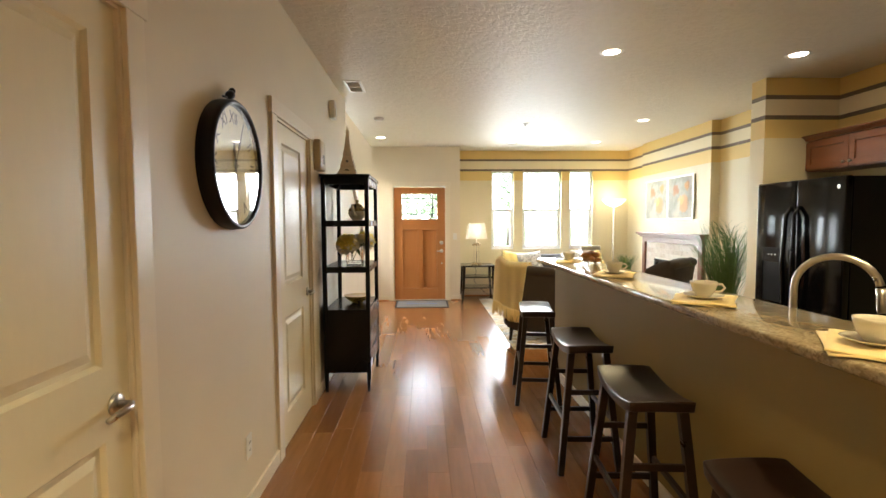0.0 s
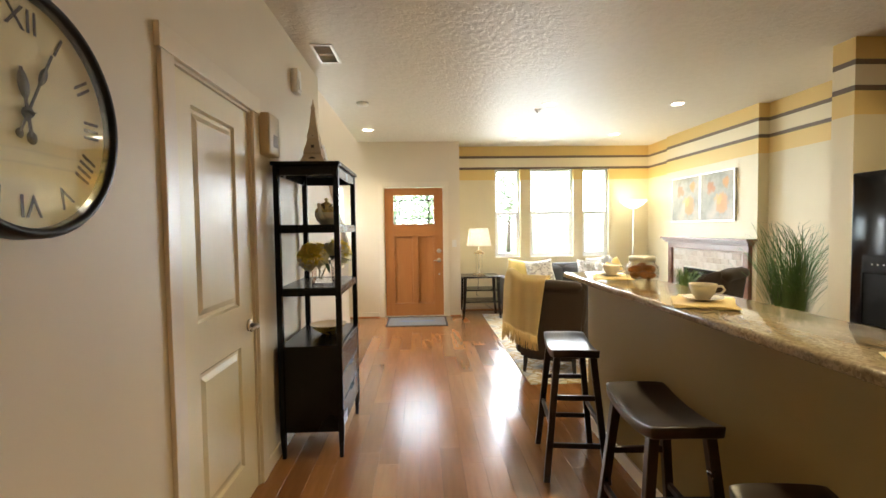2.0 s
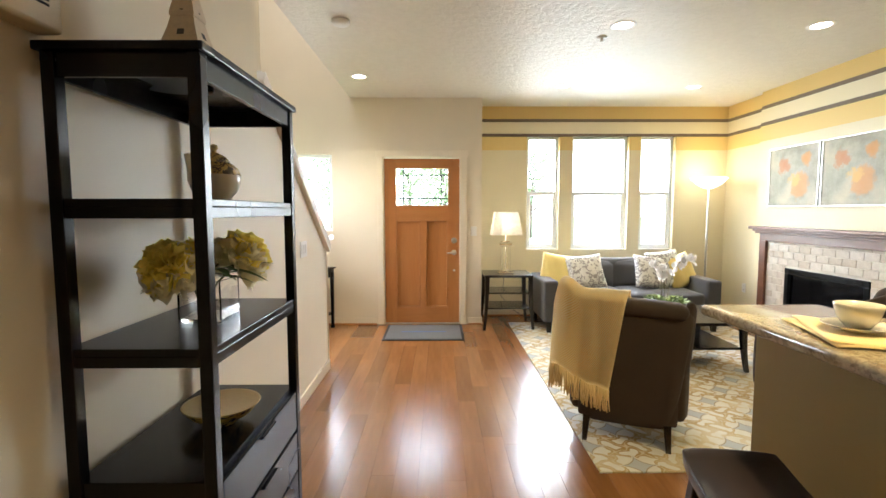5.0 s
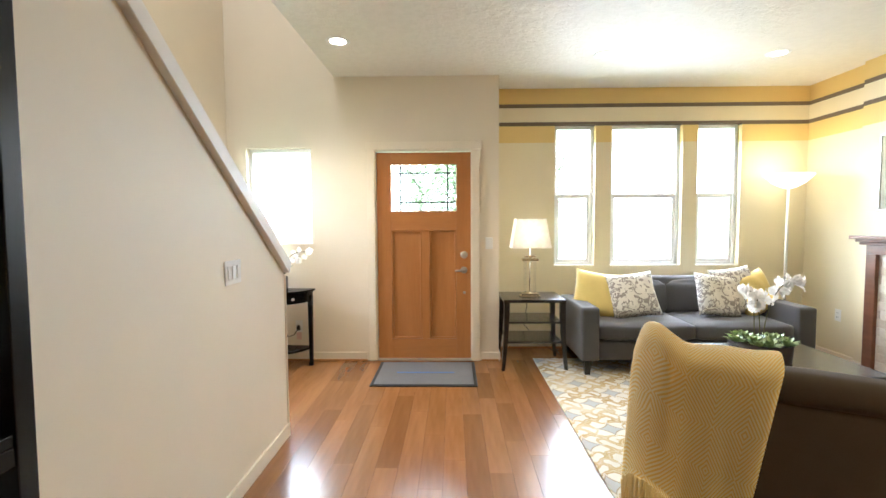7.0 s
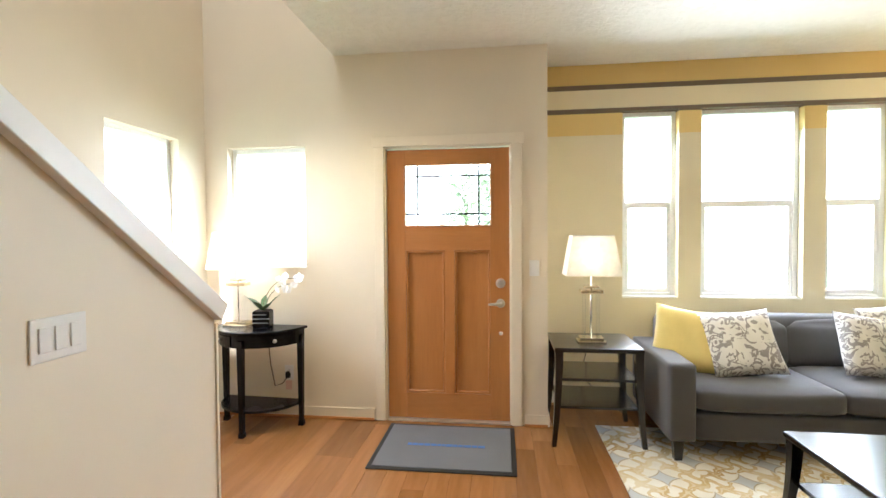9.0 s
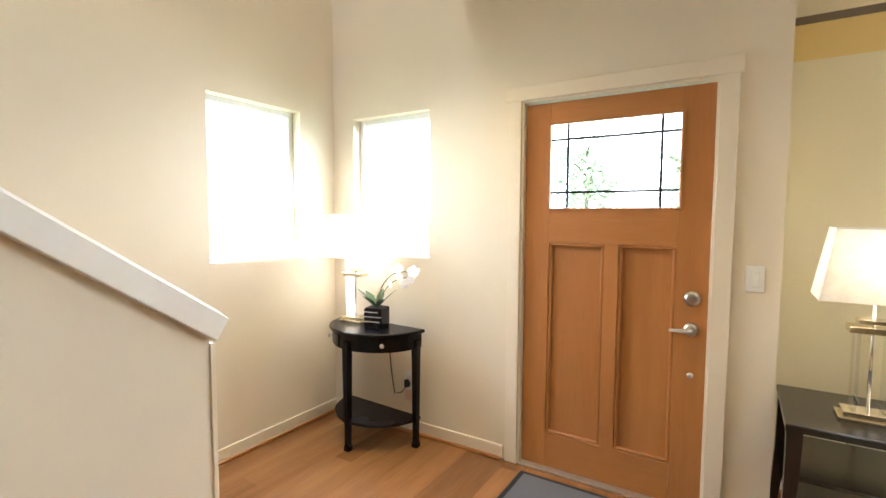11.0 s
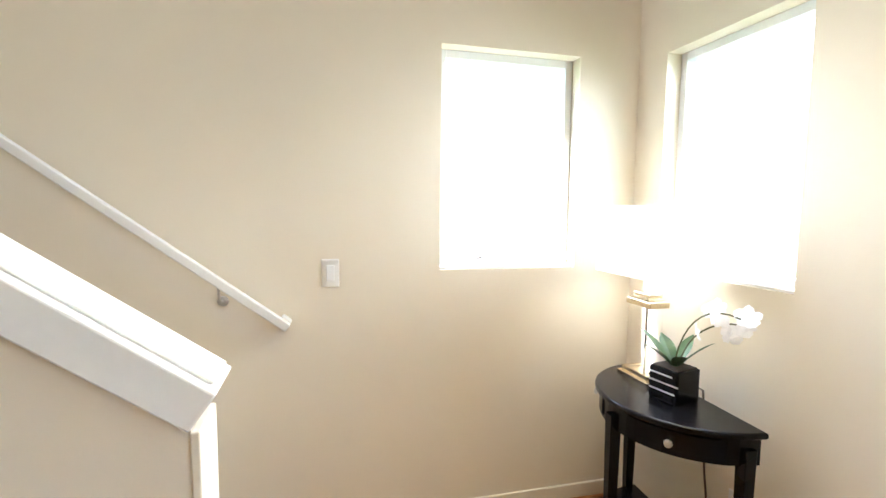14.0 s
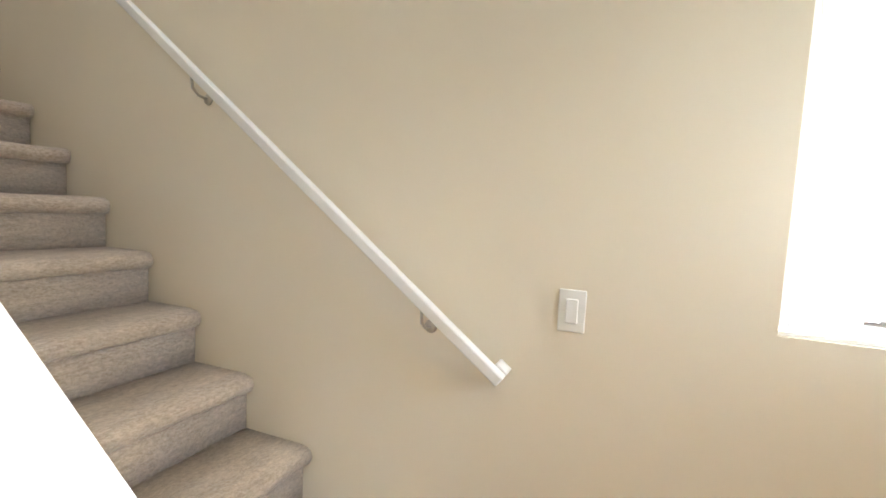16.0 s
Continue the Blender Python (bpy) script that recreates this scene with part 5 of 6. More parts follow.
def biscuit_jar():
    root = thing("biscuit_jar", 1.47, 3.90, 1.0855, 0, "squat glass jar of croissants with a chrome lid", "jar")
    bm = bmesh.new()
    add_lathe(bm, [(0.082, 0), (0.090, 0.006), (0.095, 0.03), (0.093, 0.080), (0.074, 0.100), (0.072, 0.108), (0.069, 0.108), (0.070, 0.098), (0.089, 0.078), (0.091, 0.03), (0.086, 0.010), (0.02, 0.008)], 40)
    bmesh.ops.recalc_face_normals(bm, faces=bm.faces)
    made(bm, "glass", M_CRYSTAL, root, True)
    lathe("lid", [(0.074, 0.1085), (0.077, 0.110), (0.077, 0.135), (0.070, 0.141), (0.01, 0.143)], M_ALU, root, 40)
    rnd = random.Random(2)
    for k in range(6):
        a = k * 1.05
        pts, rad = [], []
        for j in range(9):
            b = -1.1 + 2.2 * j / 8
            pts.append((0.045 * math.cos(b) - 0.03, 0.045 * math.sin(b), 0.004 * math.sin(j)))
            rad.append(0.006 + 0.018 * math.sin(math.pi * (j + 0.5) / 9) + 0.002 * (j % 2))
        o = tube("croissant", pts, rad, M_BREAD, root, 10)
        o.matrix_basis = pose(0.038 * math.cos(a), 0.038 * math.sin(a), 0.034 + 0.028 * (k % 2), rnd.uniform(-30, 30), rnd.uniform(-30, 30), math.degrees(a) + 90)


biscuit_jar()


def blades(bm, n, height, spread, seed, r0=0.03, width=0.008, droop=0.5):
    rnd = random.Random(seed)
    for k in range(n):
        a = rnd.uniform(0, 6.283)
        h = height * rnd.uniform(0.55, 1.0)
        out = spread * rnd.uniform(0.15, 1.0)
        p = Vector((r0 * math.cos(a) * rnd.random(), r0 * math.sin(a) * rnd.random(), 0))
        d = Vector((math.cos(a), math.sin(a), 0))
        side = Vector((-d.y, d.x, 0))
        prev = None
        seg = 6
        for j in range(seg + 1):
            t = j / seg
            w = width * 0.5 * (1 - 0.85 * t ** 1.5)
            c = p + d * out * t ** 1.8 + side * 0.05 * height * math.sin(5 * t + 3 * a) * t + Vector((0, 0, h * (t - droop * 0.35 * t ** 3)))
            row = (bm.verts.new(c - side * w), bm.verts.new(c + side * w + d * 0.2 * w))
            if prev:
                bm.faces.new((prev[0], prev[1], row[1], row[0]))
            prev = row


def grass_pot(name, x, y, z, pot_r, pot_h, n, height, spread, seed, width, label, droop=0.5):
    root = thing(name, x, y, z, 0, label, "plant")
    lathe("pot", [(pot_r * 0.75, 0), (pot_r * 0.95, pot_h * 0.9), (pot_r, pot_h), (pot_r * 0.9, pot_h), (pot_r * 0.85, pot_h * 0.85)], M_BLACK, root, 28)
    lathe("soil", [(pot_r * 0.88, pot_h * 0.86), (pot_r * 0.5, pot_h * 0.90), (0.01, pot_h * 0.91)], M_SOIL, root, 20)
    bm = bmesh.new()
    blades(bm, n, height, spread, seed, pot_r * 0.8, width, droop)
    o = made(bm, "grass_blades", M_GRASS, root)
    o.location = (0, 0, pot_h * 0.88)
    tagged(o, kind="stuff")


grass_pot("counter_grass", 1.80, 4.00, 0.9055, 0.07, 0.10, 170, 0.19, 0.12, 3, 0.005, "small green grass plant on the kitchen worktop")
grass_pot("tall_grass_plant", 3.46, 5.20, 0, 0.16, 0.30, 420, 1.78, 0.60, 5, 0.0085, "tall green ornamental grass in a dark pot", 0.95)


def fridge():
    root = thing("refrigerator", 3.16, 3.83, 0, 0, "black side-by-side refrigerator with an ice dispenser", "refrigerator")
    box("cabinet", (0.055, -0.45, 0.02), (0.85, 0.455, 1.75), M_FRIDGE, root, 0.006)
    for y0, y1, nm in ((0.005, 0.455, "freezer_door"), (-0.455, -0.003, "fridge_door")):
        d = box(nm, (-0.01, y0, 0.06), (0.05, y1, 1.755), M_FRIDGE, root, 0.012, 4)
    for y in (0.045, -0.042):
        tube("handle", [(-0.012, y, 0.60), (-0.055, y, 0.66), (-0.072, y * 1.25, 1.05), (-0.055, y, 1.47), (-0.012, y, 1.54)], [0.012, 0.016, 0.017, 0.016, 0.012], M_BLACK, root, 12)
    box("dispenser_panel", (-0.016, 0.13, 1.07), (-0.0102, 0.36, 1.19), M_BLACK, root, 0.004)
    box("dispenser_recess", (-0.013, 0.14, 0.72), (-0.0102, 0.35, 1.065), M_FBOX, root, 0.002)
    boxes("dispenser_rim", [((-0.020, 0.125, 0.70), (-0.0102, 0.14, 1.068)), ((-0.020, 0.35, 0.70), (-0.0102, 0.365, 1.068)), ((-0.030, 0.125, 0.685), (-0.0102, 0.365, 0.70))], M_BLACK, root, 0.003)
    for k in range(3):
        box("indicator", (-0.0175, 0.20 + 0.04 * k, 1.125), (-0.0158, 0.212 + 0.04 * k, 1.135), M_PLATE, root, 0.001)
    box("badge", (-0.0115, -0.41, 1.66), (-0.0098, -0.385, 1.69), M_ALU, root, 0.001)
    box("grille", (-0.002, -0.44, 0.02), (0.05, 0.44, 0.055), M_BLACK, root, 0.003)


fridge()


def wall_cabinet(y0, y1):
    root = thing("wall_cabinet", 4.065, (y0 + y1) / 2, 1.885, 0, "cherry shaker wall cabinet with a crown moulding", "cabinet", "kitchen wall cabinets")
    w = (y1 - y0) / 2
    box("body", (-0.30, -w, 0), (0, w, 0.29), M_CHERRY, root, 0.002)
    for a, b in ((-w + 0.004, -0.002), (0.002, w - 0.004)):
        bm = bmesh.new()
        for lo, hi in (((-0.322, a, 0.01), (-0.301, a + 0.055, 0.275)), ((-0.322, b - 0.055, 0.01), (-0.301, b, 0.275)), ((-0.322, a + 0.055, 0.01), (-0.301, b - 0.055, 0.065)), ((-0.322, a + 0.055, 0.22), (-0.301, b - 0.055, 0.275)), ((-0.312, a + 0.055, 0.065), (-0.301, b - 0.055, 0.22))):
            add_box(bm, lo, hi, 0.002)
        d = made(bm, "door", M_CHERRY, root)
        kx = b - 0.03 if a < -0.01 else a + 0.03
        k = lathe("knob", [(0.005, 0), (0.005, 0.012), (0.014, 0.018), (0.012, 0.026), (0.002, 0.028)], M_NICKEL, root, 18)
        k.matrix_basis = pose(-0.322, kx, 0.05, 0, -90, 0)
    bm = bmesh.new()
    prof = [(-0.30, 0.29), (-0.325, 0.29), (-0.33, 0.30), (-0.345, 0.315), (-0.365, 0.325), (-0.368, 0.335), (-0.30, 0.335)]
    rows = [[bm.verts.new((x, y, z)) for x, z in prof] for y in (-w, w)]
    for k in range(len(prof)):
        bm.faces.new((rows[0][k], rows[0][(k + 1) % len(prof)], rows[1][(k + 1) % len(prof)], rows[1][k]))
    bm.faces.new(rows[0])
    bm.faces.new(rows[1][::-1])
    bmesh.ops.recalc_face_normals(bm, faces=bm.faces)
    made(bm, "crown", M_CHERRY, root)


wall_cabinet(3.55, 4.475)
wall_cabinet(2.62, 3.545)

# ---------------------------------------------------------------- living room


def sofa():
    root = thing("sofa", 2.44, 8.56, 0, 0, "charcoal two-seat sofa with dark block legs", "sofa")
    for sx in (-1, 1):
        soft("arm", (sx * 0.94 - 0.08, -0.43, 0.13), (sx * 0.94 + 0.08, 0.42, 0.61), M_GREY, root, 0.018, 0.004, 11)
        for y in (-0.39, 0.38):
            taper("leg", (sx * 0.96, y, 0), (sx * 0.96, y, 0.14), 0.022, 0.032, M_ESPRESSO, root)
    soft("base", (-0.86, -0.40, 0.13), (0.86, 0.42, 0.31), M_GREY, root, 0.02, 0.0)
    soft("backrest", (-0.86, 0.24, 0.25), (0.86, 0.45, 0.80), M_GREY, root, 0.05, 0.01)
    for sx in (-1, 1):
        soft("seat_cushion", (sx * 0.428 - 0.425, -0.42, 0.312), (sx * 0.428 + 0.425, 0.24, 0.46), M_GREY, root, 0.045, 0.018, 9)
        soft("back_cushion", (sx * 0.428 - 0.425, 0.06, 0.455), (sx * 0.428 + 0.425, 0.25, 0.785), M_GREY, root, 0.06, 0.03, 9, Matrix.Translation((0, 0.05, 0.0)) @ Matrix.Rotation(radians(-7), 4, "X"))


sofa()


def sofa_pillow(x, y, z, size, lean, spin, yaw, material, label):
    m = pose(x, y, z) @ pose(0, 0, 0, 0, 0, yaw) @ pose(0, 0, 0, 90 - lean, 0, 0) @ pose(0, 0, 0, 0, 0, spin)
    pillow("cushion", size, 0.15, m, material, label)


sofa_pillow(1.69, 8.58, 0.665, 0.46, 22, -8, -14, M_YELLOW, "plain yellow scatter cushion on the charcoal sofa")
sofa_pillow(1.99, 8.47, 0.675, 0.45, 28, 7, -4, M_PRINT, "white scatter cushion with a grey scroll print")
sofa_pillow(2.80, 8.50, 0.665, 0.43, 26, -8, 8, M_PRINT, "white scatter cushion with a grey scroll print")
sofa_pillow(3.02, 8.60, 0.695, 0.47, 20, 5, 12, M_PRINT, "white scatter cushion with a grey scroll print")
sofa_pillow(3.22, 8.62, 0.665, 0.43, 20, 12, 20, M_YELLOW, "plain yellow scatter cushion on the charcoal sofa")


def saber_leg(parent, x, y, sx, sy, h, material):
    bm = bmesh.new()
    n = 7
    rings = []
    for k in range(n + 1):
        t = k / n
        off = 0.035 * (1 - t) ** 2
        s = 0.015 + 0.011 * t
        c = (x + sx * off, y + sy * off * 0.6, h * t)
        rings.append([bm.verts.new((c[0] + a * s, c[1] + b * s, c[2])) for a, b in ((-1, -1), (1, -1), (1, 1), (-1, 1))])
    for a, b in zip(rings, rings[1:]):
        for k in range(4):
            bm.faces.new((a[k], a[(k + 1) % 4], b[(k + 1) % 4], b[k]))
    bm.faces.new(rings[0][::-1])
    bm.faces.new(rings[-1])
    made(bm, "leg", material, parent)


def side_table():
    root = thing("end_table", 1.035, 8.54, 0, 0, "black end table with two slatted shelves and curved legs", "table")
    hx, hy = 0.285, 0.255
    box("top", (-hx, -hy, 0.630), (hx, hy, 0.66), M_ESPRESSO, root, 0.005)
    for sx in (-1, 1):
        for sy in (-1, 1):
            saber_leg(root, sx * (hx - 0.03), sy * (hy - 0.03), sx, sy, 0.630, M_ESPRESSO)
    for z in (0.450, 0.265):
        box("shelf", (-hx + 0.03, -hy + 0.03, z - 0.018), (hx - 0.03, hy - 0.03, z), M_ESPRESSO, root, 0.003)


side_table()


def crystal_lamp(name, x, y, z, label, power, cord, lift=0.0):
    """A stacked crystal column on a stepped chrome foot, with a tapered oblong shade."""
    root = thing(name, x, y, z, 0, label, "lamp", "crystal table lamps")
    boxes("foot", [((-0.095, -0.06, 0), (0.095, 0.06, 0.012)), ((-0.08, -0.05, 0.012), (0.08, 0.05, 0.034))], M_CHAMPAGNE, root, 0.002)
    box("column", (-0.055, -0.035, 0.034), (-0.038, 0.035, 0.30 + lift), M_CRYSTAL, root, 0.004)
    box("column", (0.038, -0.035, 0.034), (0.055, 0.035, 0.30 + lift), M_CRYSTAL, root, 0.004)
    boxes("collar", [((-0.075, -0.045, 0.30 + lift), (0.075, 0.045, 0.325 + lift)), ((-0.05, -0.03, 0.335 + lift), (0.05, 0.03, 0.352 + lift))], M_CHAMPAGNE, root, 0.002)
    tube("stem", [(0, 0, 0.03), (0, 0, 0.46 + lift)], 0.006, M_CHROME, root, 10)
    bm = bmesh.new()
    lo, hi = (0.183, 0.125, 0.425 + lift), (0.137, 0.095, 0.70 + lift)
    loops = []
    for (a, b, zz), t in ((lo, 0), (hi, 0), (hi, 0.003), (lo, 0.003)):
        loops.append([bm.verts.new((sx * (a - t), sy * (b - t), zz)) for sx, sy in ((-1, -1), (1, -1), (1, 1), (-1, 1))])
    for p, q in zip(loops, loops[1:] + loops[:1]):
        for k in range(4):
            bm.faces.new((p[k], p[(k + 1) % 4], q[(k + 1) % 4], q[k]))
    bmesh.ops.recalc_face_normals(bm, faces=bm.faces)
    made(bm, "shade", M_SHADE, root)
    boxes("shade_trim", [((-0.139, -0.097, 0.696 + lift), (0.139, -0.094, 0.702 + lift)), ((-0.139, 0.094, 0.696 + lift), (0.139, 0.097, 0.702 + lift)), ((-0.139, -0.094, 0.696 + lift), (-0.136, 0.094, 0.702 + lift)), ((0.136, -0.094, 0.696 + lift), (0.139, 0.094, 0.702 + lift))], M_WHITE, root, 0)
    tube("cord", [(a - x, b - y, c - z) for a, b, c in cord], 0.004, M_CORD, root)
    point_light("table_light", (x, y, z + 0.54 + lift), power, (1.0, 0.88, 0.70), 0.07)


crystal_lamp("table_lamp", 1.02, 8.50, 0.66, "lit crystal table lamp with an oblong cream shade", TABLE_W, [(1.02, 8.56, 0.668), (1.03, 8.81, 0.666), (1.05, 8.86, 0.5), (1.02, 8.95, 0.30), (1.20, 9.0, 0.10), (1.34, 8.95, 0.006), (1.42, 9.02, 0.006)], 0.04)


def torchiere():
    root = thing("floor_lamp", 3.635, 8.80, 0, 0, "lit torchiere floor lamp with a slim silver pole and frosted bowl", "lamp")
    lathe("foot", [(0.13, 0), (0.13, 0.012), (0.10, 0.025), (0.03, 0.04)], M_ALU, root, 32)
    tube("pole", [(0, 0, 0.03), (0, 0, 1.70)], 0.014, M_ALU, root, 14)
    bm = bmesh.new()
    add_lathe(bm, [(0.02, 1.69), (0.06, 1.70), (0.14, 1.745), (0.215, 1.825), (0.212, 1.828), (0.135, 1.752), (0.058, 1.708), (0.01, 1.70)], 40)
    bmesh.ops.recalc_face_normals(bm, faces=bm.faces)
    made(bm, "bowl", M_BOWL, root, True)
    point_light("torchiere_light", (3.635, 8.80, 1.86), TORCH_W, (1.0, 0.80, 0.48), 0.08)


torchiere()


def coffee_table():
    root = thing("coffee_table", 2.32, 7.165, 0, 0, "black coffee table with a lower shelf and curved legs", "table")
    hx, hy = 0.57, 0.40
    box("top", (-hx, -hy, 0.420), (hx, hy, 0.45), M_ESPRESSO, root, 0.006)
    for sx in (-1, 1):
        for sy in (-1, 1):
            saber_leg(root, sx * (hx - 0.035), sy * (hy - 0.035), sx, sy, 0.42, M_ESPRESSO)
    box("shelf", (-hx + 0.04, -hy + 0.04, 0.20), (hx - 0.04, hy - 0.04, 0.222), M_ESPRESSO, root, 0.004)


coffee_table()


def orchid_spray(bm_stem, bm_petal, base, reach, height, n, seed):
    rnd = random.Random(seed)
    pts = [Vector(base) + Vector((reach[0] * t ** 1.7, reach[1] * t ** 1.7, height * math.sin(t * 1.75))) for t in [k / 10 for k in range(11)]]
    add_tube(bm_stem, pts, 0.003, 6)
    for k in range(n):
        p = pts[10 - (k % 6)] + Vector((rnd.uniform(-0.04, 0.04), rnd.uniform(-0.04, 0.04), rnd.uniform(-0.045, 0.02)))
        face = pose(0, 0, 0, rnd.uniform(50, 110), 0, rnd.uniform(-70, 70))
        s = rnd.uniform(0.027, 0.037)
        for j in range(5):
            m = Matrix.Translation(p) @ face @ pose(0, 0, 0, 0, 0, 72 * j)
            w = 0.62 if j % 2 else 0.42
            vs = [bm_petal.verts.new(m @ Vector(q)) for q in ((0, 0, 0), (s * w, s * 0.45, s * 0.12), (s * w * 0.8, s * 0.9, s * 0.05), (0, s * 1.1, -s * 0.1), (-s * w * 0.8, s * 0.9, s * 0.05), (-s * w, s * 0.45, s * 0.12))]
            bm_petal.faces.new(vs)


def orchid_bowl():
    root = thing("orchid_planter", 2.31, 7.11, 0.4505, 0, "round dark planter of succulents and white orchids", "plant")
    lathe("planter", [(0.165, 0), (0.175, 0.005), (0.185, 0.12), (0.182, 0.125), (0.172, 0.122), (0.165, 0.09)], plain("bronze_planter", (0.045, 0.032, 0.025), 0.4, 0.3, grain=40, bump=0.2), root, 40)
    lathe("soil", [(0.172, 0.10), (0.10, 0.105), (0.01, 0.108)], M_SOIL, root, 30)
    rnd = random.Random(8)
    bm = bmesh.new()
    for k in range(15):
        a = 2 * math.pi * k / 15 + rnd.uniform(-0.2, 0.2)
        r = 0.15 if k % 3 else 0.08
        c = Vector((r * math.cos(a), r * math.sin(a), 0.12))
        s = rnd.uniform(0.065, 0.10)
        for j in range(16):
            b = 2.4 * j
            e = 0.25 + 0.06 * j
            leaf(bm, c, (math.cos(b) * math.cos(e), math.sin(b) * math.cos(e), math.sin(e)), s * (1 - 0.02 * j), 0.032, 0.1, 3)
    made(bm, "succulents", M_SUCC, root)
    s1, p1 = bmesh.new(), bmesh.new()
    orchid_spray(s1, p1, (0.0, 0.0, 0.11), (-0.10, -0.04, 0), 0.36, 20, 1)
    orchid_spray(s1, p1, (0.03, 0.02, 0.11), (0.20, -0.05, 0), 0.42, 22, 2)
    orchid_spray(s1, p1, (-0.02, 0.03, 0.11), (0.02, 0.08, 0), 0.33, 12, 3)
    made(s1, "stem", M_STEM, root, True)
    made(p1, "orchid_blooms", M_PETAL, root)
    bm = bmesh.new()
    for k in range(7):
        a = 0.9 * k
        leaf(bm, (0.02 * math.cos(a), 0.02 * math.sin(a), 0.11), (math.cos(a), math.sin(a), 0.7), 0.17, 0.05, 0.4)
    made(bm, "foliage", M_LEAF, root)


orchid_bowl()


def wing_chair(x, y, turn, label, size=1.0):
    root = thing("armchair", x, y, 0, turn, label, "armchair", "wing armchairs")
    root.matrix_world = root.matrix_world @ Matrix.Scale(size, 4)
    for sx in (-1, 1):
        taper("leg", (sx * 0.235, -0.345, 0), (sx * 0.225, -0.315, 0.17), 0.014, 0.022, M_ESPRESSO, root)
        taper("leg", (sx * 0.27, 0.31, 0), (sx * 0.265, 0.30, 0.17), 0.016, 0.024, M_ESPRESSO, root)
    soft("base", (-0.285, -0.34, 0.15), (0.285, 0.34, 0.33), M_TAUPE, root, 0.03, 0.0)
    soft("seat_cushion", (-0.225, -0.20, 0.325), (0.225, 0.37, 0.47), M_TAUPE, root, 0.05, 0.02, 9)

    def rake(p):
        t = max(0.0, p.z - 0.15)
        k = 0.75 + 0.27 * min(1.0, t / 0.72)
        lift = 0.030 * math.cos(max(-1.0, min(1.0, p.x / 0.40)) * math.pi) * max(0.0, (p.z - 0.7) / 0.25)
        return Vector((p.x * k, p.y - 0.13 * t, p.z + lift * 0.4))

    soft("backrest", (-0.335, -0.345, 0.13), (0.335, -0.205, 0.87), M_TAUPE, root, 0.06, 0.012, 11, None, rake)
    soft("back_roll", (-0.305, -0.37, 0.80), (0.305, -0.22, 0.905), M_TAUPE, root, 0.052, 0.0, 9, None, rake)
    for sx in (-1, 1):
        def wing(p, s=sx):
            t = max(0.0, p.z - 0.45)
            f = (p.y + 0.40) / 0.30
            drop = 0.10 * max(0.0, f) ** 1.6 if p.z > 0.62 else 0.0
            return Vector((p.x + s * (0.055 * t + 0.03 * max(0, f)), p.y - 0.13 * (p.z - 0.15), p.z - drop))
        soft("wing", (min(sx * 0.250, sx * 0.310), -0.30, 0.46), (max(sx * 0.250, sx * 0.310), -0.03, 0.93), M_TAUPE, root, 0.033, 0.006, 9, None, wing)

        def arm(p):
            f = (p.y + 0.25) / 0.6
            return Vector((p.x * (1 + 0.05 * f), p.y, p.z - 0.02 * f * (p.z > 0.4)))
        soft("arm", (min(sx * 0.23, sx * 0.335), -0.30, 0.17), (max(sx * 0.23, sx * 0.335), 0.35, 0.595), M_TAUPE, root, 0.045, 0.012, 8, None, arm)
    return root


wing_chair(1.455, 5.82, -22, "taupe wing armchair with a mustard throw over its back")
wing_chair(2.92, 5.93, 40, "taupe wing armchair facing the coffee table", 1.07)


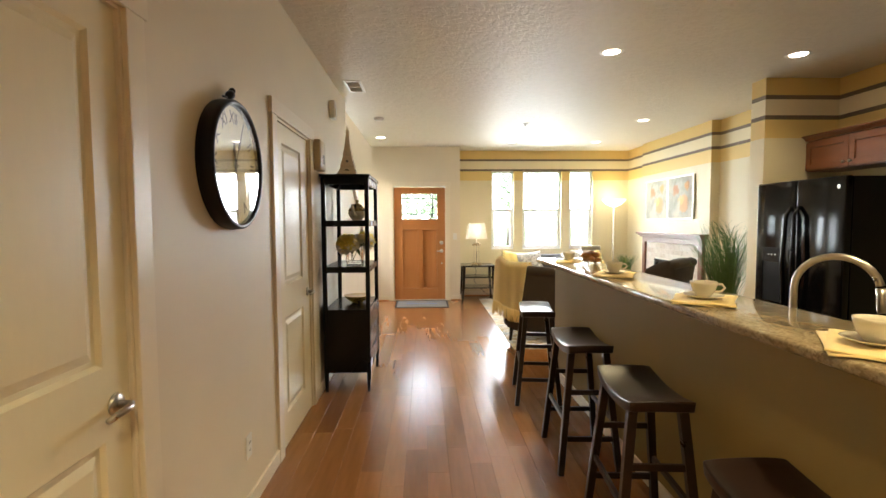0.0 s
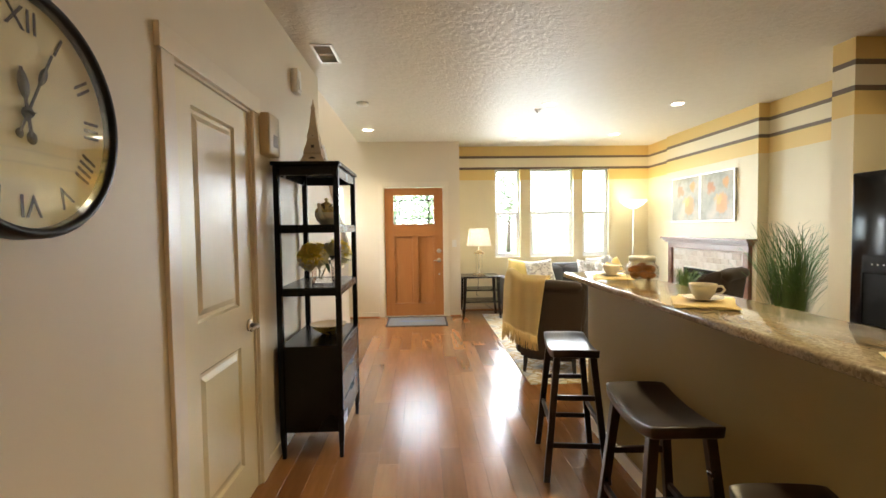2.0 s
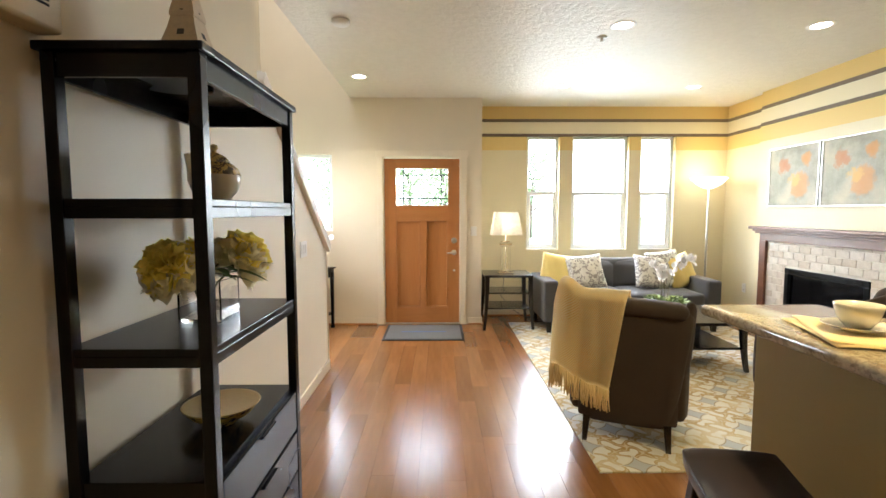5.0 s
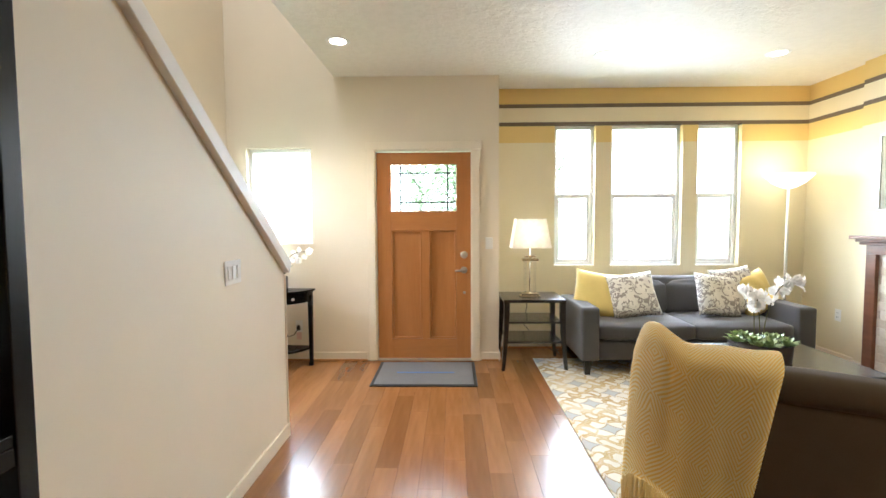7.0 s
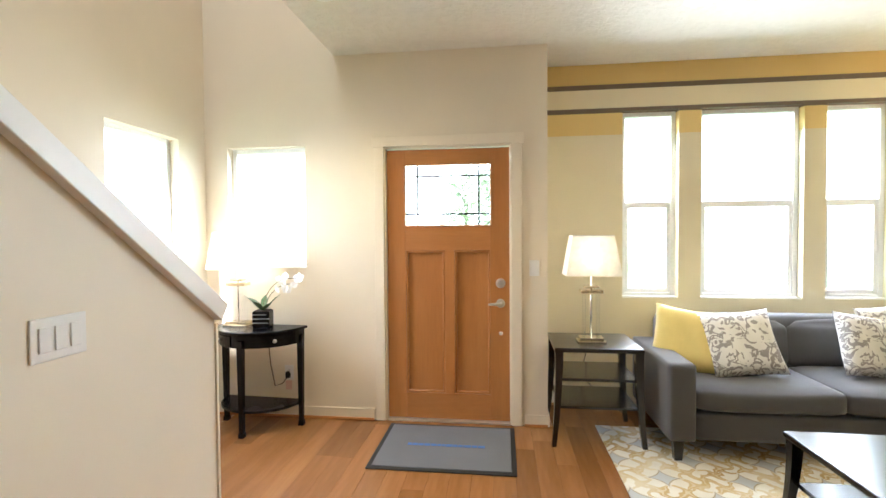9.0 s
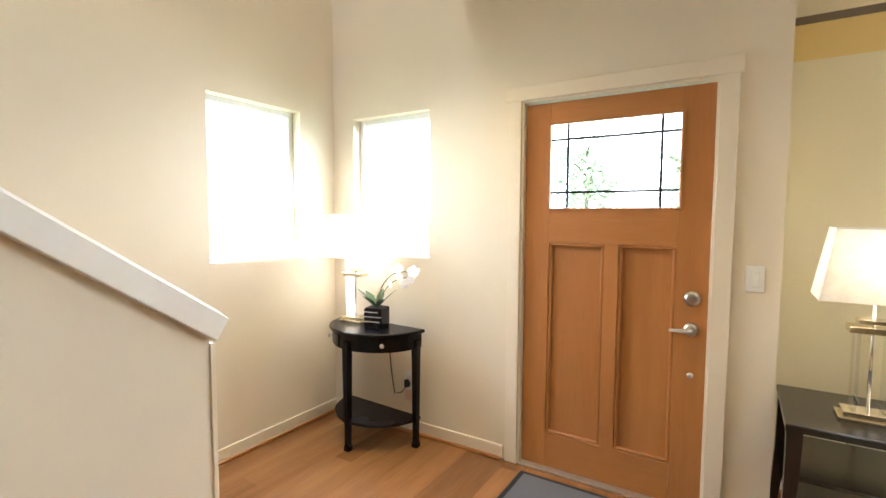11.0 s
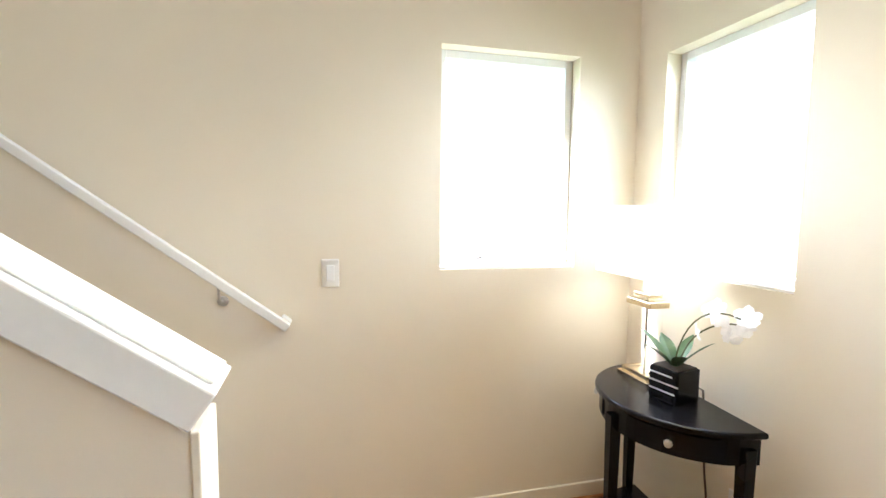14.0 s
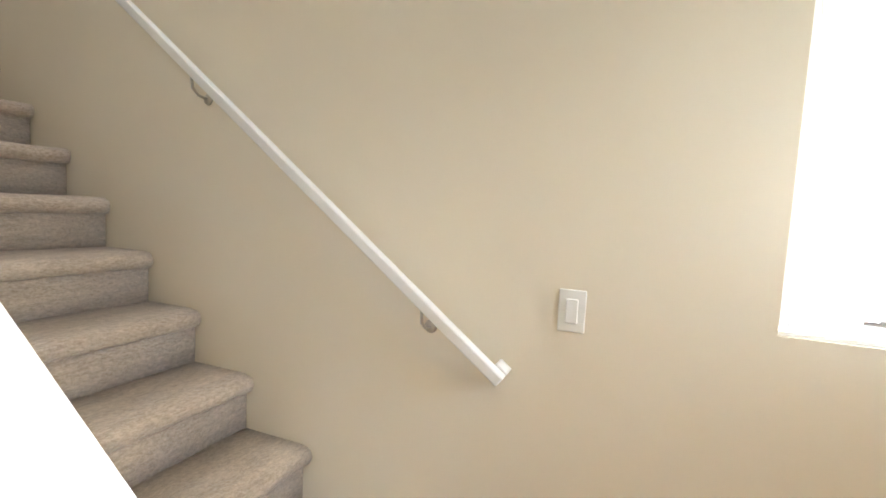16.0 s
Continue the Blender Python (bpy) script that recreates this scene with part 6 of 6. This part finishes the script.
def throw():
    """The knitted throw laid over the chair back: front fall, crest and the long back fall with its fringe."""
    base = pose(1.455, 5.82, 0, 0, 0, -22)
    nu, nv = 26, 44
    bm = bmesh.new()
    uv = bm.loops.layers.uv.new("UVMap")
    grid, param = [], {}

    def point(u, s):
        # s: metres along the throw from its front hem; it crosses the crest near 0.5
        left = max(0.0, 1 - u / 0.30)
        x = -0.450 + 0.455 * u * (1 - 0.40 * max(0.0, s - 0.5))
        if s < 0.40:
            z = 0.58 + (s / 0.40) * 0.34
            y = -0.165 - 0.13 * (z - 0.15)
        elif s < 0.62:
            a = (s - 0.40) / 0.22 * math.pi
            z = 0.920 + 0.035 * math.sin(a)
            y = -0.265 - 0.115 * (1 - math.cos(a)) + 0.0
        else:
            z = 0.920 - (s - 0.62)
            y = -0.495 + 0.13 * (0.92 - max(z, 0.15)) * 0.9
        fall = max(0.0, min(1.0, (s - 0.55) / 0.5))
        wave = 0.010 * math.sin(11 * u + 2.5 * s) + 0.006 * math.sin(23 * u - 4 * s)
        hump = math.sin(math.pi * min(1.0, u / 0.46)) ** 2 if u < 0.46 else 0.0
        edge = max(0.0, 1 - u / 0.14)
        z += (0.055 * hump + 0.03 * left) * (1 if 0.25 < s < 0.8 else 0.5) - 0.10 * edge ** 2
        y += 0.15 * left ** 1.3 * (0.35 + 0.65 * min(1.0, max(0.0, (s - 0.3) / 0.3)))
        x += 0.02 * edge - 0.035 * left * fall
        z -= 0.105 * u * fall
        y -= 0.016 * fall * abs(math.sin(7 * u + 0.6))
        return Vector((x, y + wave, z))

    for i in range(nu + 1):
        row = []
        for j in range(nv + 1):
            v = bm.verts.new(point(i / nu, 1.06 * j / nv))
            param[v] = (0.52 * i / nu, 1.06 * j / nv)
            row.append(v)
        grid.append(row)
    for i in range(nu):
        for j in range(nv):
            f = bm.faces.new((grid[i][j], grid[i][j + 1], grid[i + 1][j + 1], grid[i + 1][j]))
            for l in f.loops:
                l[uv].uv = param[l.vert]
    bmesh.ops.solidify(bm, geom=list(bm.faces), thickness=0.006)
    bmesh.ops.recalc_face_normals(bm, faces=bm.faces)
    root = new("throw_blanket")
    root.matrix_world = base
    tagged(root, "mustard yellow knitted throw with a tasselled fringe", "blanket")
    made(bm, "cloth", M_KNIT, root, True)
    rnd = random.Random(6)
    bm = bmesh.new()
    for k in range(34):
        p = point((k + 0.5) / 34, 1.06)
        for q in range(3):
            a = p + Vector((rnd.uniform(-0.004, 0.004), rnd.uniform(-0.004, 0.004), 0))
            e = a + Vector((rnd.uniform(-0.015, 0.015), rnd.uniform(-0.008, 0.008), -rnd.uniform(0.11, 0.145)))
            add_tube(bm, [a, (a + e) / 2 + Vector((rnd.uniform(-0.006, 0.006), 0.003, 0)), e], [0.007, 0.0045, 0.0035], 5)
    made(bm, "fringe", M_NAPKIN, root, True)


throw()


def arm_blanket():
    """A wool blanket folded in three over the near arm of the far chair, its folds bulging past the arm's front."""
    root = new("folded_blanket")
    root.matrix_world = pose(2.92, 5.93, 0, 0, 0, 40) @ Matrix.Scale(1.07, 4)
    tagged(root, "olive gold wool blanket folded over the armchair's arm", "blanket")
    nx, ny = 16, 14
    for k in range(3):
        bm = bmesh.new()
        z0 = 0.603 + 0.016 * k

        def place(i, j, up):
            u, v = 2 * i / nx - 1, j / ny
            x = -0.285 + u * (0.155 - 0.006 * k)
            drop = 0.10 * max(0.0, abs(u) - 0.45) ** 1.5
            y = -0.16 + 0.50 * v + 0.012 * math.sin(2.2 * k + 3 * u)
            return (x, y, z0 - drop - 0.02 * max(0.0, v - 0.85) / 0.15 + 0.004 * math.sin(6 * v + 2 * k + 3 * u) + (0.015 if up else 0.0))
        top = [[bm.verts.new(place(i, j, True)) for j in range(ny + 1)] for i in range(nx + 1)]
        low = [[bm.verts.new(place(i, j, False)) for j in range(ny + 1)] for i in range(nx + 1)]
        for i in range(nx):
            for j in range(ny):
                bm.faces.new((top[i][j], top[i + 1][j], top[i + 1][j + 1], top[i][j + 1]))
                bm.faces.new((low[i][j], low[i][j + 1], low[i + 1][j + 1], low[i + 1][j]))
        rim = [(i, 0) for i in range(nx)] + [(nx, j) for j in range(ny)] + [(i, ny) for i in range(nx, 0, -1)] + [(0, j) for j in range(ny, 0, -1)]
        for (a, b), (c, d) in zip(rim, rim[1:] + rim[:1]):
            bm.faces.new((top[a][b], low[a][b], low[c][d], top[c][d]))
        bmesh.ops.recalc_face_normals(bm, faces=bm.faces)
        made(bm, "fold", M_OLIVE, root, True)


arm_blanket()


def rug():
    ob = box("rug", (1.08, 5.22, 0.0), (3.72, 8.66, 0.011), M_RUG, None, 0.004)
    # lies a touch askew with the room
    tagged(ob, "ivory and gold scroll-patterned wool rug", "rug")


rug()


def door_mat():
    root = thing("door_mat", 0.035, 8.20, 0, 0, "grey door mat with a black rubber border", "mat")
    box("border", (-0.455, -0.345, 0), (0.455, 0.345, 0.008), M_MATB, root, 0.003)
    box("pile", (-0.425, -0.315, 0.008), (0.425, 0.315, 0.0125), M_MAT, root, 0.002)
    rnd = random.Random(3)
    x = -0.26
    while x < 0.24:
        w = rnd.uniform(0.02, 0.05)
        box("lettering", (x, -0.017, 0.0122), (x + w, 0.017, 0.0132), M_BLUE, root, 0)
        x += w + 0.006


door_mat()


def fireplace():
    root = thing("fireplace", 3.965, 7.31, 0, 0, "fireplace with a mahogany mantel and travertine tile surround", "fireplace")
    # mantel shelf with its mouldings and the pilasters
    box("mantel_shelf", (-0.135, -0.985, 1.205), (-0.001, 0.985, 1.235), M_MANTEL, root, 0.005)
    boxes("moulding", [((-0.105, -0.955, 1.180), (-0.001, 0.955, 1.205)), ((-0.085, -0.935, 1.155), (-0.001, 0.935, 1.180))], M_MANTEL, root, 0.006)
    box("frieze", (-0.050, -0.90, 1.075), (-0.001, 0.90, 1.155), M_MANTEL, root, 0.003)
    for s in (-1, 1):
        box("pilaster", (-0.050, min(s * 0.90, s * 0.80), 0), (-0.001, max(s * 0.90, s * 0.80), 1.075), M_MANTEL, root, 0.004)
    box("tile_bed", (-0.010, -0.80, 0.0), (-0.001, 0.80, 0.0), M_GROUT, root, 0)
    boxes("tile_bed", [((-0.012, -0.80, 0.80), (-0.001, 0.80, 1.075)), ((-0.012, -0.80, 0), (-0.001, -0.505, 0.80)), ((-0.012, 0.505, 0), (-0.001, 0.80, 0.80))], M_GROUT, root, 0)
    boxes("firebox_frame", [((-0.03, -0.505, 0.74), (0.02, 0.505, 0.80)), ((-0.03, -0.505, 0.0), (0.02, -0.45, 0.74)), ((-0.03, 0.45, 0.0), (0.02, 0.505, 0.74)), ((-0.03, -0.45, 0.0), (0.02, 0.45, 0.09))], M_FBOX, root, 0.004)
    g = box("firebox_glass", (0.0, -0.45, 0.09), (0.006, 0.45, 0.74), plain("smoked_glass", (0.006, 0.006, 0.007), 0.06, grain=50, bump=0), root, 0)
    for k in range(6):
        box("louvre", (-0.034, -0.44, 0.755 + 0.006 * k), (-0.030, 0.44, 0.758 + 0.006 * k), M_BLACK, root, 0)
    box("label_plate", (-0.0215, 0.70, 1.03), (-0.0185, 0.77, 1.055), M_ALU, root, 0.001)
    return root


hearth = fireplace()


def picture(y):
    root = thing("canvas_print", 3.965, y, 1.775, 0, "silver-framed canvas print of orange flowers on grey", "picture", "canvas prints over the mantel")
    h, w = 0.322, 0.355
    c = box("canvas", (-0.024, -w + 0.012, -h + 0.012), (-0.002, w - 0.012, h - 0.012), M_FLOWERPIC, root, 0.002)
    boxes("frame", [((-0.032, -w, -h), (-0.001, -w + 0.012, h)), ((-0.032, w - 0.012, -h), (-0.001, w, h)), ((-0.032, -w + 0.012, -h), (-0.001, w - 0.012, -h + 0.012)), ((-0.032, -w + 0.012, h - 0.012), (-0.001, w - 0.012, h))], M_ALU, root, 0.002)


picture(7.05)
picture(7.785)


# ---------------------------------------------------------------- entry corner


def console_table():
    root = thing("console_table", -1.39, 8.515, 0, -3, "black half-moon console table with one drawer", "table")
    R, D = 0.345, 0.345

    def half(name, r, d, z0, z1, bevel):
        n = 28
        bm = bmesh.new()
        lo = [bm.verts.new((r * math.cos(math.pi * k / n), -d * math.sin(math.pi * k / n), z0)) for k in range(n + 1)]
        hi = [bm.verts.new((v.co.x, v.co.y, z1)) for v in lo]
        bm.faces.new(lo[::-1])
        bm.faces.new(hi)
        m = len(lo)
        for k in range(m):
            bm.faces.new((lo[k], lo[(k + 1) % m], hi[(k + 1) % m], hi[k]))
        bmesh.ops.recalc_face_normals(bm, faces=bm.faces)
        if bevel:
            bmesh.ops.bevel(bm, geom=[e for e in bm.edges if abs(e.verts[0].co.z - e.verts[1].co.z) < 1e-6], offset=bevel, segments=3, affect="EDGES", profile=0.5)
        return made(bm, name, M_BLACK, root)

    half("top", R, D, 0.720, 0.742, 0.007)
    half("apron", R - 0.025, D - 0.025, 0.625, 0.720, 0.0)
    half("shelf", R - 0.03, D - 0.03, 0.165, 0.183, 0.004)
    for a in (6, 90, 174):
        x, y = (R - 0.035) * math.cos(radians(a)), -(D - 0.035) * math.sin(radians(a)) - 0.008
        taper("leg", (x, y, 0.035), (x, y, 0.68), 0.0155, 0.0215, M_BLACK, root)
        taper("foot", (x, y, 0), (x, y, 0.035), 0.021, 0.019, M_BLACK, root)
    # a drawer front either side of the middle leg, each with a knob
    n = 10
    for mid in (49, 131):
        bm = bmesh.new()
        rows = []
        for k in range(n + 1):
            a = radians(mid - 26 + 52 * k / n)
            rows.append([bm.verts.new(((R - 0.025 + q) * math.cos(a), -(D - 0.025 + q) * math.sin(a), z)) for q, z in ((0.0005, 0.635), (0.006, 0.638), (0.006, 0.707), (0.0005, 0.710))])
        for a, b in zip(rows, rows[1:]):
            for j in range(3):
                bm.faces.new((a[j], b[j], b[j + 1], a[j + 1]))
        bmesh.ops.recalc_face_normals(bm, faces=bm.faces)
        made(bm, "drawer", M_BLACK, root)
        k = lathe("knob", [(0.005, 0), (0.005, 0.010), (0.014, 0.016), (0.012, 0.024), (0.002, 0.026)], M_ALU, root, 18)
        a = radians(mid)
        k.matrix_basis = pose((R - 0.018) * math.cos(a), -(D - 0.018) * math.sin(a), 0.672, 0, 0, 90 - mid) @ pose(0, 0, 0, 90)


console_table()
crystal_lamp("console_lamp", -1.56, 8.44, 0.7425, "lit crystal table lamp with a glowing shade on the console", 1.3 * TABLE_W, [(-1.52, 8.50, 0.747), (-1.47, 8.57, 0.747), (-1.43, 8.613, 0.72), (-1.40, 8.612, 0.40), (-1.36, 8.60, 0.24), (-1.30, 8.60, 0.26), (-1.25, 8.60, 0.325)])
pl = boxes("lamp_plug", [((-1.265, 8.575, 0.31), (-1.235, 8.609, 0.345)), ((-1.262, 8.57, 0.345), (-1.238, 8.60, 0.36))], M_MATB, None, 0.004)
tagged(pl, "small black plug in the wall socket", "plug")
tag = box("paper_tag", (-1.272, 8.600, 0.215), (-1.222, 8.602, 0.285), M_TAG, None, 0.0005)
tagged(tag, "pale pink paper tag hanging below the wall socket", "tag")


def orchid_pot():
    root = thing("orchid_pot", -1.345, 8.40, 0.7425, 12, "white orchid in a square black textured pot", "plant")
    bm = bmesh.new()
    add_box(bm, (-0.06, -0.06, 0), (0.06, 0.06, 0.12), 0.006)
    made(bm, "pot", M_BLACK, root)
    for k in range(6):
        z = 0.02 + 0.015 * k
        box("pot_band", (-0.0615 + 0.004 * (k % 2), -0.0615, z), (0.0615 - 0.012 * (k % 3), -0.0595, z + 0.006), M_ALU if k % 2 else M_BLACK, root, 0.001)
    box("soil", (-0.052, -0.052, 0.1202), (0.052, 0.052, 0.124), M_SOIL, root, 0.001)
    bm = bmesh.new()
    for a, e, L, w in ((150, 0.9, 0.17, 0.055), (20, 1.2, 0.18, 0.055), (250, 1.0, 0.15, 0.06), (95, 1.3, 0.16, 0.05), (320, 0.9, 0.13, 0.05), (200, 1.25, 0.19, 0.05)):
        leaf(bm, (0.01 * math.cos(radians(a)), 0.01 * math.sin(radians(a)), 0.12), (math.cos(radians(a)), math.sin(radians(a)), e), L, w, 0.15, 7)
    made(bm, "foliage", M_LEAF, root)
    s1, p1 = bmesh.new(), bmesh.new()
    orchid_spray(s1, p1, (0.0, 0.0, 0.12), (0.26, -0.06, 0), 0.24, 5, 5)
    orchid_spray(s1, p1, (0.01, 0.01, 0.12), (0.22, 0.06, 0), 0.19, 4, 7)
    made(s1, "stem", M_STEM, root, True)
    made(p1, "orchid_blooms", M_PETAL, root)


orchid_pot()


# ---------------------------------------------------------------- outside the windows
def tree(x, y, h, seed):
    root = thing("tree", x, y, -0.12, 0, "leafy green tree outside the windows", "tree", "trees outside")
    rnd = random.Random(seed)
    bm = bmesh.new()
    top = Vector((0.2, 0.1, h * 0.7))
    add_tube(bm, [(0, 0, 0), (0.05, 0.02, h * 0.3), top], [0.14, 0.11, 0.05], 10)
    tips = []
    for k in range(11):
        a, t = 2.4 * k, 0.3 + 0.06 * k
        s = Vector((0.05, 0.02, 0)) + Vector((0, 0, h * t))
        e = s + Vector((math.cos(a), math.sin(a), 0.5)) * h * rnd.uniform(0.18, 0.30)
        add_tube(bm, [s, (s + e) / 2 + Vector((0, 0, 0.1)), e], [0.05, 0.035, 0.015], 6)
        tips += [e, (s + e) / 2]
    made(bm, "trunk", M_BARK, root, True)
    bm = bmesh.new()
    for k in range(2200):
        c = rnd.choice(tips) + Vector([rnd.gauss(0, h * 0.075) for _ in range(3)])
        s = rnd.uniform(0.06, 0.13)
        m = Matrix.Translation(c) @ pose(0, 0, 0, rnd.uniform(0, 360), rnd.uniform(0, 360), rnd.uniform(0, 360))
        bm.faces.new([bm.verts.new(m @ Vector(q)) for q in ((0, -s, 0), (s * 0.5, 0, s * 0.15), (0, s, 0), (-s * 0.5, 0, s * 0.15))])
    o = made(bm, "crown", M_TREE, root)
    tagged(o, kind="stuff")


for x, y, h, s in ((0.4, 27.0, 4.6, 1), (5.4, 30.0, 5.0, 2), (-5.5, 28.0, 4.8, 3), (2.6, 34.0, 5.5, 4), (-1.8, 33.0, 5.0, 6), (-32.0, 9.5, 4.0, 5)):
    tree(x, y, h, s)


# ---------------------------------------------------------------- tiles of the fireplace
def fireplace_tiles(root):
    meshes = {}
    rnd = random.Random(11)
    th, tw, g = 0.075, 0.150, 0.004
    for row in range(15):
        z0 = row * th
        z1 = min(z0 + th - g, 1.073)
        y = -0.80 - (tw / 2 if row % 2 else 0)
        while y < 0.80:
            a, b = max(y, -0.80), min(y + tw - g, 0.80)
            spans = [(a, b)]
            if z0 < 0.80:
                spans = [(a, min(b, -0.507)), (max(a, 0.507), b)]
            for p, q in spans:
                if q - p > 0.02 and z1 - z0 > 0.02:
                    key = (round(q - p, 3), round(z1 - z0, 3))
                    if key not in meshes:
                        bm = bmesh.new()
                        add_box(bm, (-0.008, 0, 0), (0, key[0], key[1]), 0.0025, 1)
                        me = bpy.data.meshes.new("tile")
                        bm.to_mesh(me)
                        bm.free()
                        me.materials.append(M_TILES)
                        meshes[key] = me
                    t = new("tile", meshes[key])
                    t.parent = root
                    t.location = (-0.0125 - rnd.uniform(0, 0.0015), p, z0)
            y += tw


def tile_stone():
    m, nt, b = nodes_of("tumbled_travertine")
    info = nt.nodes.new("ShaderNodeObjectInfo")
    n = noise_tex(nt, 25, 5, 0.65)
    base = ramp(nt, info.outputs["Random"], [(0.0, (0.54, 0.44, 0.34)), (0.4, (0.60, 0.52, 0.42)), (0.7, (0.66, 0.59, 0.50)), (1.0, (0.57, 0.47, 0.38))])
    col = mixed(nt, "MULTIPLY", 0.45, base, ramp(nt, n.outputs["Fac"], [(0.3, (0.65, 0.62, 0.58)), (0.65, (1, 1, 1))]))
    nt.links.new(col, b.inputs["Base Color"])
    b.inputs["Roughness"].default_value = 0.55
    bumped(nt, b, n.outputs["Fac"], 0.25, 0.002)
    return m


M_TILES = tile_stone()
fireplace_tiles(hearth)


# ---------------------------------------------------------------- floor planks, running towards the front door
def floor_planks():
    rnd = random.Random(21)
    w, gap = 0.127, 0.0009
    lengths = (0.62, 0.86, 1.10, 1.34)
    meshes = {}

    def shape(bm, x0, x1, y0, y1, tone=None, lay=None):
        b = 0.00025
        lo = [bm.verts.new(p) for p in ((x0, y0, -0.012), (x1, y0, -0.012), (x1, y1, -0.012), (x0, y1, -0.012))]
        mid = [bm.verts.new(p) for p in ((x0, y0, -b), (x1, y0, -b), (x1, y1, -b), (x0, y1, -b))]
        top = [bm.verts.new(p) for p in ((x0 + b, y0 + b, 0), (x1 - b, y0 + b, 0), (x1 - b, y1 - b, 0), (x0 + b, y1 - b, 0))]
        fs = [bm.faces.new(top)]
        for a, c in ((lo, mid), (mid, top)):
            for k in range(4):
                fs.append(bm.faces.new((a[k], a[(k + 1) % 4], c[(k + 1) % 4], c[k])))
        if lay is not None:
            for v in lo + mid + top:
                v[lay] = tone

    rest = bmesh.new()
    lay = rest.verts.layers.float.new("tone")
    count = 0
    x = -1.93
    row = 0
    while x < 4.1:
        y = -3.2 - rnd.uniform(0, 1.2)
        while y < 9.09:
            L = rnd.choice(lengths)
            a, b = max(y, -3.2), min(y + L, 9.09)
            cx, cy = x + w / 2, (a + b) / 2
            y += L
            if b - a < 0.08 or (x + w < -0.9 and a < 6.5) or (x > 1.42 and b < 4.2) or (b > 8.6 and x < 0.6 and a > 8.6):
                continue
            b2 = min(b, 8.615) if x < 0.62 else b
            near = -0.80 < cx < 1.32 and 1.2 < cy < 8.7 and count < 300
            if near and abs((b2 - a) - L) < 1e-6:
                if L not in meshes:
                    bm = bmesh.new()
                    shape(bm, 0, w - gap, 0, L - gap)
                    me = bpy.data.meshes.new("plank")
                    bm.to_mesh(me)
                    bm.free()
                    me.materials.append(M_PLANK)
                    meshes[L] = me
                p = new("plank", meshes[L])
                p.parent = subfloor
                p.location = (x, a, 0)
                count += 1
            else:
                shape(rest, x, x + w - gap, a, b2 - gap, rnd.random(), lay)
        x += w
        row += 1
    o = made(rest, "plank_field", M_PLANK, subfloor)
    tagged(o, kind="stuff")


floor_planks()
